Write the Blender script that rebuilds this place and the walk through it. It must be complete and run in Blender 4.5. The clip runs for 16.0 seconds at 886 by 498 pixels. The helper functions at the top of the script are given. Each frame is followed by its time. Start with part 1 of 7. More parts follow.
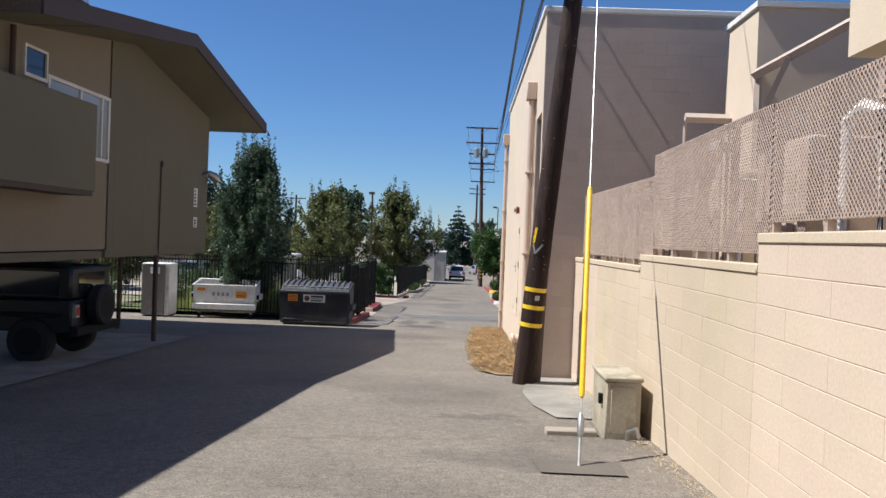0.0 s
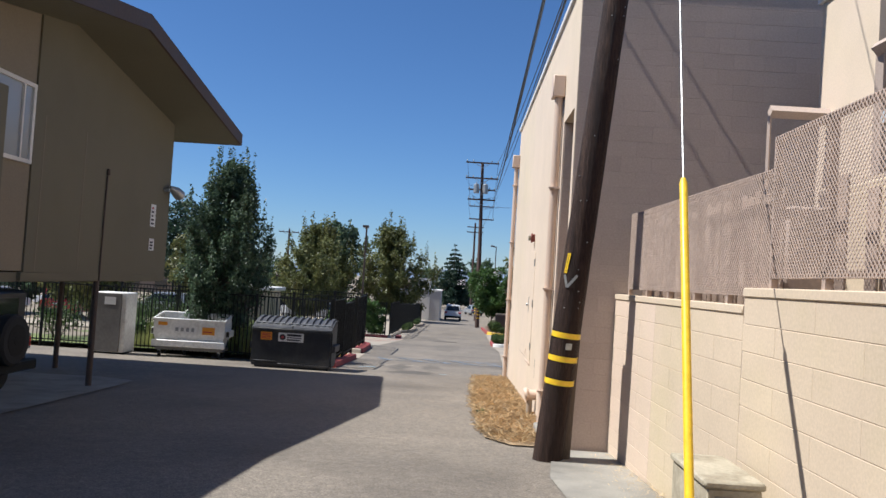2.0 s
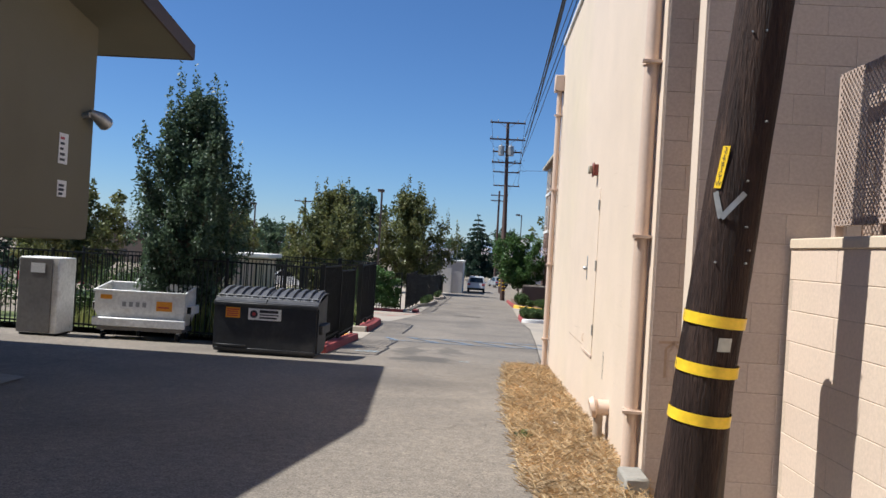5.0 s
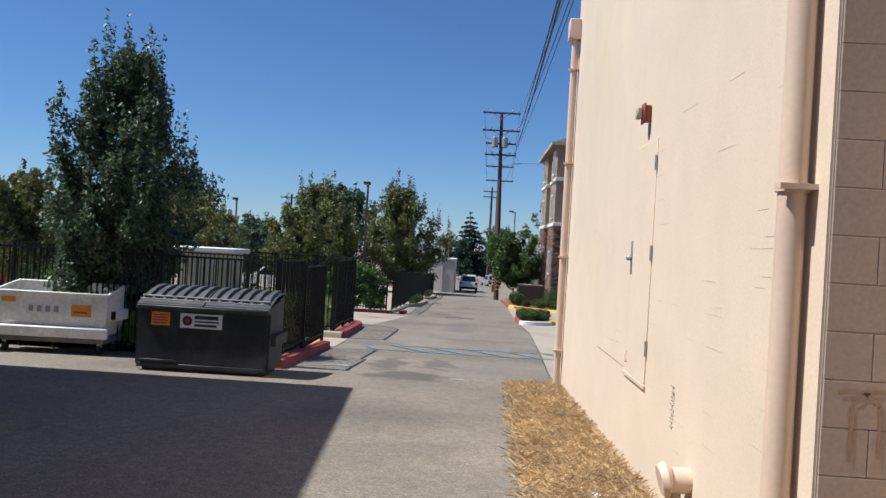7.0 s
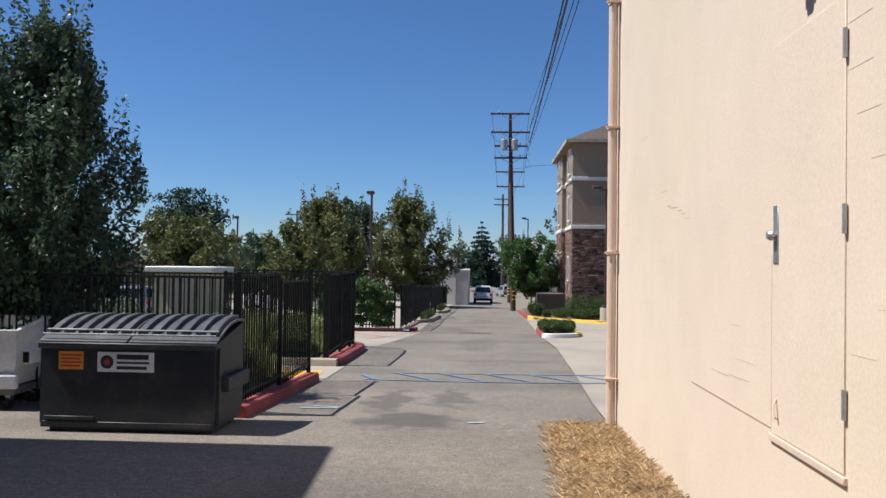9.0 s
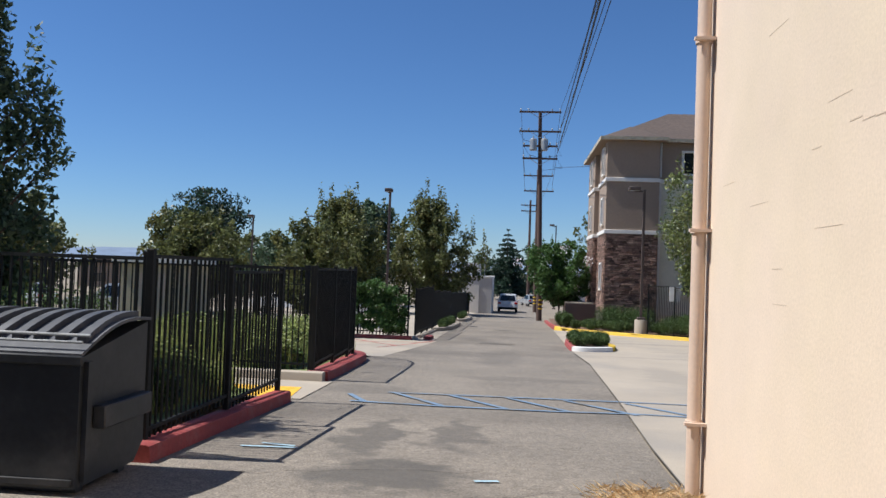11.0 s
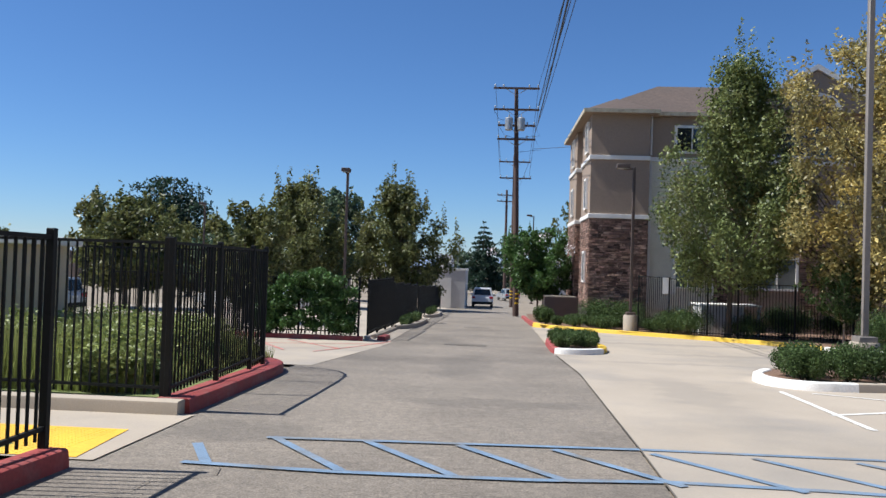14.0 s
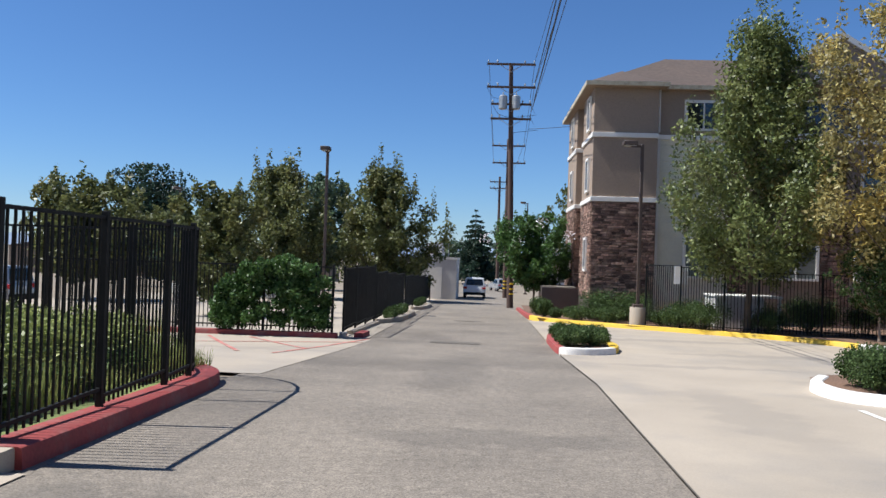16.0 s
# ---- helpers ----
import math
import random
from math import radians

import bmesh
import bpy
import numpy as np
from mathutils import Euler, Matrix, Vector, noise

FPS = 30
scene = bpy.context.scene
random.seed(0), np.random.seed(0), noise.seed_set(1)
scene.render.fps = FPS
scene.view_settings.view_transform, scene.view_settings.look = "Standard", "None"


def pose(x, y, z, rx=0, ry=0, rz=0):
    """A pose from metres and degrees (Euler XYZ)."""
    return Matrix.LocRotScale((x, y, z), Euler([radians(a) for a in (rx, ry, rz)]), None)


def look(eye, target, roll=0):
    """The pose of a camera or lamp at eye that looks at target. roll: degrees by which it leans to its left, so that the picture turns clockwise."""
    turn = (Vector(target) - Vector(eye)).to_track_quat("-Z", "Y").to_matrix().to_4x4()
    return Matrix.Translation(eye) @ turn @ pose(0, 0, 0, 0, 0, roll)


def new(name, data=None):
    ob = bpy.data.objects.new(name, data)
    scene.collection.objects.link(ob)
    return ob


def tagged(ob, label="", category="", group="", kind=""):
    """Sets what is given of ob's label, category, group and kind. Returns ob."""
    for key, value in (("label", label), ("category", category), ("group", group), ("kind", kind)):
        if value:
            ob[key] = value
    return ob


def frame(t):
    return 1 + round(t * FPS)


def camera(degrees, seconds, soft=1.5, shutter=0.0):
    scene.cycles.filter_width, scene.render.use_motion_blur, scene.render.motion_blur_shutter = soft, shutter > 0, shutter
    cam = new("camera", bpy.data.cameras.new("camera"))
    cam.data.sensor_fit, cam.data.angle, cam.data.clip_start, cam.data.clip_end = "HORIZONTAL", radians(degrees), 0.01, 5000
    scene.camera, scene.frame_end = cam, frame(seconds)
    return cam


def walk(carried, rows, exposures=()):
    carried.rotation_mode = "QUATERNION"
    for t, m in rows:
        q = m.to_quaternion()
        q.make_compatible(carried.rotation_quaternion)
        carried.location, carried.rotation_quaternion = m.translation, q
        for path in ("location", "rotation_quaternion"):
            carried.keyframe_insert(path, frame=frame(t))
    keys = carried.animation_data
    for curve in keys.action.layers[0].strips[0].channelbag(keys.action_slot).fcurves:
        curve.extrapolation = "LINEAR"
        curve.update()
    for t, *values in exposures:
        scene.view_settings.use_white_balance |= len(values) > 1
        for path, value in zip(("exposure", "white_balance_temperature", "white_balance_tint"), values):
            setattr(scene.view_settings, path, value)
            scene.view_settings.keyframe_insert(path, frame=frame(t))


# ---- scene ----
cam = camera(58.1, 16.0)
PATH = [
    (0.0, (-0.002, 0.012, 1.557), (-0.056, 2.011, 1.532), 2.20),
    (0.5, (0.024, 0.673, 1.534), (-0.089, 2.669, 1.555), 3.90),
    (1.0, (0.001, 1.502, 1.480), (-0.135, 3.496, 1.559), 2.20),
    (1.5, (-0.095, 2.300, 1.426), (-0.265, 4.291, 1.504), 3.80),
    (2.0, (-0.156, 3.024, 1.393), (-0.204, 5.022, 1.468), 3.60),
    (2.5, (-0.244, 3.807, 1.350), (-0.280, 5.806, 1.397), 2.80),
    (3.0, (-0.326, 4.626, 1.300), (-0.407, 6.624, 1.328), 2.80),
    (5.5, (-0.180, 8.757, 1.078), (-0.281, 10.754, 1.062), 3.40),
    (6.0, (-0.193, 9.606, 1.027), (-0.249, 11.604, 0.965), 3.90),
    (6.5, (-0.183, 10.383, 0.990), (-0.246, 12.381, 0.941), 2.40),
    (7.0, (-0.259, 11.181, 0.974), (-0.340, 13.179, 0.976), 3.30),
    (7.5, (-0.296, 12.025, 0.925), (-0.249, 14.023, 0.871), 2.40),
    (8.0, (-0.344, 12.830, 0.916), (-0.310, 14.829, 0.863), 2.10),
    (8.5, (-0.338, 13.618, 0.887), (-0.306, 15.618, 0.893), 1.60),
    (9.0, (-0.323, 14.390, 0.836), (-0.436, 16.386, 0.869), 0.70),
    (11.5, (-0.251, 18.407, 0.553), (-0.443, 20.397, 0.606), 2.10),
    (12.0, (-0.138, 19.203, 0.518), (-0.370, 21.190, 0.539), 2.40),
    (12.5, (-0.127, 20.048, 0.464), (-0.416, 22.027, 0.477), 3.50),
    (13.0, (-0.083, 20.800, 0.442), (-0.379, 22.777, 0.507), 1.74),
    (13.5, (-0.101, 21.615, 0.426), (-0.385, 23.591, 0.550), 3.21),
    (14.0, (-0.075, 22.478, 0.351), (-0.197, 24.473, 0.394), 1.85),
    (14.5, (-0.122, 23.297, 0.318), (-0.194, 25.296, 0.339), 1.39),
    (15.0, (-0.097, 24.095, 0.297), (-0.135, 26.093, 0.376), 1.98),
    (15.5, (-0.109, 24.874, 0.271), (-0.180, 26.873, 0.308), 2.71),
    (16.0, (-0.124, 25.713, 0.246), (-0.225, 27.710, 0.265), 1.87),
]
walk(cam, [(t, look(eye, target, roll)) for t, eye, target, roll in PATH],
     [(0.0, 0.56, 5700, 10), (1.0, 0.68, 5700, 10), (2.5, 0.5, 5700, 10), (5.5, 0.57, 5700, 10), (7.5, 0.46, 5700, 10), (9.0, 0.50, 5700, 10), (11.5, 0.50, 5700, 10), (12.5, 0.58, 5700, 10), (16.0, 0.66, 5700, 10)])
# ---- light ----
SUN = Vector((-0.668, -0.055, 1.0)).normalized()
world = bpy.data.worlds.new("sky")
scene.world = world
world.use_nodes = True
_wn = world.node_tree.nodes
_sky = _wn.new("ShaderNodeTexSky")
_sky.sky_type = "NISHITA"
_sky.sun_disc = False
_sky.sun_elevation = math.asin(SUN.z)
_sky.sun_rotation = math.atan2(SUN.x, SUN.y)
_sky.altitude = 300
_sky.air_density = 1.0
_sky.dust_density = 0.0
_sky.ozone_density = 10.0
_wn["Background"].inputs["Strength"].default_value = 0.066
world.node_tree.links.new(_sky.outputs[0], _wn["Background"].inputs[0])
sun = new("sun", bpy.data.lights.new("sun", "SUN"))
sun.data.energy = 5.0
sun.data.angle = radians(0.53)
sun.data.color = (1.0, 0.918, 0.785)
sun.matrix_world = look((0, 0, 60), Vector((0, 0, 60)) - SUN)


# ---- materials ----
def mat(name, color, rough=0.8, metal=0.0, vary=0.15, scale=1.5, fine=40.0, fine_vary=0.12, bump=0.15,
        stain=None, stain_amount=0.0, stain_scale=0.6, rand=0.0, island=0.0, stretch=(1, 1, 1), spec=0.5, bump_dist=0.01, mid=0.0, mid_scale=5.0, world_space=False):
    """A surface with slow and fine variation of tone, optional stains and relief."""
    m = bpy.data.materials.new(name)
    m.use_nodes = True
    nt = m.node_tree
    N, L = nt.nodes, nt.links
    b = N["Principled BSDF"]
    tc = N.new("ShaderNodeTexCoord")
    mp = N.new("ShaderNodeMapping")
    mp.inputs["Scale"].default_value = stretch
    L.new(N.new("ShaderNodeNewGeometry").outputs["Position"] if world_space else tc.outputs["Object"], mp.inputs[0])

    def tex(sc, detail=6.0):
        n = N.new("ShaderNodeTexNoise")
        n.inputs["Scale"].default_value = sc
        n.inputs["Detail"].default_value = detail
        n.inputs["Roughness"].default_value = 0.6
        L.new(mp.outputs[0], n.inputs["Vector"])
        return n

    def maprange(src, lo, hi, a=0.3, c=0.7):
        r = N.new("ShaderNodeMapRange")
        r.inputs[1].default_value, r.inputs[2].default_value = a, c
        r.inputs[3].default_value, r.inputs[4].default_value = lo, hi
        L.new(src, r.inputs[0])
        return r.outputs[0]

    def times(a, c):
        n = N.new("ShaderNodeMath")
        n.operation = "MULTIPLY"
        for i, v in enumerate((a, c)):
            if isinstance(v, float):
                n.inputs[i].default_value = v
            else:
                L.new(v, n.inputs[i])
        return n.outputs[0]

    slow, quick = tex(scale), tex(fine, 3.0)
    tone = times(maprange(slow.outputs[0], 1 - vary, 1 + vary), maprange(quick.outputs[0], 1 - fine_vary, 1 + fine_vary))
    if mid:
        tone = times(tone, maprange(tex(mid_scale, 8.0).outputs[0], 1 - mid, 1 + mid))
    if rand:
        oi = N.new("ShaderNodeObjectInfo")
        tone = times(tone, maprange(oi.outputs["Random"], 1 - rand, 1 + rand, 0, 1))
    if island:
        ge = N.new("ShaderNodeNewGeometry")
        tone = times(tone, maprange(ge.outputs["Random Per Island"], 1 - island, 1 + island, 0, 1))
    col = N.new("ShaderNodeRGB")
    col.outputs[0].default_value = (*color, 1)
    out = col.outputs[0]
    if stain:
        sn = tex(stain_scale, 8.0)
        mx = N.new("ShaderNodeMix")
        mx.data_type = "RGBA"
        L.new(maprange(sn.outputs[0], 0.0, stain_amount, 0.48, 0.68), mx.inputs[0])
        L.new(out, mx.inputs[6])
        mx.inputs[7].default_value = (*stain, 1)
        out = mx.outputs[2]
    vm = N.new("ShaderNodeVectorMath")
    vm.operation = "SCALE"
    L.new(out, vm.inputs[0])
    L.new(tone, vm.inputs["Scale"])
    L.new(vm.outputs[0], b.inputs["Base Color"])
    L.new(maprange(slow.outputs[0], max(rough - 0.08, 0.02), min(rough + 0.08, 1)), b.inputs["Roughness"])
    b.inputs["Metallic"].default_value = metal
    b.inputs["Specular IOR Level"].default_value = spec
    if bump:
        bp = N.new("ShaderNodeBump")
        bp.inputs["Strength"].default_value = bump
        bp.inputs["Distance"].default_value = bump_dist
        L.new(quick.outputs[0], bp.inputs["Height"])
        L.new(bp.outputs[0], b.inputs["Normal"])
    return m


def leaf_mat(name, color, other, amount=0.5):
    m = mat(name, color, rough=0.47, vary=0.25, scale=0.9, fine=3.0, fine_vary=0.2, bump=0, island=0.45, stain=other, stain_amount=amount, stain_scale=0.7, spec=0.35)
    b = m.node_tree.nodes["Principled BSDF"]
    b.inputs["Subsurface Weight"].default_value = 0.0
    tr = m.node_tree.nodes.new("ShaderNodeBsdfTranslucent")
    mix = m.node_tree.nodes.new("ShaderNodeMixShader")
    mix.inputs[0].default_value = 0.3
    src = b.inputs["Base Color"].links[0].from_socket
    m.node_tree.links.new(src, tr.inputs["Color"])
    m.node_tree.links.new(b.outputs[0], mix.inputs[1])
    m.node_tree.links.new(tr.outputs[0], mix.inputs[2])
    m.node_tree.links.new(mix.outputs[0], m.node_tree.nodes["Material Output"].inputs[0])
    return m


M = {}
M["asphalt"] = mat("asphalt", (0.196, 0.167, 0.133), 0.9, vary=0.16, scale=0.5, fine=55, fine_vary=0.5, bump=0.7, mid=0.2, mid_scale=11.0, stain=(0.118, 0.100, 0.08), stain_amount=0.7, stain_scale=0.33)
M["patch"] = mat("dark_asphalt_stain", (0.12, 0.103, 0.083), 0.85, vary=0.2, scale=0.8, fine=90, fine_vary=0.25, bump=0.3)
M["concrete"] = mat("concrete", (0.36, 0.305, 0.237), 0.85, vary=0.1, scale=0.4, fine=60, fine_vary=0.08, bump=0.15, stain=(0.235, 0.215, 0.19), stain_amount=0.6, stain_scale=0.35)
M["concrete_old"] = mat("old_concrete", (0.30, 0.28, 0.24), 0.9, vary=0.2, scale=1.2, fine=60, bump=0.3, stain=(0.17, 0.16, 0.14), stain_amount=0.7, stain_scale=1.5)
M["dirt"] = mat("dry_earth", (0.22, 0.18, 0.13), 0.95, vary=0.2, scale=0.3, fine=25, fine_vary=0.25, bump=0.4)
M["mulch"] = mat("bark_mulch", (0.16, 0.095, 0.06), 0.95, vary=0.25, scale=2, fine=35, fine_vary=0.4, bump=0.8)
M["lawn"] = mat("lawn_earth", (0.14, 0.17, 0.05), 0.95, vary=0.25, scale=0.6, fine=40, fine_vary=0.4, bump=0.8)
M["straw_soil"] = mat("straw_soil", (0.34, 0.245, 0.14), 0.95, vary=0.3, scale=2.0, fine=30, fine_vary=0.35, bump=0.8, stain=(0.2, 0.14, 0.08), stain_amount=0.8, stain_scale=2.5)
M["straw"] = mat("dry_straw", (0.57, 0.42, 0.235), 0.9, vary=0.2, scale=2, fine=10, bump=0, island=0.4, stain=(0.42, 0.29, 0.15), stain_amount=0.6, stain_scale=2.5)
M["red_kerb"] = mat("red_kerb_paint", (0.27, 0.046, 0.04), 0.75, vary=0.15, scale=2, fine=30, fine_vary=0.15, bump=0.2, stain=(0.25, 0.12, 0.10), stain_amount=0.6, stain_scale=3.0)
M["yellow_kerb"] = mat("yellow_kerb_paint", (0.72, 0.47, 0.04), 0.75, vary=0.12, scale=2, fine=30, bump=0.2, stain=(0.4, 0.3, 0.12), stain_amount=0.5, stain_scale=2.0)
M["white_kerb"] = mat("white_kerb_paint", (0.74, 0.71, 0.66), 0.75, vary=0.1, scale=2, fine=30, bump=0.2, stain=(0.4, 0.38, 0.34), stain_amount=0.4, stain_scale=1.5)
M["tactile"] = mat("tactile_yellow", (0.75, 0.42, 0.03), 0.7, vary=0.12, scale=2, fine=30, bump=0.2)
M["blue_paint"] = mat("worn_blue_paint", (0.15, 0.215, 0.30), 0.85, vary=0.2, scale=3, fine=80, fine_vary=0.3, bump=0.3, stain=(0.18, 0.165, 0.14), stain_amount=1.0, stain_scale=1.2)
M["red_paint"] = mat("worn_red_paint", (0.42, 0.15, 0.12), 0.85, vary=0.2, scale=3, fine=80, fine_vary=0.3, bump=0.3, stain=(0.36, 0.3, 0.26), stain_amount=0.8, stain_scale=2.2)
M["white_paint"] = mat("worn_white_paint", (0.7, 0.68, 0.63), 0.85, vary=0.1, scale=3, fine=80, bump=0.3, stain=(0.42, 0.38, 0.33), stain_amount=0.6, stain_scale=2.2)
M["stucco"] = mat("cream_stucco", (0.655, 0.53, 0.405), 0.9, vary=0.05, scale=0.35, fine=55, fine_vary=0.06, bump=0.09, mid=0.035, mid_scale=1.6, stain=(0.64, 0.53, 0.37), stain_amount=1.0, stain_scale=0.22)
M["block_cream"] = mat("painted_block_cream", (0.58, 0.468, 0.34), 0.9, vary=0.06, scale=0.8, fine=45, fine_vary=0.07, bump=0.09, world_space=True, rand=0.025, stain=(0.53, 0.44, 0.285), stain_amount=0.85, stain_scale=0.5)
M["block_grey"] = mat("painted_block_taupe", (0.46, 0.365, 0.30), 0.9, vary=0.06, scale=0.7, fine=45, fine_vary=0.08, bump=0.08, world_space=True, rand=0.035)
M["block_pink"] = mat("painted_block_pink", (0.615, 0.485, 0.375), 0.9, vary=0.06, scale=0.8, fine=45, fine_vary=0.07, bump=0.09, world_space=True, rand=0.02, stain=(0.60, 0.49, 0.355), stain_amount=0.7, stain_scale=0.6)
M["joint"] = mat("block_joint", (0.53, 0.425, 0.32), 0.95, vary=0.1, fine=50, bump=0.3)
M["pipe"] = mat("painted_downpipe", (0.62, 0.47, 0.36), 0.55, vary=0.06, scale=1.5, fine=30, fine_vary=0.04, bump=0.05)
M["mesh_paint"] = mat("painted_mesh", (0.41, 0.315, 0.255), 0.7, vary=0.1, scale=2, fine=20, bump=0)
M["white_trim"] = mat("white_trim_paint", (0.72, 0.69, 0.64), 0.7, vary=0.06, scale=1.5, fine=30, fine_vary=0.05, bump=0.05)
M["olive"] = mat("olive_stucco", (0.165, 0.150, 0.103), 0.9, vary=0.06, scale=0.6, fine=50, fine_vary=0.08, bump=0.3, stain=(0.14, 0.125, 0.08), stain_amount=0.4, stain_scale=0.8)
M["tan"] = mat("tan_stucco", (0.245, 0.205, 0.147), 0.9, vary=0.06, scale=0.6, fine=50, fine_vary=0.08, bump=0.3)
M["fascia"] = mat("dark_brown_fascia", (0.075, 0.052, 0.042), 0.7, vary=0.15, scale=2, fine=20, bump=0.1)
M["roofing"] = mat("roof_shingle", (0.17, 0.135, 0.115), 0.9, vary=0.15, scale=1.5, fine=15, fine_vary=0.2, bump=0.4)
M["pole_wood"] = mat("creosoted_wood", (0.033, 0.018, 0.013), 0.75, vary=0.35, scale=2, fine=14, fine_vary=0.45, bump=0.8, stretch=(6, 6, 0.6), stain=(0.075, 0.045, 0.03), stain_amount=0.5, stain_scale=2.0, bump_dist=0.03, spec=0.3)
M["far_pole"] = mat("weathered_pole_wood", (0.085, 0.052, 0.04), 0.85, vary=0.25, scale=1, fine=10, bump=0.3, stretch=(5, 5, 0.6))
M["yellow"] = mat("yellow_plastic", (0.85, 0.55, 0.02), 0.4, vary=0.06, scale=3, fine=20, bump=0.03)
M["galv"] = mat("galvanised_steel", (0.40, 0.40, 0.39), 0.45, metal=0.7, vary=0.12, scale=4, fine=25, bump=0.05)
M["graffiti"] = mat("faded_brown_paint", (0.38, 0.27, 0.19), 0.85, vary=0.2, bump=0)
M["light_blue"] = mat("pale_blue_spray", (0.30, 0.42, 0.48), 0.85, vary=0.2, fine=40, fine_vary=0.3, bump=0.2)
M["lamp_grey"] = mat("grey_lamp_paint", (0.20, 0.175, 0.15), 0.6, vary=0.08, bump=0.03)
M["wire"] = mat("black_cable", (0.02, 0.02, 0.022), 0.6, bump=0)
M["iron"] = mat("black_painted_steel", (0.014, 0.015, 0.015), 0.6, vary=0.2, scale=2, fine=20, bump=0.05, spec=0.15)
M["dump"] = mat("black_painted_bin", (0.022, 0.023, 0.025), 0.55, vary=0.25, scale=2, fine=15, fine_vary=0.2, bump=0.1, stain=(0.06, 0.055, 0.05), stain_amount=0.5, stain_scale=2.0)
M["lid"] = mat("grey_plastic_lid", (0.06, 0.061, 0.068), 0.55, vary=0.15, scale=2, fine=20, bump=0.1, stain=(0.2, 0.2, 0.2), stain_amount=0.3, stain_scale=3.0)
M["white_steel"] = mat("white_painted_steel", (0.80, 0.79, 0.76), 0.55, vary=0.06, scale=2, fine=15, bump=0.05, stain=(0.40, 0.35, 0.30), stain_amount=0.35, stain_scale=3.0)
M["rust_in"] = mat("worn_bin_inside", (0.16, 0.15, 0.14), 0.8, vary=0.2, scale=2, fine=15, bump=0.1)
M["orange"] = mat("orange_sticker", (0.75, 0.30, 0.02), 0.5, vary=0.05, bump=0)
M["label_white"] = mat("white_sticker", (0.75, 0.74, 0.72), 0.5, vary=0.05, bump=0)
M["ink"] = mat("black_print", (0.03, 0.03, 0.035), 0.6, bump=0)
M["ink_red"] = mat("red_print", (0.45, 0.05, 0.05), 0.6, bump=0)
M["alarm_red"] = mat("faded_red_plastic", (0.24, 0.06, 0.04), 0.6, vary=0.1, bump=0)
M["ink_grey"] = mat("grey_print", (0.3, 0.3, 0.3), 0.6, bump=0)
M["rubber"] = mat("black_rubber", (0.018, 0.018, 0.018), 0.85, vary=0.2, fine=30, bump=0.2)
M["cabinet"] = mat("beige_utility_box", (0.42, 0.37, 0.27), 0.8, vary=0.12, scale=3, fine=30, bump=0.1, stain=(0.22, 0.18, 0.12), stain_amount=0.75, stain_scale=3.5)
M["bark"] = mat("tree_bark", (0.10, 0.075, 0.055), 0.9, vary=0.25, scale=3, fine=20, fine_vary=0.3, bump=0.6, stretch=(4, 4, 0.8))
M["bark_pale"] = mat("pale_bark", (0.36, 0.28, 0.2), 0.85, vary=0.2, scale=3, fine=20, bump=0.3)
M["leaf_dark"] = leaf_mat("dark_leaves", (0.078, 0.118, 0.064), (0.145, 0.185, 0.105), 0.55)
M["leaf_mid"] = leaf_mat("olive_leaves", (0.125, 0.140, 0.046), (0.21, 0.185, 0.065), 0.6)
M["leaf_fresh"] = leaf_mat("fresh_leaves", (0.145, 0.175, 0.055), (0.25, 0.245, 0.09), 0.6)
M["leaf_autumn"] = leaf_mat("turning_leaves", (0.29, 0.25, 0.095), (0.55, 0.40, 0.10), 0.8)
M["leaf_conifer"] = leaf_mat("conifer_needles", (0.025, 0.05, 0.03), (0.04, 0.065, 0.035), 0.5)
M["hedge"] = leaf_mat("shrub_leaves", (0.072, 0.11, 0.036), (0.115, 0.145, 0.05), 0.5)
M["hedge"].node_tree.nodes["Principled BSDF"].inputs["Specular IOR Level"].default_value = 0.15
M["ivy"] = leaf_mat("climber_leaves", (0.065, 0.125, 0.03), (0.1, 0.17, 0.05), 0.5)
M["grass"] = leaf_mat("grass_blades", (0.33, 0.37, 0.12), (0.45, 0.43, 0.19), 0.6)
M["sage"] = leaf_mat("sunlit_groundcover_leaves", (0.25, 0.29, 0.09), (0.36, 0.36, 0.14), 0.6)
M["flower"] = mat("pale_blossom", (0.75, 0.68, 0.68), 0.7, bump=0)
M["b2_tan"] = mat("brown_stucco", (0.285, 0.215, 0.16), 0.9, vary=0.05, scale=0.5, fine=30, bump=0.2)
M["b2_roof"] = mat("brown_roof_tiles", (0.085, 0.062, 0.050), 0.9, vary=0.1, scale=0.7, fine=6, fine_vary=0.2, bump=0.4)
M["stone"] = mat("ledge_stone", (0.20, 0.118, 0.088), 0.9, vary=0.25, scale=2, fine=15, fine_vary=0.2, bump=0.4, island=0.75, stain=(0.36, 0.25, 0.18), stain_amount=0.9, stain_scale=3.5)
M["stone_back"] = mat("stone_mortar", (0.07, 0.055, 0.045), 0.95, bump=0.2)
M["siding"] = mat("pale_lap_siding", (0.64, 0.60, 0.48), 0.8, vary=0.05, fine=30, bump=0.05)
M["grey_wall"] = mat("grey_stucco", (0.52, 0.50, 0.48), 0.9, vary=0.06, fine=30, bump=0.1)
M["car_white"] = mat("white_car_paint", (0.72, 0.72, 0.72), 0.25, vary=0.02, fine=10, fine_vary=0.02, bump=0)
M["car_silver"] = mat("silver_car_paint", (0.4, 0.41, 0.42), 0.3, metal=0.5, vary=0.02, fine=10, fine_vary=0.02, bump=0)
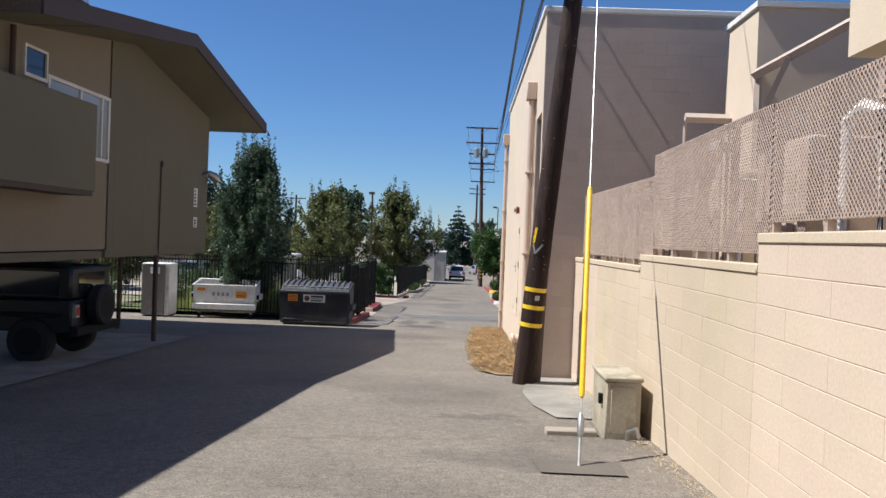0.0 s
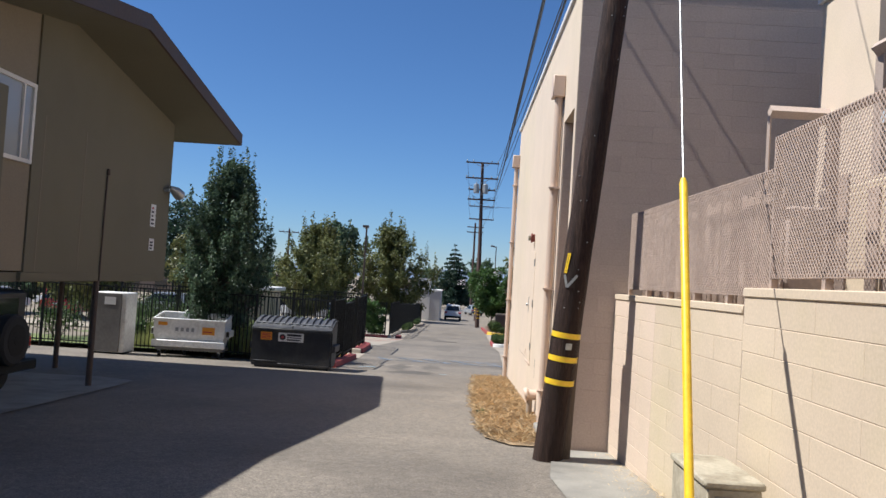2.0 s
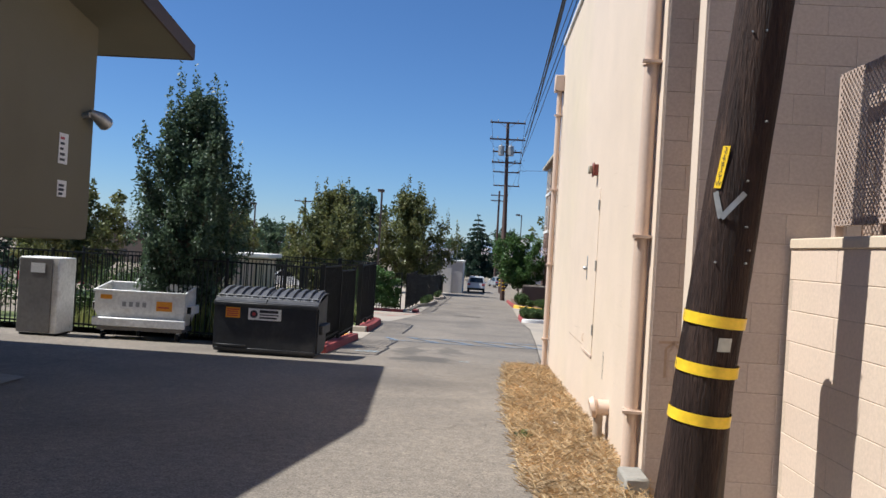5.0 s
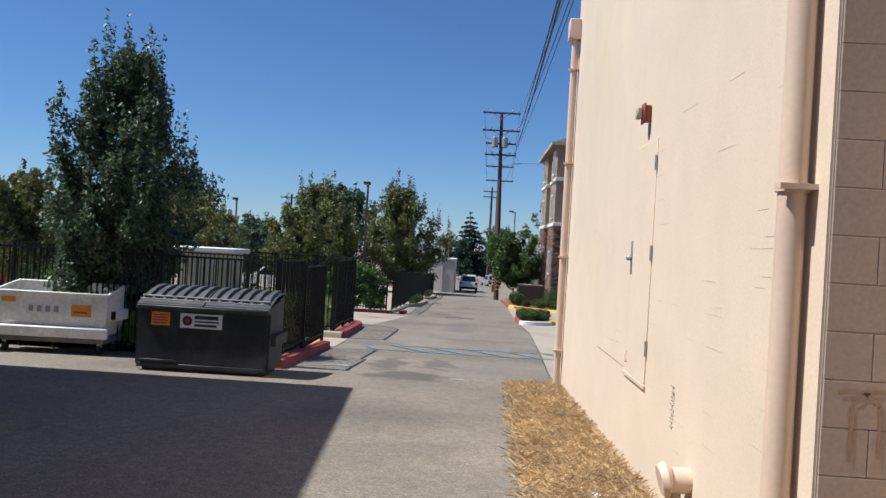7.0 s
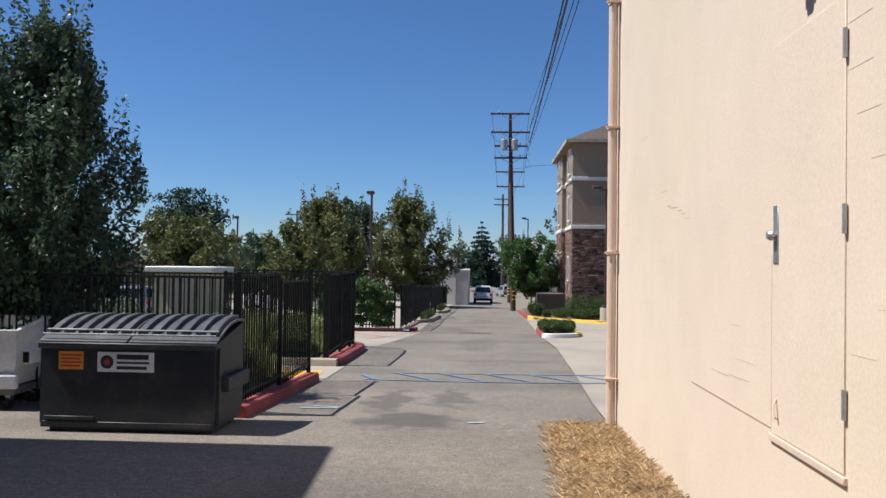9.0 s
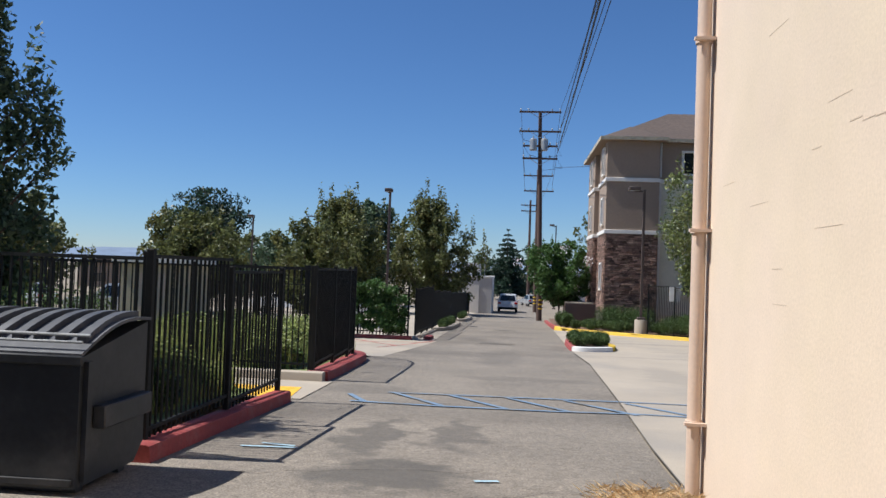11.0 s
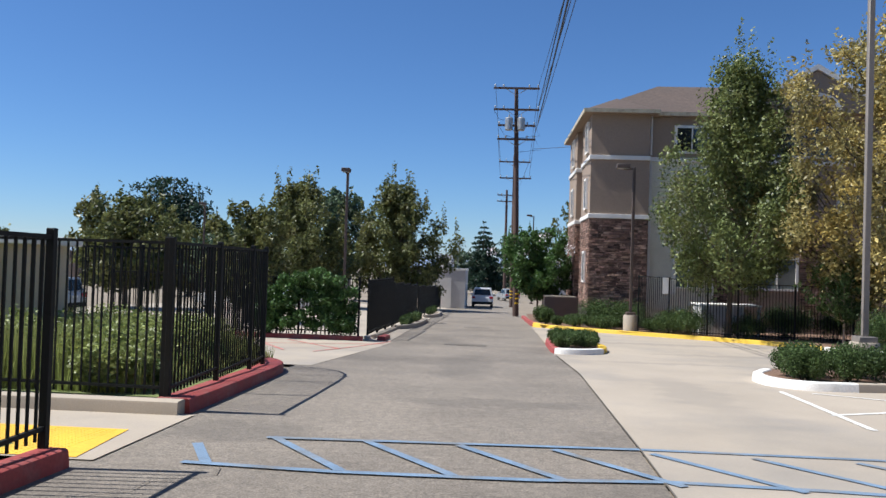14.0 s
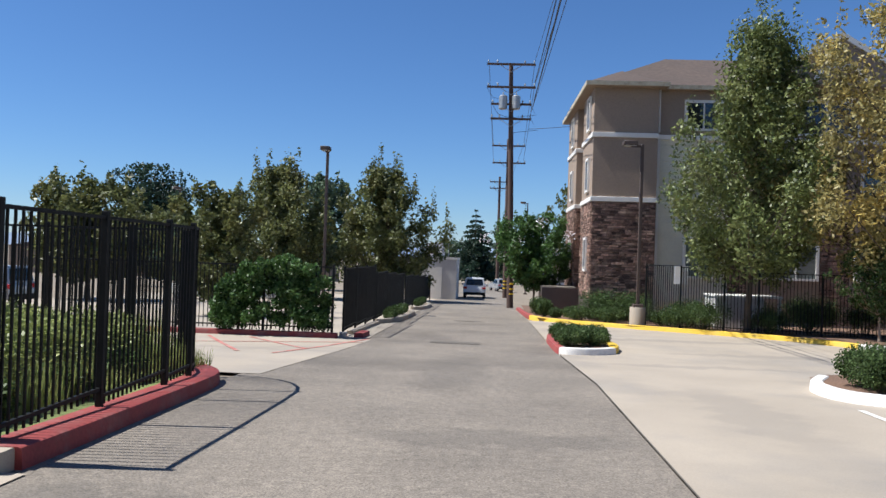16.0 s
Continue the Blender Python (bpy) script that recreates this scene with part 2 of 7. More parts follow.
M["car_black"] = mat("black_car_paint", (0.012, 0.012, 0.013), 0.35, vary=0.1, fine=10, fine_vary=0.02, bump=0)
M["car_red"] = mat("red_car_paint", (0.35, 0.03, 0.03), 0.3, vary=0.05, fine=10, fine_vary=0.02, bump=0)
M["tail"] = mat("red_lens", (0.45, 0.02, 0.02), 0.25, vary=0.03, bump=0)
# damp, oily marks of their own shape on the alley
def add_marks(m, marks, dark):
    nt = m.node_tree
    N, L = nt.nodes, nt.links
    b = N["Principled BSDF"]
    src = b.inputs["Base Color"].links[0].from_socket
    tc = N.new("ShaderNodeTexCoord")
    ns = N.new("ShaderNodeTexNoise")
    ns.inputs["Scale"].default_value, ns.inputs["Detail"].default_value = 2.2, 6
    L.new(tc.outputs["Object"], ns.inputs["Vector"])
    warp = N.new("ShaderNodeVectorMath")
    warp.operation = "MULTIPLY_ADD"
    L.new(ns.outputs["Color"], warp.inputs[0])
    warp.inputs[1].default_value = (1.3, 1.3, 0)
    L.new(tc.outputs["Object"], warp.inputs[2])
    for (x, y, rx, ry, amount) in marks:
        mp = N.new("ShaderNodeMapping")
        mp.vector_type = "TEXTURE"
        mp.inputs["Location"].default_value = (x + 0.65, y + 0.65, 0)
        mp.inputs["Scale"].default_value = (rx, ry, 1000)
        L.new(warp.outputs[0], mp.inputs[0])
        ln = N.new("ShaderNodeVectorMath")
        ln.operation = "LENGTH"
        L.new(mp.outputs[0], ln.inputs[0])
        r = N.new("ShaderNodeMapRange")
        r.interpolation_type = "SMOOTHSTEP"
        r.inputs[1].default_value, r.inputs[2].default_value, r.inputs[3].default_value, r.inputs[4].default_value = 0.55, 1.1, amount, 0
        L.new(ln.outputs["Value"], r.inputs[0])
        mx = N.new("ShaderNodeMix")
        mx.data_type = "RGBA"
        L.new(r.outputs[0], mx.inputs[0])
        L.new(src, mx.inputs[6])
        mx.inputs[7].default_value = (*dark, 1)
        src = mx.outputs[2]
    L.new(src, b.inputs["Base Color"])


add_marks(M["asphalt"], [(-1.3, 24.3, 0.75, 0.7, 0.8), (-1.7, 26.2, 0.35, 1.5, 0.65), (-0.9, 26.6, 0.3, 1.3, 0.6), (0.3, 9.2, 0.6, 0.25, 0.5), (0.0, 33.5, 1.7, 0.5, 0.35),
                         (-1.0, 18.5, 0.9, 0.6, 0.25), (-0.6, 40, 0.7, 4.0, 0.3), (-2.6, 30.5, 0.9, 0.7, 0.4), (0.5, 7.2, 0.8, 0.5, 0.35)], (0.075, 0.067, 0.058))
add_marks(M["concrete"], [(4.5, 42.5, 2.5, 0.35, 0.35), (7.5, 46.0, 3.5, 0.5, 0.4), (6.0, 50.5, 4.0, 0.6, 0.45), (3.3, 36, 0.6, 3.0, 0.25), (-6, 43, 3, 0.4, 0.3)], (0.19, 0.172, 0.15))
M["hill"] = mat("hazy_hills", (0.17, 0.22, 0.30), 1.0, vary=0.15, scale=0.004, fine=0.02, bump=0)


def glass(name, tint, rough=0.05):
    m = bpy.data.materials.new(name)
    m.use_nodes = True
    b = m.node_tree.nodes["Principled BSDF"]
    b.inputs["Base Color"].default_value = (*tint, 1)
    b.inputs["Roughness"].default_value = rough
    b.inputs["Specular IOR Level"].default_value = 0.9
    return m


M["glass"] = glass("dark_window_glass", (0.02, 0.023, 0.026))
M["glass_curtain"] = glass("window_with_pale_curtain", (0.11, 0.135, 0.135), 0.08)
M["glass_blind"] = glass("window_with_blinds", (0.35, 0.36, 0.36), 0.15)
M["glass_lamp"] = glass("lamp_lens", (0.5, 0.5, 0.48), 0.2)


# ---- building blocks ----
def mesh_of(name, bm, material):
    me = bpy.data.meshes.new(name)
    bmesh.ops.recalc_face_normals(bm, faces=bm.faces)
    bm.to_mesh(me)
    bm.free()
    for m in (material if isinstance(material, (list, tuple)) else [material]):
        me.materials.append(m)
    return me


def part(name, bm, material, parent=None, label="", smooth=False):
    me = mesh_of(name, bm, material)
    me.polygons.foreach_set("use_smooth", [True] * len(me.polygons))
    me.set_sharp_from_angle(angle=radians(38))
    ob = new(name, me)
    if parent is not None:
        ob.parent = parent
    if label:
        tagged(ob, label)
    return ob


def share(name, me, parent, m):
    """One more object on the mesh me, at m in its parent."""
    ob = new(name, me)
    ob.parent = parent
    ob.matrix_basis = m
    return ob


def thing(name, m, label, category, group="", kind=""):
    e = new(name)
    e.matrix_basis = m
    return tagged(e, label, category, group, kind)


def box(bm, x0, x1, y0, y1, z0, z1, bevel=0.0, mi=0, seg=1):
    v = [bm.verts.new((x, y, z)) for x in (x0, x1) for y in (y0, y1) for z in (z0, z1)]
    fs = [bm.faces.new([v[i] for i in f]) for f in ((0, 1, 3, 2), (4, 6, 7, 5), (0, 4, 5, 1), (2, 3, 7, 6), (0, 2, 6, 4), (1, 5, 7, 3))]
    for f in fs:
        f.material_index = mi
    if bevel:
        es = list({e for f in fs for e in f.edges})
        bmesh.ops.bevel(bm, geom=es, offset=bevel, segments=seg, affect="EDGES", profile=0.5)
    return fs


def B(*a, **k):
    bm = bmesh.new()
    box(bm, *a, **k)
    return bm


def tube(bm, pts, radii, seg=10, cap=True):
    """A tube through pts with a radius at each."""
    rings = []
    n = len(pts)
    pts = [Vector(p) for p in pts]
    for i, p in enumerate(pts):
        d = (pts[min(i + 1, n - 1)] - pts[max(i - 1, 0)]).normalized()
        a = d.cross(Vector((0, 0, 1)))
        if a.length < 0.05:
            a = d.cross(Vector((0, 1, 0)))
        a.normalize()
        c = d.cross(a)
        r = radii[i] if isinstance(radii, (list, tuple)) else radii
        rings.append([bm.verts.new(p + r * (math.cos(2 * math.pi * k / seg) * a + math.sin(2 * math.pi * k / seg) * c)) for k in range(seg)])
    for r0, r1 in zip(rings, rings[1:]):
        for k in range(seg):
            bm.faces.new((r0[k], r0[(k + 1) % seg], r1[(k + 1) % seg], r1[k]))
    if cap:
        bm.faces.new(rings[0])
        bm.faces.new(rings[-1])
    return bm


def T(pts, radii, seg=10):
    return tube(bmesh.new(), pts, radii, seg)


def prism(bm, poly, axis, a, b):
    """A polygon in the two other axes, drawn out along axis (0 x, 1 y, 2 z) from a to b."""
    def at(p, h):
        c = list(p)
        c.insert(axis, h)
        return c
    v0 = [bm.verts.new(at(p, a)) for p in poly]
    v1 = [bm.verts.new(at(p, b)) for p in poly]
    n = len(poly)
    bm.faces.new(v0)
    bm.faces.new(v1)
    for i in range(n):
        bm.faces.new((v0[i], v0[(i + 1) % n], v1[(i + 1) % n], v1[i]))
    return bm


def P(poly, axis, a, b):
    return prism(bmesh.new(), poly, axis, a, b)


GROUND = [(-60, 3.1), (0, 0), (12.4, -0.65), (23, -1.08), (31, -1.40), (44.3, -1.95), (65, -2.5), (90, -3.05), (150, -4.2), (250, -6), (400, -7), (4000, -7)]


def gz(x, y):
    """Height of the ground: the alley runs downhill, the carport lies a little lower."""
    z = float(np.interp(y, [a for a, _ in GROUND], [b for _, b in GROUND]))
    if x < -3 and y < 22:
        z -= 0.035 * min(-3 - x, 5) * min((22 - y) / 4, 1)
    return z


def sheet(name, rows, lift, material, label="", step=1.0, cols=8, kind="structure", category="", parent=None):
    """A sheet that follows the ground. rows: (y, x0, x1) in order."""
    bm = bmesh.new()
    ys = [r[0] for r in rows]
    n = max(int((ys[-1] - ys[0]) / step), 1)
    grid = []
    cuts = sorted(set([ys[0] + (ys[-1] - ys[0]) * i / n for i in range(n + 1)] + ys))
    for y in cuts:
        a = float(np.interp(y, ys, [r[1] for r in rows]))
        b = float(np.interp(y, ys, [r[2] for r in rows]))
        grid.append([bm.verts.new((a + (b - a) * k / cols, y, gz(a + (b - a) * k / cols, y) + lift)) for k in range(cols + 1)])
    for g0, g1 in zip(grid, grid[1:]):
        for k in range(cols):
            bm.faces.new((g0[k], g0[k + 1], g1[k + 1], g1[k]))
    ob = part(name, bm, material, parent)
    if parent is None:
        tagged(ob, label, category or name, kind=kind)
    return ob


def ribbon(bm, pts, width, lift, step=0.5):
    """A painted or cracked line on the ground."""
    for (x0, y0), (x1, y1) in zip(pts, pts[1:]):
        d = Vector((x1 - x0, y1 - y0))
        n = max(int(d.length / step), 1)
        s = Vector((-d.y, d.x)).normalized() * width / 2
        prev = None
        for i in range(n + 1):
            p = Vector((x0, y0)) + d * i / n
            pair = [bm.verts.new((q.x, q.y, gz(q.x, q.y) + lift)) for q in (p + s, p - s)]
            if prev:
                bm.faces.new((prev[0], prev[1], pair[1], pair[0]))
            prev = pair


def kerb(name, pts, width, height, material, label, parent=None, step=0.6):
    """A kerb along pts (x, y); its right-hand upper edge is rounded."""
    bm = bmesh.new()
    P2 = []
    if len(pts) > 3:
        for _ in range(2):
            cut = [pts[0]]
            for (ax, ay), (bx, by) in zip(pts, pts[1:]):
                cut += [(0.75 * ax + 0.25 * bx, 0.75 * ay + 0.25 * by), (0.25 * ax + 0.75 * bx, 0.25 * ay + 0.75 * by)]
            pts = cut + [pts[-1]]
    for (x0, y0), (x1, y1) in zip(pts, pts[1:]):
        n = max(int(math.hypot(x1 - x0, y1 - y0) / step), 1)
        P2 += [(x0 + (x1 - x0) * i / n, y0 + (y1 - y0) * i / n) for i in range(n)]
    P2.append(pts[-1])
    prof = [(0, -0.08), (0, height - 0.02), (0.02, height), (width - 0.03, height), (width - 0.008, height - 0.01), (width, height - 0.035), (width + 0.015, -0.08)]
    rings = []
    for i, p in enumerate(P2):
        a, b = P2[max(i - 1, 0)], P2[min(i + 1, len(P2) - 1)]
        d = Vector((b[0] - a[0], b[1] - a[1])).normalized()
        nrm = Vector((d.y, -d.x))
        rings.append([bm.verts.new((p[0] + nrm.x * (u - width), p[1] + nrm.y * (u - width), gz(*p) + h)) for u, h in prof])
    for r0, r1 in zip(rings, rings[1:]):
        for k in range(len(prof) - 1):
            bm.faces.new((r0[k], r0[k + 1], r1[k + 1], r1[k]))
    bm.faces.new(rings[0])
    bm.faces.new(rings[-1])
    ob = part(name, bm, material, parent)
    return tagged(ob, label, "kerb", kind="structure")


def leaves(rng, clumps, count, size, droop=0.0):
    """A mesh of leaf blades scattered through clumps (centre, radii)."""
    vol = np.array([r[0] * r[1] * r[2] for _, r in clumps]) ** 0.67
    pick = rng.choice(len(clumps), count, p=vol / vol.sum())
    c = np.array([k[0] for k in clumps])[pick]
    r = np.array([k[1] for k in clumps])[pick]
    d = rng.normal(size=(count, 3))
    d /= np.linalg.norm(d, axis=1)[:, None]
    d *= (rng.random(count) ** 0.42)[:, None] * (0.92 + 0.16 * rng.random(count))[:, None]
    p = c + d * r
    u = rng.normal(size=(count, 3))
    u[:, 2] -= droop
    u /= np.linalg.norm(u, axis=1)[:, None]
    w = np.cross(u, rng.normal(size=(count, 3)))
    w /= np.linalg.norm(w, axis=1)[:, None] + 1e-9
    s = size * (0.6 + 0.8 * rng.random(count))[:, None]
    v = np.stack([p - u * s, p + w * s * 0.5, p + u * s, p - w * s * 0.5], axis=1).reshape(-1, 3)
    f = np.arange(count * 4).reshape(-1, 4)
    me = bpy.data.meshes.new("crown")
    me.from_pydata(v.tolist(), [], f.tolist())
    return me


def foliage(name, me, material, parent=None):
    me.materials.append(material)
    ob = new(name, me)
    if parent is not None:
        ob.parent = parent
    return ob


def tree(name, x, y, z, height, width, material, label, seed, shape="oval", trunk=0.12, clear=0.25, count=7000, size=0.09, bark="bark", group="", clump_n=110, spiky=0.0):
    """A tapered trunk whose rising limbs carry clumps of leaves, with gaps between the limbs."""
    rng = np.random.default_rng(seed)
    t = thing(name, Matrix.Translation((x, y, z)), label, "tree", group)
    lean = rng.normal(size=2) * 0.02
    zc = height * clear
    bm = bmesh.new()
    pts = [(lean[0] * h, lean[1] * h, h - 0.15) for h in np.linspace(0, height * 0.93, 7)]
    tube(bm, pts, [trunk * (1.25 if i == 0 else 1) * (1 - 0.9 * i / 6) for i in range(7)], 10)
    ph = rng.random(3) * 6.283

    def reach(f):
        if shape == "oval":
            return math.sin(math.pi * (0.12 + 0.80 * f)) ** 0.75
        if shape == "flame":
            return (math.sin(math.pi * (0.17 + 0.79 * f)) ** 0.72) * (1.08 - 0.3 * f)
        if shape == "teardrop":
            return min(1, f * 3.0 + 0.5) * (1 - f) ** 0.66
        if shape == "cone":
            return (1 - f) ** 0.75 * min(1, f * 6 + 0.45)
        return math.sqrt(max(1 - (2 * f - 1) ** 2, 0.05))

    limbs = max(clump_n // 3, 18)
    clumps = []
    for i in range(limbs):
        f = min((i + rng.random()) / limbs, 0.985)
        a = i * 2.39996 + rng.uniform(-0.5, 0.5)
        lobe = 1 + 0.13 * math.sin(2 * a + ph[0] + 3 * f) + 0.11 * math.sin(3 * a + ph[1] - 5 * f)
        rad = width / 2 * reach(f) * lobe * rng.uniform(0.74, 1.06)
        h = zc + (height - zc) * f
        h0 = max(h - rad * rng.uniform(0.7, 1.15) - 0.04 * height, zc * 0.75)
        root = Vector((lean[0] * h0, lean[1] * h0, h0))
        tip = Vector((lean[0] * h + rad * math.cos(a), lean[1] * h + rad * math.sin(a), h))
        bend = root.lerp(tip, 0.5) + Vector((0, 0, -0.10 * rad))
        if f < 0.93:
            tube(bm, [root, bend, tip], [trunk * 0.34, trunk * 0.2, trunk * 0.05], 6)
        k = width * (0.052 + 0.03 * rng.random())
        for q in (0.4, 0.6, 0.78, 0.92, 1.0):
            p = root.lerp(bend, q * 2) if q < 0.5 else bend.lerp(tip, q * 2 - 1)
            off = rng.normal(size=3) * width * 0.028
            r = k * (1.25 - 0.5 * abs(q - 0.7)) * rng.uniform(0.75, 1.2)
            clumps.append(((p.x + off[0], p.y + off[1], p.z + off[2]), (r, r, r * (0.85 + 0.5 * spiky))))
        up = k * (1.3 + 2.2 * spiky) * rng.uniform(0.6, 1.2)
        clumps.append(((tip.x * 1.02, tip.y * 1.02, tip.z + up * 0.7), (k * 0.42, k * 0.42, up)))
    for i in range(9):
        h = zc + (height - zc) * (0.08 + 0.75 * i / 8)
        r = width * 0.13 * (0.5 + 0.5 * reach(0.08 + 0.75 * i / 8))
        clumps.append(((lean[0] * h, lean[1] * h, h), (r, r, r * 1.3)))
    part("trunk", bm, M[bark], t, smooth=True)
    foliage("crown", leaves(rng, clumps, count, size), M[material], t)
    return t


def conifer(name, x, y, z, height, width, label, seed, count=6000, size=0.16, tiers=13, flat=False):
    rng = np.random.default_rng(seed)
    t = thing(name, Matrix.Translation((x, y, z)), label, "tree")
    bm = bmesh.new()
    tube(bm, [(0, 0, -0.2), (0, 0, height * 0.5), (0, 0, height * 0.97)], [height * 0.028, height * 0.018, 0.02], 9)
    clumps = []
    for i in range(tiers):
        f = i / (tiers - 1)
        h = height * (0.16 + 0.82 * f)
        w = width / 2 * ((1 - f) ** 0.8 + 0.06) * (0.75 + 0.4 * rng.random())
        if flat:
            w = width / 2 * (0.45 + 0.55 * math.sin(math.pi * (0.15 + 0.7 * f))) * (0.6 + 0.5 * rng.random())
        n = 7 if f < 0.8 else 4
        for k in range(n):
            a = 6.283 * (k + rng.random() * 0.7) / n
            tip = Vector((math.cos(a) * w, math.sin(a) * w, h - w * (0.05 if flat else 0.28)))
            if f < 0.9:
                tube(bm, [(0, 0, h), tip * 0.5 + Vector((0, 0, h * 0.5)), tip], [0.05, 0.035, 0.012], 5)
            for q in (0.35, 0.65, 0.95):
                c = Vector((tip.x * q, tip.y * q, h + (tip.z - h) * q))
                s = w * (0.34 if flat else 0.24) + 0.1
                clumps.append((tuple(c), (s, s, s * (0.6 if flat else 0.5))))
    part("trunk", bm, M["bark"], t)
    foliage("crown", leaves(rng, clumps, count, size, 0.4), M["leaf_conifer"], t)
    return t


def shrub(name, x, y, z, sx, sy, sz, material, label, seed, count=2200, size=0.05, n=16, group=""):
    rng = np.random.default_rng(seed)
    t = thing(name, Matrix.Translation((x, y, z)), label, "shrub", group)
    bm = bmesh.new()
    clumps = [((0, 0, sz * 0.46), (sx * 0.43, sy * 0.43, sz * 0.46))]
    for i in range(n):
        a, r = rng.random() * 6.283, math.sqrt(rng.random())
        c = (sx * 0.36 * r * math.cos(a), sy * 0.36 * r * math.sin(a), sz * (0.35 + 0.3 * rng.random() * (1 - 0.5 * r)))
        clumps.append((c, (sx * 0.13, sy * 0.13, sz * 0.3)))
        if i < 7:
            tube(bm, [(c[0] * 0.2, c[1] * 0.2, -0.05), (c[0] * 0.6, c[1] * 0.6, c[2] * 0.5), c], [0.02, 0.014, 0.006], 5)
    part("stems", bm, M["bark"], t)
    foliage("foliage", leaves(rng, clumps, count, size), M[material], t)
    return t


# ---- ground ----
def build_ground():
    xs = [-2500, -800, -300, -120, -60, -30, -20, -14, -10, -8, -7, -6, -5, -4, -3, -2, -1, 0, 1, 2, 4, 7, 12, 20, 40, 120, 300, 800, 2500]
    ys = [-60, -40, -20, -10] + [float(v) for v in range(-6, 100, 2)] + [110, 125, 150, 200, 250, 320, 400, 700, 1200, 2500, 4000]
    bm = bmesh.new()
    grid = [[bm.verts.new((x, y, gz(x, y) - 0.06)) for x in xs] for y in ys]
    for g0, g1 in zip(grid, grid[1:]):
        for k in range(len(xs) - 1):
            bm.faces.new((g0[k], g0[k + 1], g1[k + 1], g1[k]))
    tagged(part("ground", bm, M["dirt"]), "bare dry earth sloping gently away to the town", "ground", kind="structure")


build_ground()
sheet("road", [(-30, -16, 3), (13.3, -14, 3), (13.35, -14, 1.25), (24.12, -14, 1.25), (24.7, -14, 1.17), (24.75, -14, 1.17), (25.2, -14, 1.17), (25.25, -3.9, 1.17), (26.3, -3.9, 1.22), (30.4, -3.9, 1.42),
               (31.3, -3.9, 1.46), (38.6, -3.9, 1.75), (44.6, -3.9, 1.72), (50, -3.9, 1.75), (60, -3.7, 1.9), (100, -3.6, 2.0), (160, -3.6, 2.2)],
      -0.01, M["asphalt"], "worn grey asphalt alley running downhill between fences", cols=14)
sheet("pavement_lot", [(24.16, 1.19, 26), (26.3, 1.24, 26), (30.4, 1.44, 26), (38.6, 1.77, 26), (44.6, 1.74, 26), (52, 1.8, 26), (60, 1.9, 26)], -0.004, M["concrete"],
      "pale concrete car park surface beside the asphalt alley", cols=10, category="pavement")
sheet("pavement_drive", [(38.2, -22, -3.6), (46.9, -22, -3.0)], -0.003, M["concrete"], "pale concrete driveway apron with worn red lines", category="pavement")
sheet("pavement_walk", [(28.8, -9, -3.25), (31.3, -9, -3.35)], 0.002, M["concrete"], "pale concrete footpath between two fenced lawns", category="pavement")
sheet("pavement_slab", [(9.5, -14, -6.1), (18.8, -14, -6.5), (19.2, -14, -7.4)], 0.012, M["concrete_old"], "stained concrete carport slab in shade", category="pavement")
sheet("pavement_gate", [(47.0, -22, -3.15), (90, -22, -3.5)], 0.001, M["concrete"], "pale concrete car park behind the dark screen fence", category="pavement")
sheet("lawn_south", [(25.4, -14, -3.9), (28.8, -14, -3.9)], 0.11, M["lawn"], "fenced patch of rough green lawn", category="lawn")
sheet("lawn_north", [(31.35, -14, -3.85), (36.2, -14, -4.05), (37.2, -14, -4.45), (38.05, -14, -5.6)], 0.12, M["lawn"], "fenced patch of rough green lawn", category="lawn")
sheet("soil_bed", [(13.4, 0.62, 1.25), (13.9, 0.30, 1.25), (15, 0.22, 1.25), (17.7, 0.19, 1.25), (20.6, 0.27, 1.25), (23.6, 0.37, 1.25), (24.18, 0.6, 1.25)], 0.012, M["straw_soil"],
      "strip of dry soil under dead grass along the wall", category="ground")
sheet("pavement_pad", [(9.4, 1.15, 1.9), (10.3, 0.95, 1.9), (11.4, 0.9, 1.9), (12.2, 1.0, 1.9), (13.3, 1.15, 1.9)], 0.008, M["concrete_old"], "cracked old concrete pad around a leaning pole", category="pavement")
sheet("mulch_bed", [(50.3, 11.2, 30), (52.9, 9.85, 30), (56.5, 5.5, 30), (60.0, 2.3, 30), (66, 2.1, 30), (75, 2.3, 30)], 0.13, M["mulch"], "brown bark mulch bed beside the yellow kerb", category="mulch")


# ---- cream block building on the alley ----
WX = 1.22
SY = 13.4


def wall(name, bm, material, label):
    return tagged(part(name, bm, material), label, "wall", kind="structure")


def block_wall():
    bm = bmesh.new()
    top = 5.42
    # alley front with a tall recess near its corner, in butted pieces
    box(bm, WX, 9.0, 14.62, 24.14, -1.6, top)
    box(bm, WX, 1.50, SY + 0.006, 13.58, -1.2, top)
    box(bm, 2.1, 9.0, SY + 0.006, 14.62, -1.2, top)
    box(bm, 1.50, 2.1, SY + 0.006, 13.58, -1.2, top)
    box(bm, WX, 2.1, 13.58, 14.62, 3.78, top)
    wall("wall_west", bm, M["stucco"], "smooth cream painted wall of a tall flat-roofed building")
    bm = bmesh.new()
    box(bm, WX - 0.04, 9.02, SY - 0.016, 24.19, top, top + 0.09, 0.01)
    tagged(part("trim_coping", bm, M["white_trim"]), "pale metal coping along the flat roof edge", "coping", kind="structure")


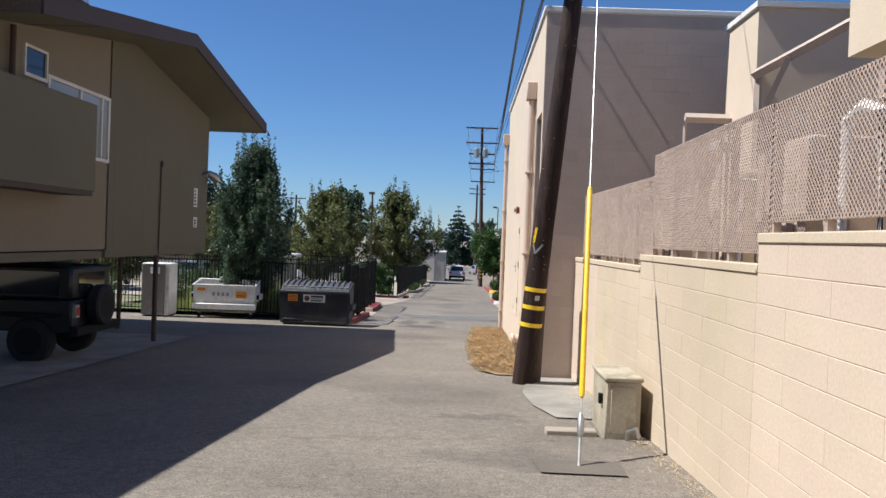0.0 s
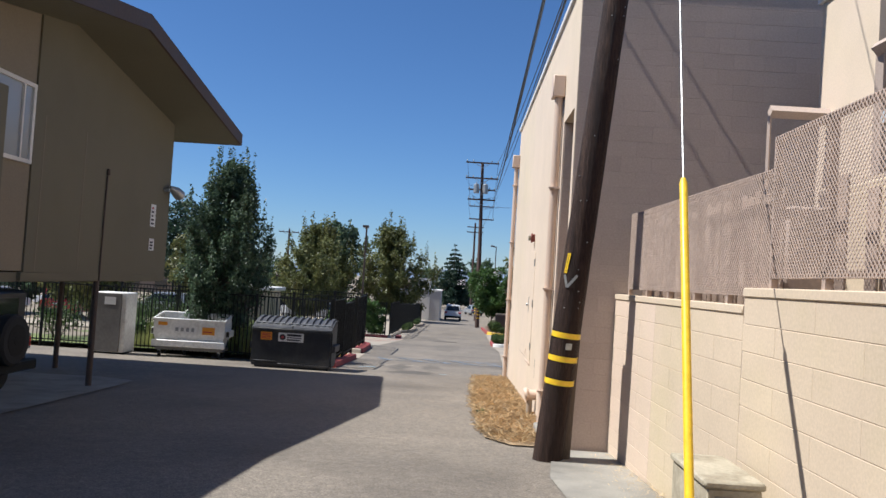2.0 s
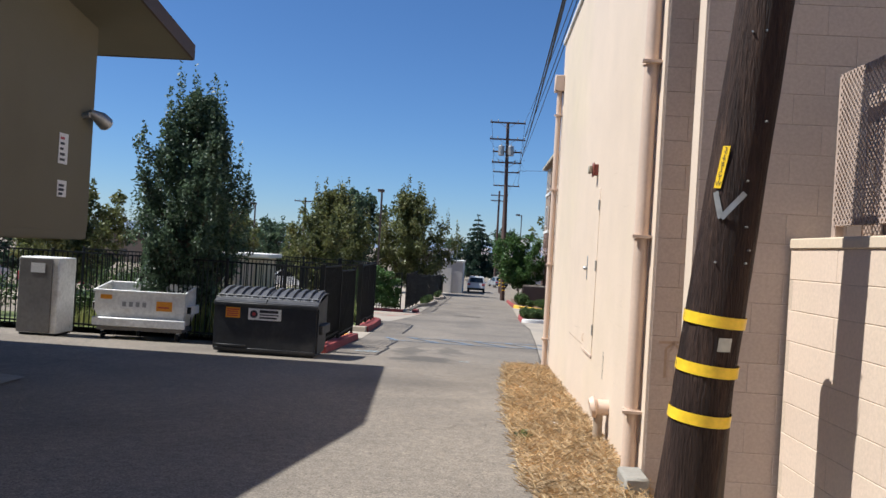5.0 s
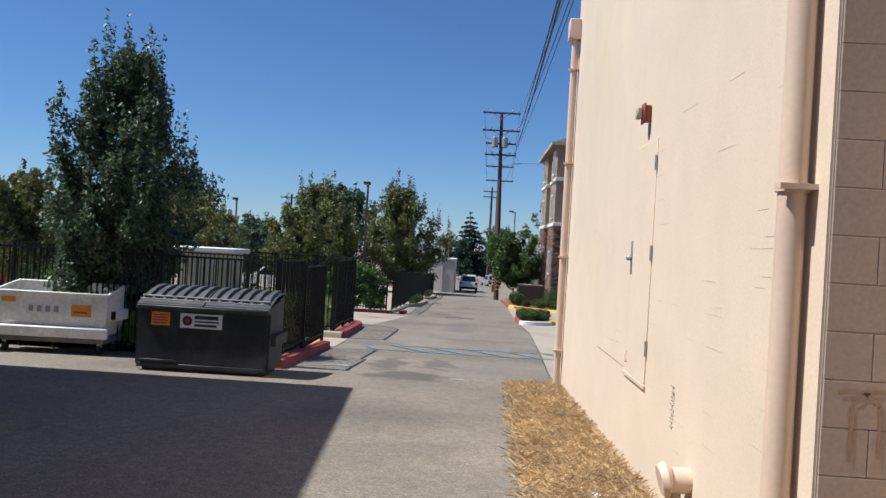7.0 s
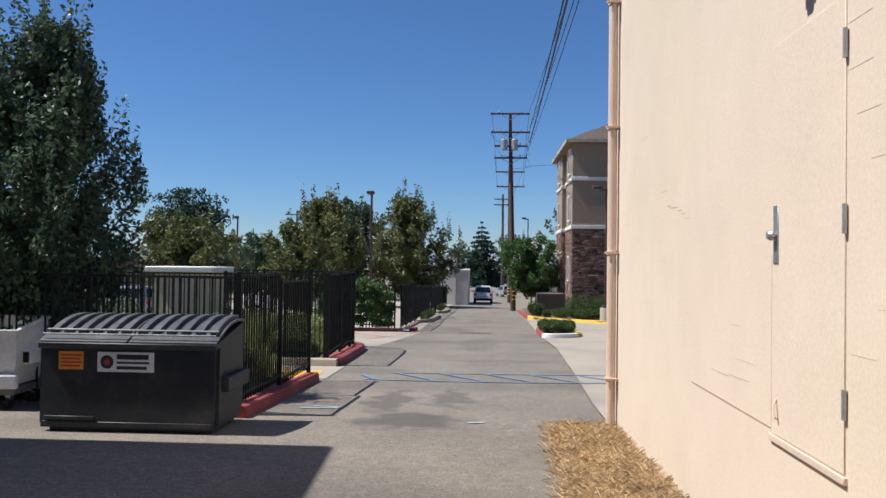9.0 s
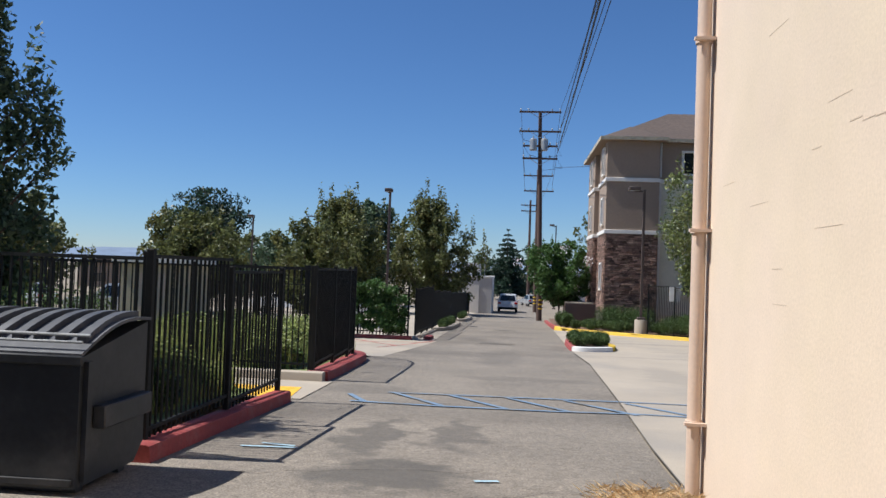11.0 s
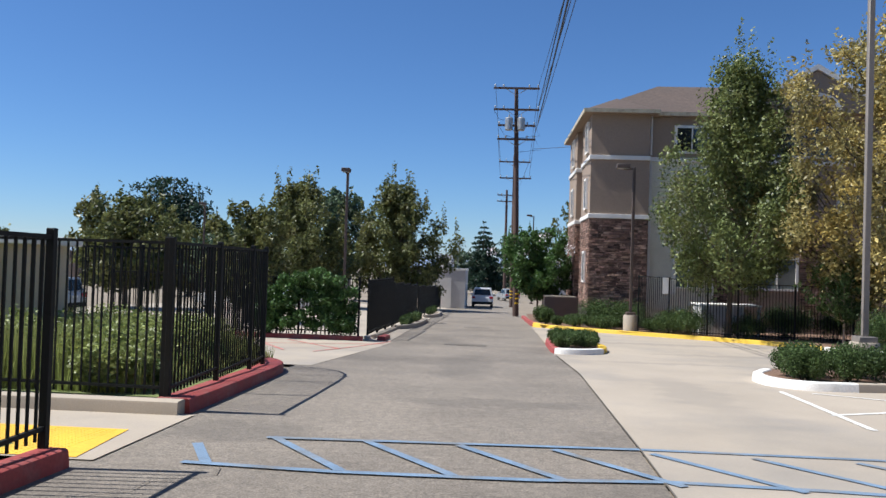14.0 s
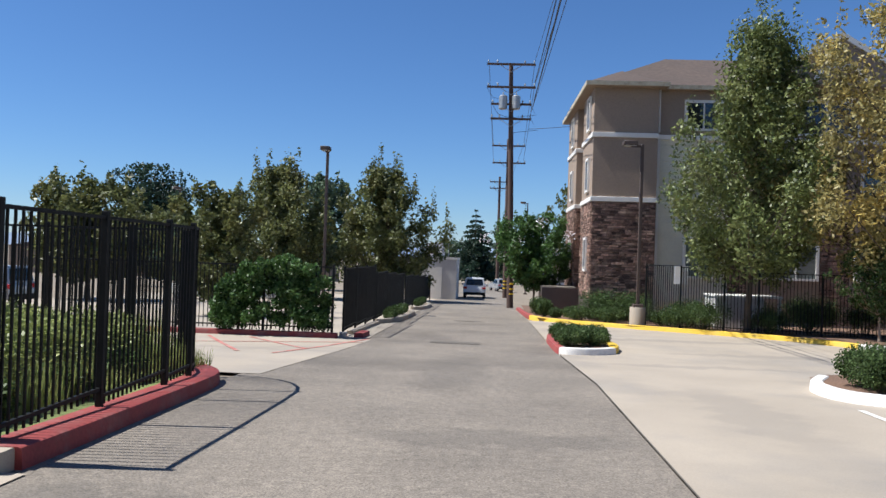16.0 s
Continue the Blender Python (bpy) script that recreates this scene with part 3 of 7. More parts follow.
block_wall()
wall("wall_volume", P([(3.87, 11.0), (5.1, 11.0), (9, 11.0), (9, 12.3), (3.87, 12.3)], 2, 1.0, 4.87), M["stucco"], "cream rendered lower block against the tall building")
wall("wall_south", P([(3.7, 3.0), (9, 3.0), (9, 8.0), (3.7, 8.0)], 2, 3.5, 6.2), M["stucco"], "cream rendered overhanging upper block")
wall("wall_south_base", P([(4.6, 3.0), (9, 3.0), (9, 8.0), (4.6, 8.0)], 2, 1.0, 3.496), M["stucco"], "shaded cream wall under the overhanging block")
tagged(part("trim_volume", B(3.83, 9.02, 10.95, 12.35, 4.874, 4.95), M["white_trim"]), "pale coping on the lower block", "coping", kind="structure")
# terrace held up by the garden wall
tagged(part("floor_terrace", B(2.16, 9.0, -12, SY - 0.01, 0.9, 1.22), M["concrete_old"]), "raised concrete service yard behind the garden wall", "terrace", kind="structure")


# ---- garden wall in steps ----
def block_course(parent, me, x, y0, y1, z0, z1, axis, length=0.40, height=0.203):
    """Blocks in running bond on a wall; axis 1: the wall runs along y, 0: along x."""
    k, z = 0, z1
    while z > z0:
        h = height
        s = y0 - (length / 2 if k % 2 else 0)
        while s < y1:
            a, b = max(s, y0), min(s + length, y1)
            if b - a > 0.06:
                sc = Matrix.Diagonal(((b - a - 0.004) / 0.4, 1, (h - 0.004) / 0.203, 1))
                if axis == 1:
                    m = Matrix.Translation((x, (a + b) / 2, z - h / 2)) @ Matrix.Rotation(-math.pi / 2, 4, "Z") @ sc
                else:
                    m = Matrix.Translation(((a + b) / 2, x, z - h / 2)) @ sc
                share("block", me, parent, m)
            s += length
        z -= h
        k += 1


def block_mesh(material):
    bm = bmesh.new()
    # face towards -y, set proud of the joint
    a = [bm.verts.new((x, 0.02, z)) for x, z in ((-0.2, -0.1015), (0.2, -0.1015), (0.2, 0.1015), (-0.2, 0.1015))]
    b = [bm.verts.new((x, -0.001, z)) for x, z in ((-0.2, -0.1015), (0.2, -0.1015), (0.2, 0.1015), (-0.2, 0.1015))]
    c = [bm.verts.new((x, -0.003, z)) for x, z in ((-0.197, -0.0985), (0.197, -0.0985), (0.197, 0.0985), (-0.197, 0.0985))]
    bm.faces.new(c)
    for r0, r1 in ((a, b), (b, c)):
        for i in range(4):
            bm.faces.new((r0[i], r0[(i + 1) % 4], r1[(i + 1) % 4], r1[i]))
    return mesh_of("block", bm, material)


GW = [(-12.0, 5.5, 1.68, 2.0), (5.5, 9.12, 1.47, 2.0), (9.12, 13.36, 1.34, 2.0)]
SKEW = Matrix.Translation((2.0, 9.12, 0)) @ Matrix.Rotation(radians(1.9), 4, "Z") @ Matrix.Translation((-2.0, -9.12, 0))
garden = []
for _i, (_a, _b, _t, _x) in enumerate(GW):
    _w = wall("wall_garden_%d" % (_i + 1), B(_x, _x + 0.19, _a, _b - 0.002, -1.0, _t - 0.07), M["joint"], "painted cream concrete block garden wall stepping downhill")
    tagged(part("trim_cap_%d" % (_i + 1), B(_x - 0.015, _x + 0.205, _a, _b - 0.002, _t - 0.07, _t, 0.008), M["block_cream"]), "cream cap course on the garden wall", "coping", kind="structure")
    if _i == 2:
        _w.matrix_basis = SKEW
        bpy.data.objects["trim_cap_3"].matrix_basis = SKEW
    garden.append(_w)


# ---- left: house over a carport ----
def carport_house():
    rx, wx = -5.67, -6.9
    h = thing("apartment_house", Matrix.Identity(4), "olive and tan stucco flats on thin posts over a carport", "house")
    ridge_y, ridge_z, tip_y, tip_z, front_y = 16.3, 5.55, 22.2, 4.57, 10.4
    sl = (ridge_z - tip_z) / (tip_y - ridge_y)
    wy0, wym, wy1 = 10.6, 15.2, 21.06
    def under(y):
        return ridge_z - 0.24 - sl * abs(y - ridge_y)
    bm = bmesh.new()
    prism(bm, [(wym, 1.09), (wy1, 1.09), (wy1, under(wy1)), (ridge_y, under(ridge_y)), (wym, under(wym))], 0, wx - 8, wx)
    part("wall", bm, M["olive"], h, "olive stucco wall")
    bm = bmesh.new()
    prism(bm, [(-12, 1.11), (wym - 0.003, 1.11), (wym - 0.003, under(wym)), (wy0, under(wy0)), (wy0 - 0.1, 4.3), (-12, 4.3)], 0, wx - 8, wx - 0.03)
    part("wall", bm, M["tan"], h, "tan stucco wall")
    # roof slab with soffit and dark fascia
    bm = bmesh.new()
    prism(bm, [(front_y, tip_z - 0.2), (ridge_y, ridge_z - 0.2), (tip_y, tip_z - 0.2), (tip_y, tip_z - 0.24), (ridge_y, ridge_z - 0.24), (front_y, tip_z - 0.24)], 0, wx - 9, rx - 0.03)
    part("soffit", bm, M["olive"], h, "olive boarded soffit")
    bm = bmesh.new()
    prism(bm, [(front_y, tip_z), (ridge_y, ridge_z), (tip_y, tip_z), (tip_y, tip_z - 0.196), (ridge_y, ridge_z - 0.196), (front_y, tip_z - 0.196)], 0, wx - 9, rx - 0.032)
    part("roof", bm, M["roofing"], h, "brown shingle roof")
    for y0, z0 in ((front_y, tip_z), (tip_y, tip_z)):
        bm = bmesh.new()
        prism(bm, [(y0, z0 + 0.02), (ridge_y, ridge_z + 0.02), (ridge_y, ridge_z - 0.25), (y0, z0 - 0.25)], 0, rx - 0.03, rx + 0.012)
        part("fascia", bm, M["fascia"], h, "dark brown barge board")
    part("fascia", B(wx - 9, rx - 0.03, tip_y, tip_y + 0.04, tip_z - 0.25, tip_z + 0.02), M["fascia"], h, "dark brown eaves board")
    # nearer roof, flatter, over the next flats
    part("roof", B(wx - 9, -5.72, -12, 12.2, 4.62, 4.84), M["fascia"], h, "dark flat roof edge of the next flats")
    part("carport_ceiling", B(wx - 8, wx - 0.04, -12, wy1 - 0.04, 0.94, 1.086), M["olive"], h, "shaded carport ceiling")
    part("beam", B(wx - 0.12, wx + 0.02, wym - 0.1, wy1 - 0.06, 0.96, 1.088), M["olive"], h)
    for x, y in ((wx - 0.02, 17.75), (wx - 1.9, 20.2), (wx - 3.6, 20.2), (wx - 0.3, 11.2), (wx - 4.5, 14)):
        part("post", T([(x, y, gz(x, y) - 0.1), (x, y, 0.95)], 0.055, 12), M["fascia"], h, "dark round steel post")
    part("conduit", T([(wx + 0.025, 17.75, 0.96), (wx + 0.025, 17.78, 2.9), (wx + 0.03, 17.8, 2.98)], 0.016, 8), M["fascia"], h, "thin painted conduit")
    part("conduit_cap", T([(wx + 0.03, 17.8, 2.94), (wx + 0.03, 17.8, 3.06)], [0.035, 0.028], 8), M["fascia"], h)
    # vertical joints in the stucco
    for y in (15.5, 16.9):
        part("joint_strip", B(wx, wx + 0.004, y, y + 0.02, 1.12, 3.6), M["tan"], h)
    # sliding window beside the corner
    w = part("window", B(wx - 0.028, wx - 0.012, 12.92, 15.08, 2.82, 3.94), M["glass_blind"], h, "aluminium sliding window with pale blinds")
    for a in ((12.86, 12.93, 2.76, 4.0), (15.08, 15.15, 2.76, 4.0), (13.96, 14.01, 2.82, 3.94), (14.8, 14.84, 2.82, 3.94)):
        part("window_frame", B(wx - 0.03, wx + 0.02, *a), M["white_trim"], w)
    for a in ((12.93, 15.08, 2.76, 2.82), (12.93, 15.08, 3.94, 4.0)):
        part("window_frame", B(wx - 0.03, wx + 0.025, *a), M["white_trim"], w)
    w = part("window", B(wx - 0.028, wx - 0.012, 12.2, 12.8, 3.9, 4.3), M["glass"], h, "small white framed window")
    for a in ((12.16, 12.2, 3.84, 4.34), (12.8, 12.84, 3.84, 4.34), (12.2, 12.8, 3.84, 3.9), (12.2, 12.8, 4.3, 4.34)):
        part("window_frame", B(wx - 0.03, wx + 0.02, *a), M["white_trim"], w)
    # solid balcony front before the window
    part("balcony_panel", B(-6.45, -6.38, 6.0, 13.55, 2.14, 3.62, 0.008), M["olive"], h, "olive solid balcony front")
    part("balcony_floor", B(wx - 0.02, -6.4, 6.0, 13.5, 2.06, 2.138), M["fascia"], h)
    part("downpipe", T([(wx + 0.06, 11.75, 4.5), (wx + 0.06, 11.75, 3.0), (wx + 0.06, 11.75, 2.2)], 0.045, 10), M["fascia"], h)
    # signs, floodlight
    for y, z0, z1 in ((20.15, 2.13, 2.61), (20.17, 1.61, 1.87)):
        s = part("sign", B(wx + 0.001, wx + 0.012, y - 0.13, y + 0.13, z0, z1), M["label_white"], h, "small white notice with dark print")
        rr = random.Random(int(z0 * 100))
        n = 5 if z1 - z0 > 0.4 else 3
        for k in range(n):
            zz = z1 - 0.05 - k * (z1 - z0 - 0.06) / n
            part("print", B(wx + 0.012, wx + 0.014, y - 0.10, y - 0.10 + rr.uniform(0.1, 0.2), zz - 0.05, zz - 0.01), M["ink_red"] if k == 0 and n == 5 else M["ink"], s)
    f = part("floodlight", T([(wx + 0.0, 20.7, 2.98), (wx + 0.12, 20.7, 3.0)], 0.045, 10), M["galv"], h, "round grey floodlight")
    part("lamp_head", T([(wx + 0.10, 20.75, 3.06), (wx + 0.2, 20.9, 2.98), (wx + 0.26, 21.0, 2.9)], [0.05, 0.12, 0.13], 14), M["galv"], f)
    part("lamp_lens", T([(wx + 0.255, 20.99, 2.91), (wx + 0.275, 21.03, 2.88)], [0.12, 0.10], 14), M["glass_lamp"], f)
    # antenna box on the roof
    part("roof_box", B(-6.6, -6.0, 11.2, 12.0, 4.86, 5.3, 0.02), M["fascia"], h, "dark rooftop unit")
    part("roof_box_bracket", T([(-6.0, 11.6, 4.95), (-5.85, 12.0, 4.95), (-5.85, 12.05, 4.75)], 0.015, 8), M["white_trim"], h)
    return h


carport_house()


# ---- apartment building beyond the car park ----
def stones(parent, rng, face, a0, a1, z0, z1, at):
    """Ledge stones in uneven courses on a wall; face 'y' looks to -y, 'x' to -x."""
    vs, fs = [], []
    z = z0
    while z < z1 - 0.03:
        h = min(rng.uniform(0.055, 0.13), z1 - z)
        s = a0 - rng.uniform(0, 0.2)
        while s < a1:
            e = min(s + rng.uniform(0.12, 0.45), a1)
            b = max(s, a0)
            d = rng.uniform(0.02, 0.055)
            if e - b > 0.03:
                i = len(vs)
                for q in (0, d):
                    g = 0.0 if q == 0 else 0.006
                    for u, w in ((b + 0.006 + g, z + 0.006 + g), (e - 0.006 - g, z + 0.006 + g), (e - 0.006 - g, z + h - 0.006 - g), (b + 0.006 + g, z + h - 0.006 - g)):
                        vs.append((u, at - q, w) if face == "y" else (at - q, u, w))
                fs.append((i + 4, i + 5, i + 6, i + 7))
                for k in range(4):
                    fs.append((i + k, i + (k + 1) % 4, i + 4 + (k + 1) % 4, i + 4 + k))
            s += max(e - s, 0.05)
        z += h
    me = bpy.data.meshes.new("stone_cladding")
    me.from_pydata(vs, [], fs)
    bm = bmesh.new()
    bm.from_mesh(me)
    ob = part("stone_cladding", bm, M["stone"], parent, "brown and grey ledge stones")
    return tagged(ob, kind="stuff")


def apartment():
    rng = np.random.default_rng(5)
    Y, X0, X1 = 60.0, 4.38, 7.15
    zb, z1, z2, ze = -2.35, 2.93, 5.68, 7.75
    a = thing("apartment_building", Matrix.Identity(4), "three-storey brown stucco apartment block with ledge stone base and hipped roof", "building")
    part("wall", B(X0 + 0.06, X1, Y + 0.06, Y + 3.6, zb, z1 - 0.1), M["stone_back"], a, "stone-clad ground storey")
    part("wall", B(X0 + 0.05, X1, Y + 0.05, Y + 3.6, z1 + 0.1, z2 - 0.1), M["b2_tan"], a, "brown stucco middle storey")
    part("wall", B(X0 + 0.05, X1, Y + 0.05, Y + 3.6, z2 + 0.1, ze - 0.04), M["b2_tan"], a, "brown stucco upper storey")
    stones(a, rng, "y", X0 + 0.06, X1, zb + 1.0, z1 - 0.1, Y + 0.06)
    stones(a, rng, "x", Y + 0.06, Y + 3.6, zb + 1.0, z1 - 0.1, X0 + 0.06)
    # second bay on the alley side, a little proud of the wall between
    part("wall", B(X0 + 0.35, 9.0, Y + 3.604, Y + 5.2, zb, ze - 0.04), M["b2_tan"], a)
    part("wall", B(X0 - 0.05, 9.0, Y + 5.204, Y + 9.0, zb, z1 - 0.1), M["stone_back"], a)
    stones(a, rng, "y", X0 - 0.05, X0 + 0.4, zb + 1, z1 - 0.1, Y + 5.2)
    stones(a, rng, "x", Y + 5.21, Y + 9.0, zb + 1.0, z1 - 0.1, X0 - 0.05)
    part("wall", B(X0 - 0.06, 9.0, Y + 5.204, Y + 9.0, z1 - 0.096, ze - 0.04), M["b2_tan"], a)
    for z in (z1, z2):
        part("band", B(X0 - 0.02, X1 + 0.02, Y - 0.03, Y + 3.62, z - 0.1, z + 0.1, 0.01), M["white_trim"], a, "white moulded band")
        part("band", B(X0 - 0.12, 9.0, Y + 5.13, Y + 9.05, z - 0.1, z + 0.1, 0.01), M["white_trim"], a, "white moulded band")
    # siding wing, set back
    Y2 = Y + 0.45
    X2 = 26.0
    bm = bmesh.new()
    z = zb + 1.0
    while z < z2 - 0.12:
        h = min(0.24, z2 - 0.1 - z)
        prism(bm, [(Y2 - 0.05, z), (Y2 - 0.006, z + h), (Y2 + 0.02, z + h), (Y2 + 0.02, z)], 0, X1 + 0.18, 10.3)
        z += h
    part("siding", bm, M["siding"], a, "pale lap siding boards")
    part("wall", B(X1 + 0.004, X2, Y2 + 0.021, Y + 9.4, zb, z2 - 0.1), M["siding"], a)
    part("wall", B(X1 + 0.004, X2, Y2, Y + 9.4, z2 - 0.096, ze - 0.04), M["b2_tan"], a, "brown stucco upper storey")
    part("wall", B(10.3, 11.15, Y2 - 0.1, Y2 + 0.02, zb, z2 - 0.1), M["stone_back"], a, "stone pier")
    stones(a, rng, "y", 10.3, 11.15, zb + 1, z2 - 0.1, Y2 - 0.1)
    part("wall", B(11.15, X2, Y2 - 0.03, Y2 + 0.02, zb, z2 - 0.1), M["b2_tan"], a)
    stones(a, rng, "y", 14.2, 15.4, zb + 1, 2.9, Y2 - 0.03)
    part("band", B(X1 + 0.025, X2, Y2 - 0.13, Y2 + 0.02, z2 - 0.1, z2 + 0.1, 0.01), M["white_trim"], a, "white moulded band")
    part("corner_board", B(X1 + 0.022, X1 + 0.18, Y2 - 0.07, Y2 + 0.02, zb + 0.9, z2 - 0.1), M["white_trim"], a)
    part("corner_board", B(10.18, 10.3, Y2 - 0.06, Y2 + 0.02, zb + 0.9, z2 - 0.1), M["white_trim"], a)
    part("downpipe", T([(X1 + 0.1, Y2 - 0.12, ze), (X1 + 0.1, Y2 - 0.12, z2 + 0.2)], 0.05, 8), M["white_trim"], a)

    def window(x0, x1, za, zz, y, mullions=1, pane="glass"):
        w = part("window", B(x0, x1, y - 0.035, y - 0.02, za, zz), M[pane], a, "window with pale curtains in white frame" if pane == "glass_curtain" else "dark window in white frame")
        for b in ((x0 - 0.12, x0, za - 0.1, zz + 0.12), (x1, x1 + 0.12, za - 0.1, zz + 0.12), (x0, x1, zz, zz + 0.12), (x0, x1, za - 0.1, za)):
            part("window_frame", B(b[0], b[1], y - 0.09, y - 0.0, b[2], b[3]), M["white_trim"], w)
        for k in range(mullions):
            xm = x0 + (x1 - x0) * (k + 1) / (mullions + 1)
            part("mullion", B(xm - 0.03, xm + 0.03, y - 0.06, y - 0.015, za, zz), M["white_trim"], w)
    window(8.52, 9.7, -0.25, 1.3, Y2 - 0.05, 1, "glass_curtain")
    window(8.45, 9.85, 6.1, 7.2, Y2)
    window(11.5, 14.0, -0.2, 1.15, Y2 - 0.04, 2, "glass_curtain")
    window(15.7, 18.2, -0.2, 1.2, Y2 - 0.04, 2, "glass_curtain")
    window(11.8, 13.6, 3.3, 4.8, Y2 - 0.04)
    window(15.9, 17.7, 3.3, 4.8, Y2 - 0.04)
    window(13.0, 15.6, 6.0, 7.3, Y2)
    # small windows on the alley side
    for y in (Y + 1.4, Y + 6.8):
        for za in (-0.1, 3.4, 6.1):
            x = X0 if y < Y + 5 else X0 - 0.1
            w = part("window", B(x - 0.012, x + 0.06, y - 0.35, y + 0.35, za, za + 1.3), M["glass"], a)
            for b in ((y - 0.45, y - 0.35, za - 0.1, za + 1.4), (y + 0.35, y + 0.45, za - 0.1, za + 1.4), (y - 0.35, y + 0.35, za + 1.3, za + 1.4), (y - 0.35, y + 0.35, za - 0.1, za)):
                part("window_frame", B(x - 0.05, x + 0.06, *b), M["white_trim"], w)
    # hipped roof, gutter, gable
    e = 0.38
    bm = bmesh.new()
    def hip(x0, x1, y0, y1, zz, rise):
        d = (y1 - y0) / 2
        d = min(d, (x1 - x0) / 2)
        v = [bm.verts.new(p) for p in ((x0, y0, zz), (x1, y0, zz), (x1, y1, zz), (x0, y1, zz), (x0 + d, y0 + d, zz + rise), (x1 - d, y1 - d, zz + rise))]
        for f in ((0, 1, 5, 4), (1, 2, 5), (2, 3, 4, 5), (3, 0, 4), (0, 3, 2, 1)):
            bm.faces.new([v[i] for i in f])
    hip(X0 - 0.3, X2 + e, Y + 0.15, Y + 8.55, ze + 0.1, 2.2)
    hip(X0 - 0.32, X1 + 0.3, Y - e, Y + 3.0, ze + 0.106, 0.86)
    part("roof", bm, M["b2_roof"], a, "brown hipped tile roof")
    part("eaves_box", B(X0 - 0.3, X2 + e, Y + 0.15, Y + 9.4 + e, ze - 0.035, ze + 0.095), M["b2_tan"], a, "boxed eaves")
    part("eaves_box", B(X0 - 0.32, X1 + 0.3, Y - e, Y + 0.146, ze - 0.035, ze + 0.1), M["b2_tan"], a, "boxed eaves over the bay")
    part("gutter", B(X0 - 0.38, X1 + 0.36, Y - e - 0.06, Y - e - 0.004, ze - 0.04, ze + 0.14), M["cabinet"], a)
    part("gutter", B(X1 + 0.304, X1 + 0.36, Y - e, Y + 0.09, ze - 0.04, ze + 0.14), M["cabinet"], a)
    part("gutter", B(X1 + 0.364, X2 + e, Y + 0.09, Y + 0.146, ze - 0.04, ze + 0.14), M["cabinet"], a)
    part("gutter", B(X0 - 0.38, X0 - 0.324, Y - e, Y + 9.4 + e, ze - 0.04, ze + 0.14), M["cabinet"], a)
    gx, gy = 14.4, Y - 0.6
    bm = P([(gx - 3.2, ze + 0.1), (gx + 3.2, ze + 0.1), (gx, 9.75)], 1, gy, gy + 6)
    part("gable", bm, M["b2_tan"], a, "brown stucco gable")
    for s in (-1, 1):
        bm = P([(gx, 10.05), (gx, 9.8), (gx + s * 3.5, ze + 0.02), (gx + s * 3.5, ze + 0.27)], 1, gy - 0.12, gy + 6)
        part("barge_board", bm, M["white_trim"], a, "white gable barge board")
    bm = bmesh.new()
    arc = [(gx + 1.1 * math.cos(q), 8.0 + 0.75 * math.sin(q)) for q in np.linspace(0, math.pi, 13)]
    arc += [(gx + 0.9 * math.cos(q), 8.0 + 0.6 * math.sin(q)) for q in np.linspace(math.pi, 0, 13)]
    prism(bm, arc, 1, gy - 0.05, gy - 0.002)
    part("arch_trim", bm, M["white_trim"], a)
    return a


apartment()


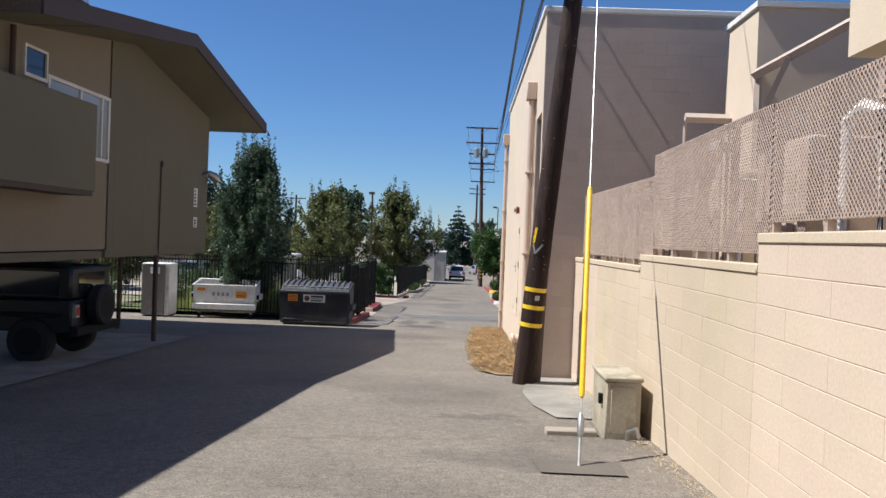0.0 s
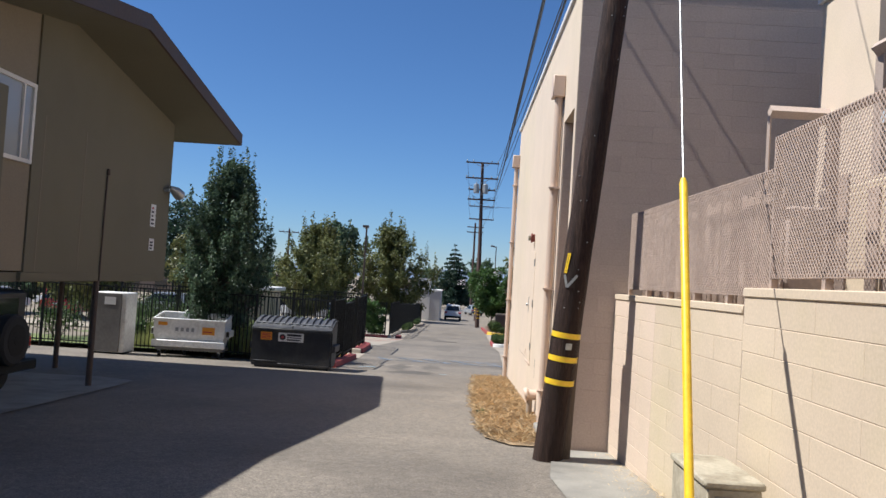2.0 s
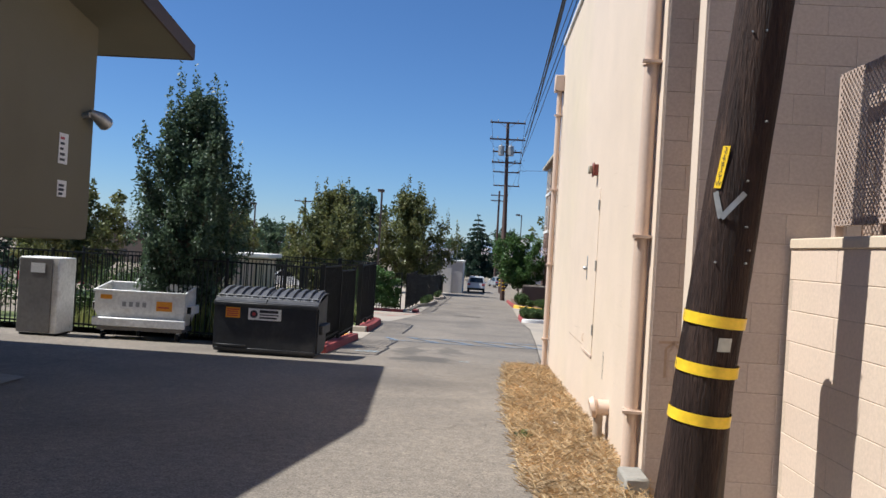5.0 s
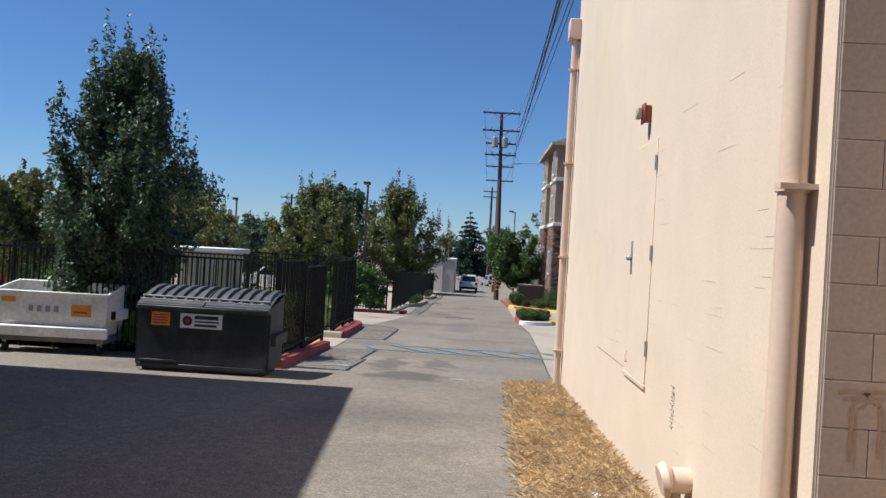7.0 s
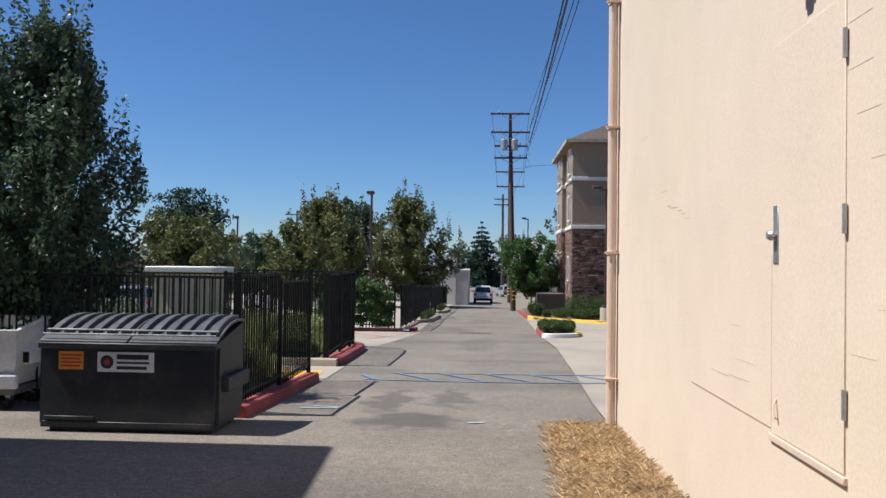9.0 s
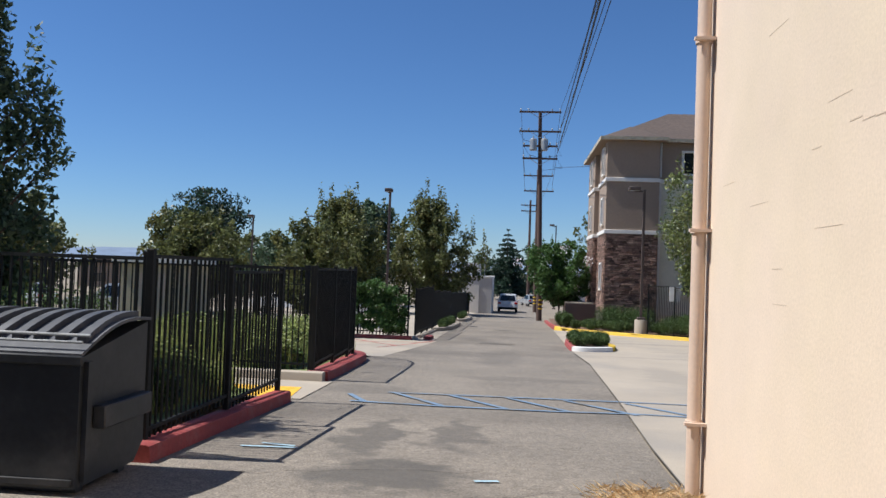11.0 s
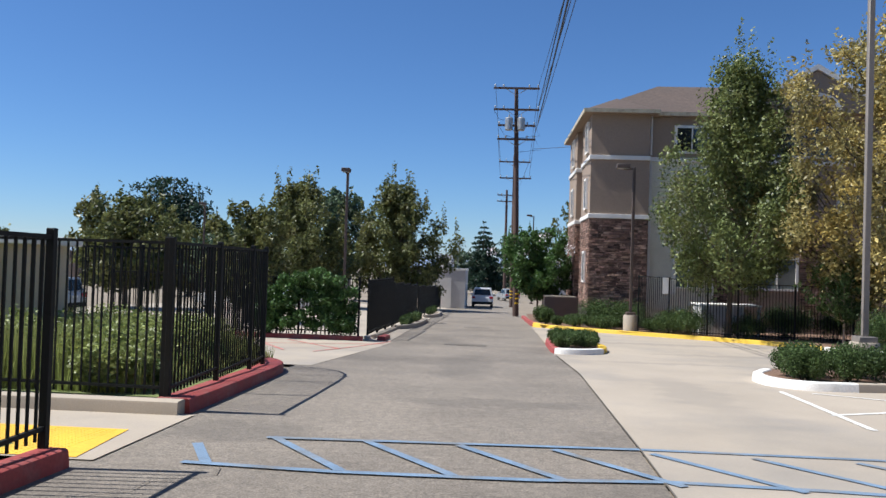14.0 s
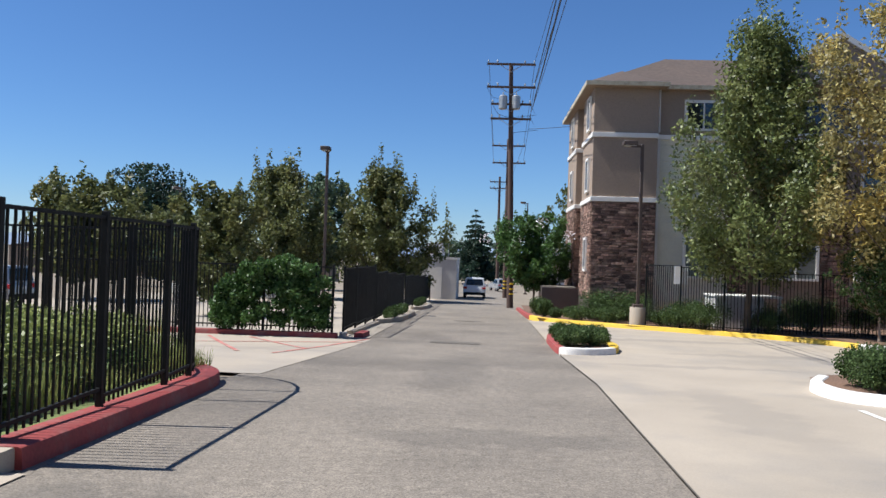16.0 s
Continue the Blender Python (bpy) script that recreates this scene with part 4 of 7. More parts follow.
# ---- things along the cream building ----
def leaning_pole():
    base, lean = Vector((0.998, 12.57, -0.72)), Vector((0.085, -0.05, 1.0))
    t = thing("utility_pole", Matrix.Identity(4), "dark creosoted wooden utility pole leaning beside the cream building", "utility pole")
    rng = np.random.default_rng(3)
    bm = bmesh.new()
    n, seg = 40, 22
    rings = []
    for i in range(n + 1):
        h = 10.3 * i / n
        r = 0.172 - 0.006 * h
        c = base + lean * h
        rings.append([bm.verts.new((c.x + math.cos(6.2832 * k / seg) * r * (1 + 0.035 * math.sin(k * 2.3 + 1.2) + 0.012 * rng.normal()),
                                    c.y + math.sin(6.2832 * k / seg) * r * (1 + 0.03 * math.cos(k * 1.7) + 0.012 * rng.normal()), c.z)) for k in range(seg)])
    for a, b in zip(rings, rings[1:]):
        for k in range(seg):
            bm.faces.new((a[k], a[(k + 1) % seg], b[(k + 1) % seg], b[k]))
    bm.faces.new(rings[-1])
    part("shaft", bm, M["pole_wood"], t, smooth=True)

    def at(z):
        return base + lean * (z - base.z)
    for z in (0.83, 0.555, 0.28):
        bm = bmesh.new()
        tube(bm, [at(z - 0.032), at(z + 0.032)], 0.172 - 0.006 * (z + 0.7) + 0.008, 28, cap=False)
        part("band", bm, M["yellow"], t, "bright yellow marker band")
    # marks on the side that faces the walk
    def front(z, u, off=0.012):
        r = 0.172 - 0.006 * (z + 0.7) + off
        a = -math.pi / 2 + u / r
        c = at(z)
        return Vector((c.x + r * math.cos(a), c.y + r * math.sin(a), z))
    bm = bmesh.new()
    def strip(p, q, w, off=0.012):
        (u0, z0), (u1, z1) = p, q
        d = Vector((u1 - u0, z1 - z0)).normalized()
        s = Vector((-d.y, d.x)) * w / 2
        prev = None
        for i in range(5):
            u, z = u0 + (u1 - u0) * i / 4, z0 + (z1 - z0) * i / 4
            pr = [bm.verts.new(front(z + e * s.y, u + e * s.x, off)) for e in (1, -1)]
            if prev:
                bm.faces.new((prev[0], prev[1], pr[1], pr[0]))
            prev = pr
    strip((-0.15, 1.555), (-0.13, 1.785), 0.044)
    tag_plate = part("number_plate", bm, M["yellow"], t, "yellow strip with stacked black characters")
    for i, ch in enumerate("37981CTW"):
        cu = bpy.data.curves.new("digit", "FONT")
        cu.body = ch
        cu.size, cu.align_x = 0.036, "CENTER"
        tmp = new("tmp", cu)
        me = bpy.data.meshes.new_from_object(tmp.evaluated_get(bpy.context.evaluated_depsgraph_get()))
        bpy.data.objects.remove(tmp)
        me.materials.append(M["ink"])
        ob = new("digit", me)
        ob.parent = tag_plate
        p = front(1.755 - i * 0.0265, -0.132 - i * 0.0022, 0.0135)
        ob.matrix_basis = Matrix.Translation(p) @ Euler((math.pi / 2, 0.06, -0.83)).to_matrix().to_4x4()
    bm = bmesh.new()
    strip((-0.155, 1.535), (-0.10, 1.39), 0.032)
    strip((-0.10, 1.39), (0.005, 1.53), 0.032, 0.015)
    part("arrow_mark", bm, M["galv"], t, "grey metal strips forming a V")
    bm = bmesh.new()
    strip((-0.01, 0.70), (0.065, 0.70), 0.075)
    part("tag", bm, M["galv"], t, "small square metal tag")
    for k in range(14):
        z = rng.uniform(0.3, 5)
        p, q = front(z, rng.uniform(-0.15, 0.15), -0.005), front(z, rng.uniform(-0.15, 0.15), 0.012)
        q = p + (p - at(z)).normalized() * 0.02
        part("staple", T([p, q], 0.006, 5), M["galv"], t)
    # brackets for the cables
    for z, x in ((6.05, 0.85), (6.25, 1.30)):
        part("cable_bracket", T([at(z), (x, 12.45, z)], 0.025, 8), M["galv"], t)
    # pipe behind the foot of the pole
    part("riser", T([(1.19, 12.68, -0.75), (1.22, 12.68, 0.3), (1.26, 12.68, 1.3)], 0.09, 14), M["bark"], t, "weathered timber stub behind the pole")
    return at


pole_at = leaning_pole()


def guy_wire():
    a = Vector((1.06, 6.92, gz(1, 6.92)))
    b = pole_at(9.2)
    d = (b - a).normalized()
    t = thing("guy_wire", Matrix.Identity(4), "taut steel guy wire in a yellow plastic guard", "guy wire")
    part("cable", T([a + d * 0.35, b], 0.007, 8), M["galv"], t)
    part("anchor_rod", T([a - d * 0.1, a + d * 0.42], 0.016, 8), M["galv"], t)
    part("turnbuckle", T([a + d * 0.25, a + d * 0.3, a + d * 0.42, a + d * 0.47], [0.015, 0.032, 0.032, 0.015], 10), M["galv"], t)
    part("guard", T([a + d * 0.62, a + d * 0.66, a + d * 2.82, a + d * 2.86], [0.018, 0.026, 0.026, 0.018], 14), M["yellow"], t, "yellow plastic guard")


guy_wire()
_s = sheet("pavement_plate", [(6.62, 0.70, 1.42), (7.12, 0.66, 1.45)], 0.006, M["patch"], "dark patched square of asphalt round a ground anchor", category="pavement", cols=2)
_bm = bmesh.new()
box(_bm, 0.92, 1.46, 8.35, 8.52, gz(1, 8.4) - 0.05, gz(1, 8.4) + 0.05, 0.015)
tagged(part("concrete_strip", _bm, M["concrete"]), "short pale concrete strip lying on the ground", "kerb stone")


def utility_box():
    x0, x1, y0, y1 = 1.50, 1.90, 8.26, 9.12
    zb, zt = gz(1.7, 8.3) - 0.03, 0.20
    t = thing("utility_cabinet", Matrix.Identity(4), "stained beige concrete utility cabinet against the garden wall", "utility cabinet")
    part("body", B(x0 + 0.02, x1 - 0.02, y0 + 0.02, y1 - 0.02, zb, zt - 0.05, 0.012), M["cabinet"], t)
    part("lid", B(x0, x1, y0, y1, zt - 0.05, zt, 0.014), M["cabinet"], t)
    part("panel", B(x0 + 0.07, x1 - 0.07, y0 + 0.008, y0 + 0.021, zb + 0.08, zt - 0.1, 0.004), M["cabinet"], t, "flaking front panel")
    part("conduit", T([(1.82, 8.05, zb + 0.1), (1.80, 8.08, zb + 0.18), (1.74, 8.2, zb + 0.12), (1.74, 8.24, zb + 0.0)], 0.022, 8), M["galv"], t)
    part("hasp", B(x0 - 0.02, x0 + 0.02, y0 + 0.2, y0 + 0.28, zb + 0.35, zb + 0.45), M["iron"], t)


utility_box()


def downpipe(y, top, label, r=0.062, xoff=0.075):
    x = WX - xoff
    zb = gz(x, y)
    t = thing("downpipe", Matrix.Identity(4), label, "downpipe", "downpipes on the cream wall")
    part("pipe", T([(x, y, zb + 0.02), (x, y, top - 0.3)], r, 16), M["pipe"], t, smooth=False)
    part("hopper", B(x - 0.11, WX - 0.004, y - 0.13, y + 0.13, top - 0.32, top, 0.012), M["pipe"], t, "box-shaped rainwater head")
    z = zb + 0.6
    while z < top - 0.5:
        c = part("clamp", T([(x, y, z - 0.02), (x, y, z + 0.02)], r + 0.012, 16), M["pipe"], t)
        part("bracket", B(x - 0.09, WX - 0.002, y - 0.10, y - 0.05, z - 0.012, z + 0.012), M["pipe"], c)
        z += 1.49
    return t


downpipe(14.82, 4.5, "cream painted round downpipe with box head near the corner")
downpipe(23.98, 4.75, "cream painted round downpipe at the far building corner", 0.055)


def wall_fittings():
    # bricked-up door flush with the wall, its hinges and lock plate
    d = tagged(part("door_1", B(WX - 0.008, WX + 0.03, 17.92, 18.80, -0.06, 2.02, 0.003), M["stucco"]), "flush cream painted steel door in the cream wall", "door", kind="structure")
    for z in (0.18, 0.98, 1.74):
        part("hinge", T([(WX - 0.014, 17.91, z), (WX - 0.014, 17.91, z + 0.13)], 0.011, 8), M["galv"], d)
    part("lock_plate", B(WX - 0.014, WX - 0.006, 18.70, 18.77, 0.85, 1.16, 0.002), M["galv"], d)
    part("knob", T([(WX - 0.012, 18.73, 1.0), (WX - 0.04, 18.73, 1.0), (WX - 0.06, 18.73, 1.0)], [0.015, 0.03, 0.02], 10), M["galv"], d)
    part("hasp_ring", T([(WX - 0.012, 18.72, 0.13), (WX - 0.03, 18.71, 0.10), (WX - 0.03, 18.69, 0.04), (WX - 0.012, 18.70, 0.03)], 0.006, 6), M["pipe"], d)
    part("threshold", B(WX - 0.02, WX + 0.01, 17.9, 18.82, -0.1, -0.064, 0.004), M["pipe"], d)
    part("frame_strip", B(WX - 0.006, WX + 0.001, 18.805, 18.815, -0.06, 0.9), M["joint"], d)
    tagged(part("trim_ledge", B(WX - 0.0025, WX + 0.001, 18.83, 20.5, -0.045, -0.036), M["graffiti"]), "thin dark crack line along the cream wall", "trim", kind="structure")
    # fine cracks in the paint
    bm = bmesh.new()
    rr = random.Random(4)
    for y, z, s in ((19.2, 0.15, -1), (20.6, 1.2, 1)):
        for k in range(6):
            box(bm, WX - 0.0015, WX + 0.001, y, y + 0.13, z, z + 0.006)
            y += 0.13
            z += s * rr.uniform(-0.005, 0.045)
    for y, z, n in ((15.1, 1.135, 0.24), (15.22, 0.93, 0.13), (16.0, 0.72, 0.1)):
        box(bm, WX - 0.0015, WX + 0.001, y, y + n, z, z + 0.003)
    for k in range(14):
        z = -0.55 + 0.203 * k
        for y in np.arange(14.95, 23.7, 0.8):
            if rr.random() < (0.5 if y < 17.7 else 0.16):
                a = y + rr.uniform(0, 0.4)
                if not 17.7 < a < 18.9:
                    box(bm, WX - 0.0012, WX + 0.001, a, a + rr.uniform(0.12, 0.38), z, z + 0.003)
    tagged(part("trim_cracks", bm, M["joint"]), "fine stepped cracks in the cream paint", "crack", kind="structure")
    # column of small dark written strokes
    bm = bmesh.new()
    z = 0.085
    while z > -0.21:
        h = rr.uniform(0.014, 0.03)
        y = 16.94
        while y < 17.025:
            w = rr.uniform(0.006, 0.02)
            if rr.random() < 0.55:
                box(bm, WX - 0.001, WX + 0.001, y, y + w, z - h, z)
            else:
                box(bm, WX - 0.001, WX + 0.001, y, y + w * 2, z - 0.006, z)
            y += w + rr.uniform(0.012, 0.028)
        z -= h + rr.uniform(0.004, 0.012)
    tagged(part("trim_writing", bm, M["ink"]), "small black scribbled strokes in a column on the cream wall", "marking", kind="structure")
    # alarm
    a = thing("alarm_strobe", Matrix.Identity(4), "small red fire alarm bell high on the cream wall", "alarm")
    part("back_box", B(WX - 0.05, WX - 0.002, 18.25, 18.37, 2.21, 2.35, 0.006), M["alarm_red"], a, "red back box")
    part("horn", B(WX - 0.07, WX - 0.051, 18.245, 18.375, 2.19, 2.37, 0.006), M["alarm_red"], a, "red horn")
    part("lens", B(WX - 0.125, WX - 0.076, 18.27, 18.35, 2.23, 2.33, 0.01), M["cabinet"], a, "pale strobe lens")
    # vent stub
    v = thing("wall_vent", Matrix.Identity(4), "short capped cream vent pipe low on the wall", "vent")
    part("pipe", T([(WX - 0.001, 16.45, -0.44), (WX - 0.16, 16.45, -0.44)], 0.085, 16), M["pipe"], v)
    part("cap", T([(WX - 0.13, 16.45, -0.44), (WX - 0.15, 16.45, -0.44), (WX - 0.19, 16.45, -0.45)], [0.10, 0.12, 0.10], 16), M["pipe"], v)
    part("down_pipe", T([(WX - 0.1, 16.45, -0.5), (WX - 0.1, 16.45, gz(1.1, 16.45))], 0.05, 12), M["bark_pale"], v)
    tagged(part("footing_block", B(1.02, WX - 0.002, 14.25, 14.62, gz(1, 14.5) - 0.1, gz(1, 14.5) + 0.16, 0.02), M["concrete_old"]), "rough concrete foot at the building corner", "footing")


wall_fittings()


def mesh_fence(y0, y1, z0, z1, x, label):
    """A framed panel fence of diamond expanded metal on the garden wall."""
    t = thing("mesh_fence", Matrix.Identity(4), label, "fence", "mesh fence panels on the garden wall")
    n = max(int((y1 - y0) / 0.75), 1)
    for i in range(n + 1):
        y = y0 + (y1 - y0) * i / n
        part("post", B(x + 0.012, x + 0.062, y - 0.025, y + 0.025, z0 - 0.12, z1 - 0.01), M["mesh_paint"], t)
    for z in (z0, z1 - 0.04):
        part("rail", B(x + 0.012, x + 0.05, y0, y1, z, z + 0.04), M["mesh_paint"], t)
    vs, fs = [], []
    H, dy, w = z1 - z0, 0.040, 0.0085
    run = H * 0.9
    s = y0 - run
    while s < y1:
        for sg in (1, -1):
            # a strand from bottom to top, clipped to the panel
            a, b = (s, s + run) if sg > 0 else (s + run, s)
            za, zb = z0, z1
            def clip(ya, za, yb, zb):
                pts = []
                for (p, q, r, u) in ((ya, za, yb, zb), (yb, zb, ya, za)):
                    if p < y0:
                        f = (y0 - p) / (r - p)
                    elif p > y1:
                        f = (y1 - p) / (r - p)
                    else:
                        f = 0
                    pts.append((p + (r - p) * f, q + (u - q) * f))
                return pts
            if max(a, b) > y0 and min(a, b) < y1:
                (ya, za), (yb, zb) = clip(a, za, b, zb)
                i = len(vs)
                xo = x + (0.002 if sg > 0 else 0.006)
                vs += [(xo, ya - w / 2, za), (xo, ya + w / 2, za), (xo, yb + w / 2, zb), (xo, yb - w / 2, zb),
                       (xo + 0.004, ya - w / 2, za), (xo + 0.004, ya + w / 2, za), (xo + 0.004, yb + w / 2, zb), (xo + 0.004, yb - w / 2, zb)]
                fs += [(i, i + 1, i + 2, i + 3), (i + 4, i + 5, i + 6, i + 7), (i, i + 3, i + 7, i + 4), (i + 1, i + 2, i + 6, i + 5)]
        s += dy
    me = bpy.data.meshes.new("mesh_panel")
    me.from_pydata(vs, [], fs)
    me.materials.append(M["mesh_paint"])
    ob = new("mesh_panel", me)
    ob.parent = t
    tagged(ob, "diamond expanded metal", kind="stuff")
    return t


mesh_fence(-4.0, 5.36, 1.75, 2.54, 2.02, "tan painted expanded metal fence on the garden wall")
mesh_fence(5.40, 8.72, 1.54, 2.55, 2.02, "tan painted expanded metal fence on the garden wall")
mesh_fence(8.76, 12.85, 1.41, 2.33, 2.02, "lower tan painted expanded metal fence on the wall").matrix_basis = SKEW


def yard():
    t = thing("awning_frame", Matrix.Identity(4), "tan painted steel brace frame above the service yard, coloured darker for shade", "frame")
    def bar(p, q, w=0.07):
        # taupe instead of tan: the shade on the bars is put into their colour
        part("bar", T([p, q], w * 0.6, 4), M["block_grey"], t)
    bar((3.85, 11.0, 3.95), (4.55, 9.0, 4.34), 0.12)
    bar((4.55, 9.0, 4.34), (4.9, 8.0, 4.5), 0.12)
    bar((3.90, 10.8, 3.4), (4.05, 10.35, 4.05), 0.08)
    bar((3.9, 11.0, 1.22), (3.9, 11.0, 3.98), 0.09)
    bar((3.2, 12.0, 3.5), (4.2, 12.0, 3.5), 0.12)
    bar((3.2, 12.0, 1.22), (3.2, 12.0, 3.45), 0.04)
    bar((4.55, 9.0, 1.22), (4.55, 9.0, 4.3), 0.07)
    bar((4.7, 6.0, 3.3), (4.55, 9.0, 3.3), 0.07)
    for x, y, z, w, h, m, lab in ((3.0, 10.4, 1.22, 0.7, 1.0, "mesh_paint", "tan air-conditioning cabinet in the service yard"),
                                  (3.1, 8.9, 1.22, 0.6, 1.1, "block_cream", "cream equipment cabinet in the service yard"),
                                  (3.0, 6.6, 1.22, 0.8, 1.25, "block_grey", "taupe equipment cabinet in the service yard"),
                                  (3.0, 4.7, 1.22, 0.7, 1.0, "block_cream", "cream equipment cabinet in the service yard")):
        c = thing("equipment_cabinet", Matrix.Translation((x, y, z)), lab, "cabinet")
        part("body", B(-w / 2, w / 2, -0.4, 0.4, 0.05, h, 0.02), M[m], c)
        part("door", B(-w / 2 - 0.012, -w / 2 + 0.001, -0.34, 0.34, 0.12, h - 0.08, 0.004), M[m], c)
        part("plinth", B(-w / 2 + 0.03, w / 2 - 0.03, -0.37, 0.37, 0, 0.05), M["iron"], c)
    p = thing("yard_pipes", Matrix.Identity(4), "white looped service pipes behind the mesh fence", "pipe")
    part("pipe", T([(2.55, 5.0, 1.22), (2.55, 5.0, 2.45), (2.55, 5.25, 2.52), (2.55, 5.5, 2.45), (2.55, 5.5, 1.22)], 0.05, 10), M["white_steel"], p)
    part("pipe", T([(2.5, 7.4, 1.22), (2.5, 7.4, 2.2), (2.5, 7.55, 2.25)], 0.04, 10), M["galv"], p)
    tagged(part("wall_yard", B(3.3, 3.42, 3.0, 10.9, 1.22, 2.5), M["block_cream"]), "cream screen wall in the service yard", "wall", kind="structure")


yard()


def board_screen():
    t = thing("board_screen", SKEW, "tan painted upright boards standing behind the mesh fence", "fence")
    me = mesh_of("board", B(-0.012, 0.012, -0.058, 0.058, 0, 1, 0.004), M["mesh_paint"])
    y, k = 9.0, 0
    while y < 12.8:
        share("board", me, t, Matrix.Translation((2.2 + 0.006 * (k % 3), y, 1.22)) @ Matrix.Diagonal((1, 1, 1.0 + 0.03 * (k % 2), 1)))
        y, k = y + 0.146, k + 1
    for k in range(11):
        share("board", me, t, Matrix.Translation((2.45 + 0.05 * (k % 2), 5.5 + 0.31 * k, 1.22)) @ Matrix.Diagonal((1, 1.2, 0.95 + 0.12 * (k % 3), 1)))
    for z in (1.45, 2.0):
        part("rail", B(2.222, 2.262, 8.95, 12.8, z, z + 0.07), M["mesh_paint"], t)
    f = thing("floodlight", Matrix.Translation((2.55, 7.95, 1.22)), "small weathered floodlight on a thin stem above the mesh fence", "lamp")
    part("stem", T([(0, 0, 0), (0, 0, 1.3)], 0.018, 8), M["mesh_paint"], f)
    part("lamp_head", B(-0.14, 0.06, -0.10, 0.10, 1.3, 1.40, 0.02), M["cabinet"], f)
    part("lens", B(-0.148, -0.141, -0.08, 0.08, 1.31, 1.39), M["glass_lamp"], f)


board_screen()


def straw_bed():
    rng = np.random.default_rng(8)
    n = 15000
    y = rng.uniform(13.5, 24.12, n)
    lo = np.interp(y, [13.4, 14.2, 17.7, 20.6, 23.6, 24.35], [0.5, 0.22, 0.16, 0.22, 0.32, 0.5])
    x = lo + (1.2 - lo) * rng.random(n) ** 0.9
    vs, fs = [], []
    for i in range(n):
        z = gz(x[i], y[i]) + 0.015
        a = rng.random() * 6.283
        l = rng.uniform(0.03, 0.15)
        d = np.array([math.cos(a), math.sin(a), rng.uniform(0.0, 0.75)]) * l
        w = np.array([-math.sin(a), math.cos(a), 0]) * rng.uniform(0.0007, 0.002)
        p = np.array([x[i], y[i], z + rng.uniform(0, 0.03)])
        k = len(vs)
        vs += [p - w, p + w, p + d * 0.6 + w * 0.8 + np.array([0, 0, 0.01]), p + d, p + d * 0.6 - w * 0.8 + np.array([0, 0, 0.01])]
        fs.append((k, k + 1, k + 2, k + 3, k + 4))
    # thinner dead debris at the foot of the garden wall and round the pole
    for i in range(1500):
        if i % 3:
            yy, xx = rng.uniform(5.0, 13.2), 1.93 - abs(rng.normal()) * 0.09
        else:
            yy, xx = rng.uniform(8.4, 13.2), 1.9 - abs(rng.normal()) * 0.28
        a, l = rng.random() * 6.283, rng.uniform(0.02, 0.09)
        d = np.array([math.cos(a), math.sin(a), rng.uniform(0, 0.5)]) * l
        w = np.array([-math.sin(a), math.cos(a), 0]) * rng.uniform(0.0008, 0.0025)
        p = np.array([xx, yy, gz(xx, yy) + 0.012])
        k = len(vs)
        vs += [p - w, p + w, p + d * 0.6 + w, p + d, p + d * 0.6 - w]
        fs.append((k, k + 1, k + 2, k + 3, k + 4))
    me = bpy.data.meshes.new("dry_grass")
    me.from_pydata([tuple(v) for v in vs], [], fs)
    me.materials.append(M["straw"])
    tagged(new("dry_grass", me), "matted dead straw-coloured grass along the wall", "grass", kind="stuff")
    w = thing("weed", Matrix.Translation((0.34, 16.3, gz(0.3, 16.3))), "small green weed in the dry grass", "weed")
    foliage("leaves", leaves(rng, [((0, 0, 0.05), (0.1, 0.12, 0.05))], 160, 0.022), M["leaf_mid"], w)
    lit = ((0.75, 17.2, 0.05), (0.62, 18.6, 0.03), (0.95, 15.8, 0.04), (0.5, 20.4, 0.03))
    for x, y, s in lit:
        bm = bmesh.new()
        bmesh.ops.create_icosphere(bm, subdivisions=2, radius=s)
        for v in bm.verts:
            v.co *= 0.6 + 0.7 * noise.noise(v.co * 30 + Vector((x, y, 0)))
            v.co.z *= 0.5
        ob = part("litter", bm, M["white_paint"])
        ob.location = (x, y, gz(x, y) + 0.045)
        tagged(ob, "crumpled scrap of white paper in dry grass", "litter", "paper scraps")


straw_bed()


# ---- fences, kerbs and bins ----
PICKET = mesh_of("picket", B(-0.0098, 0.0098, -0.0098, 0.0098, 0, 1), M["iron"])
POST = mesh_of("post", B(-0.032, 0.032, -0.032, 0.032, 0, 1, 0.004), M["iron"])


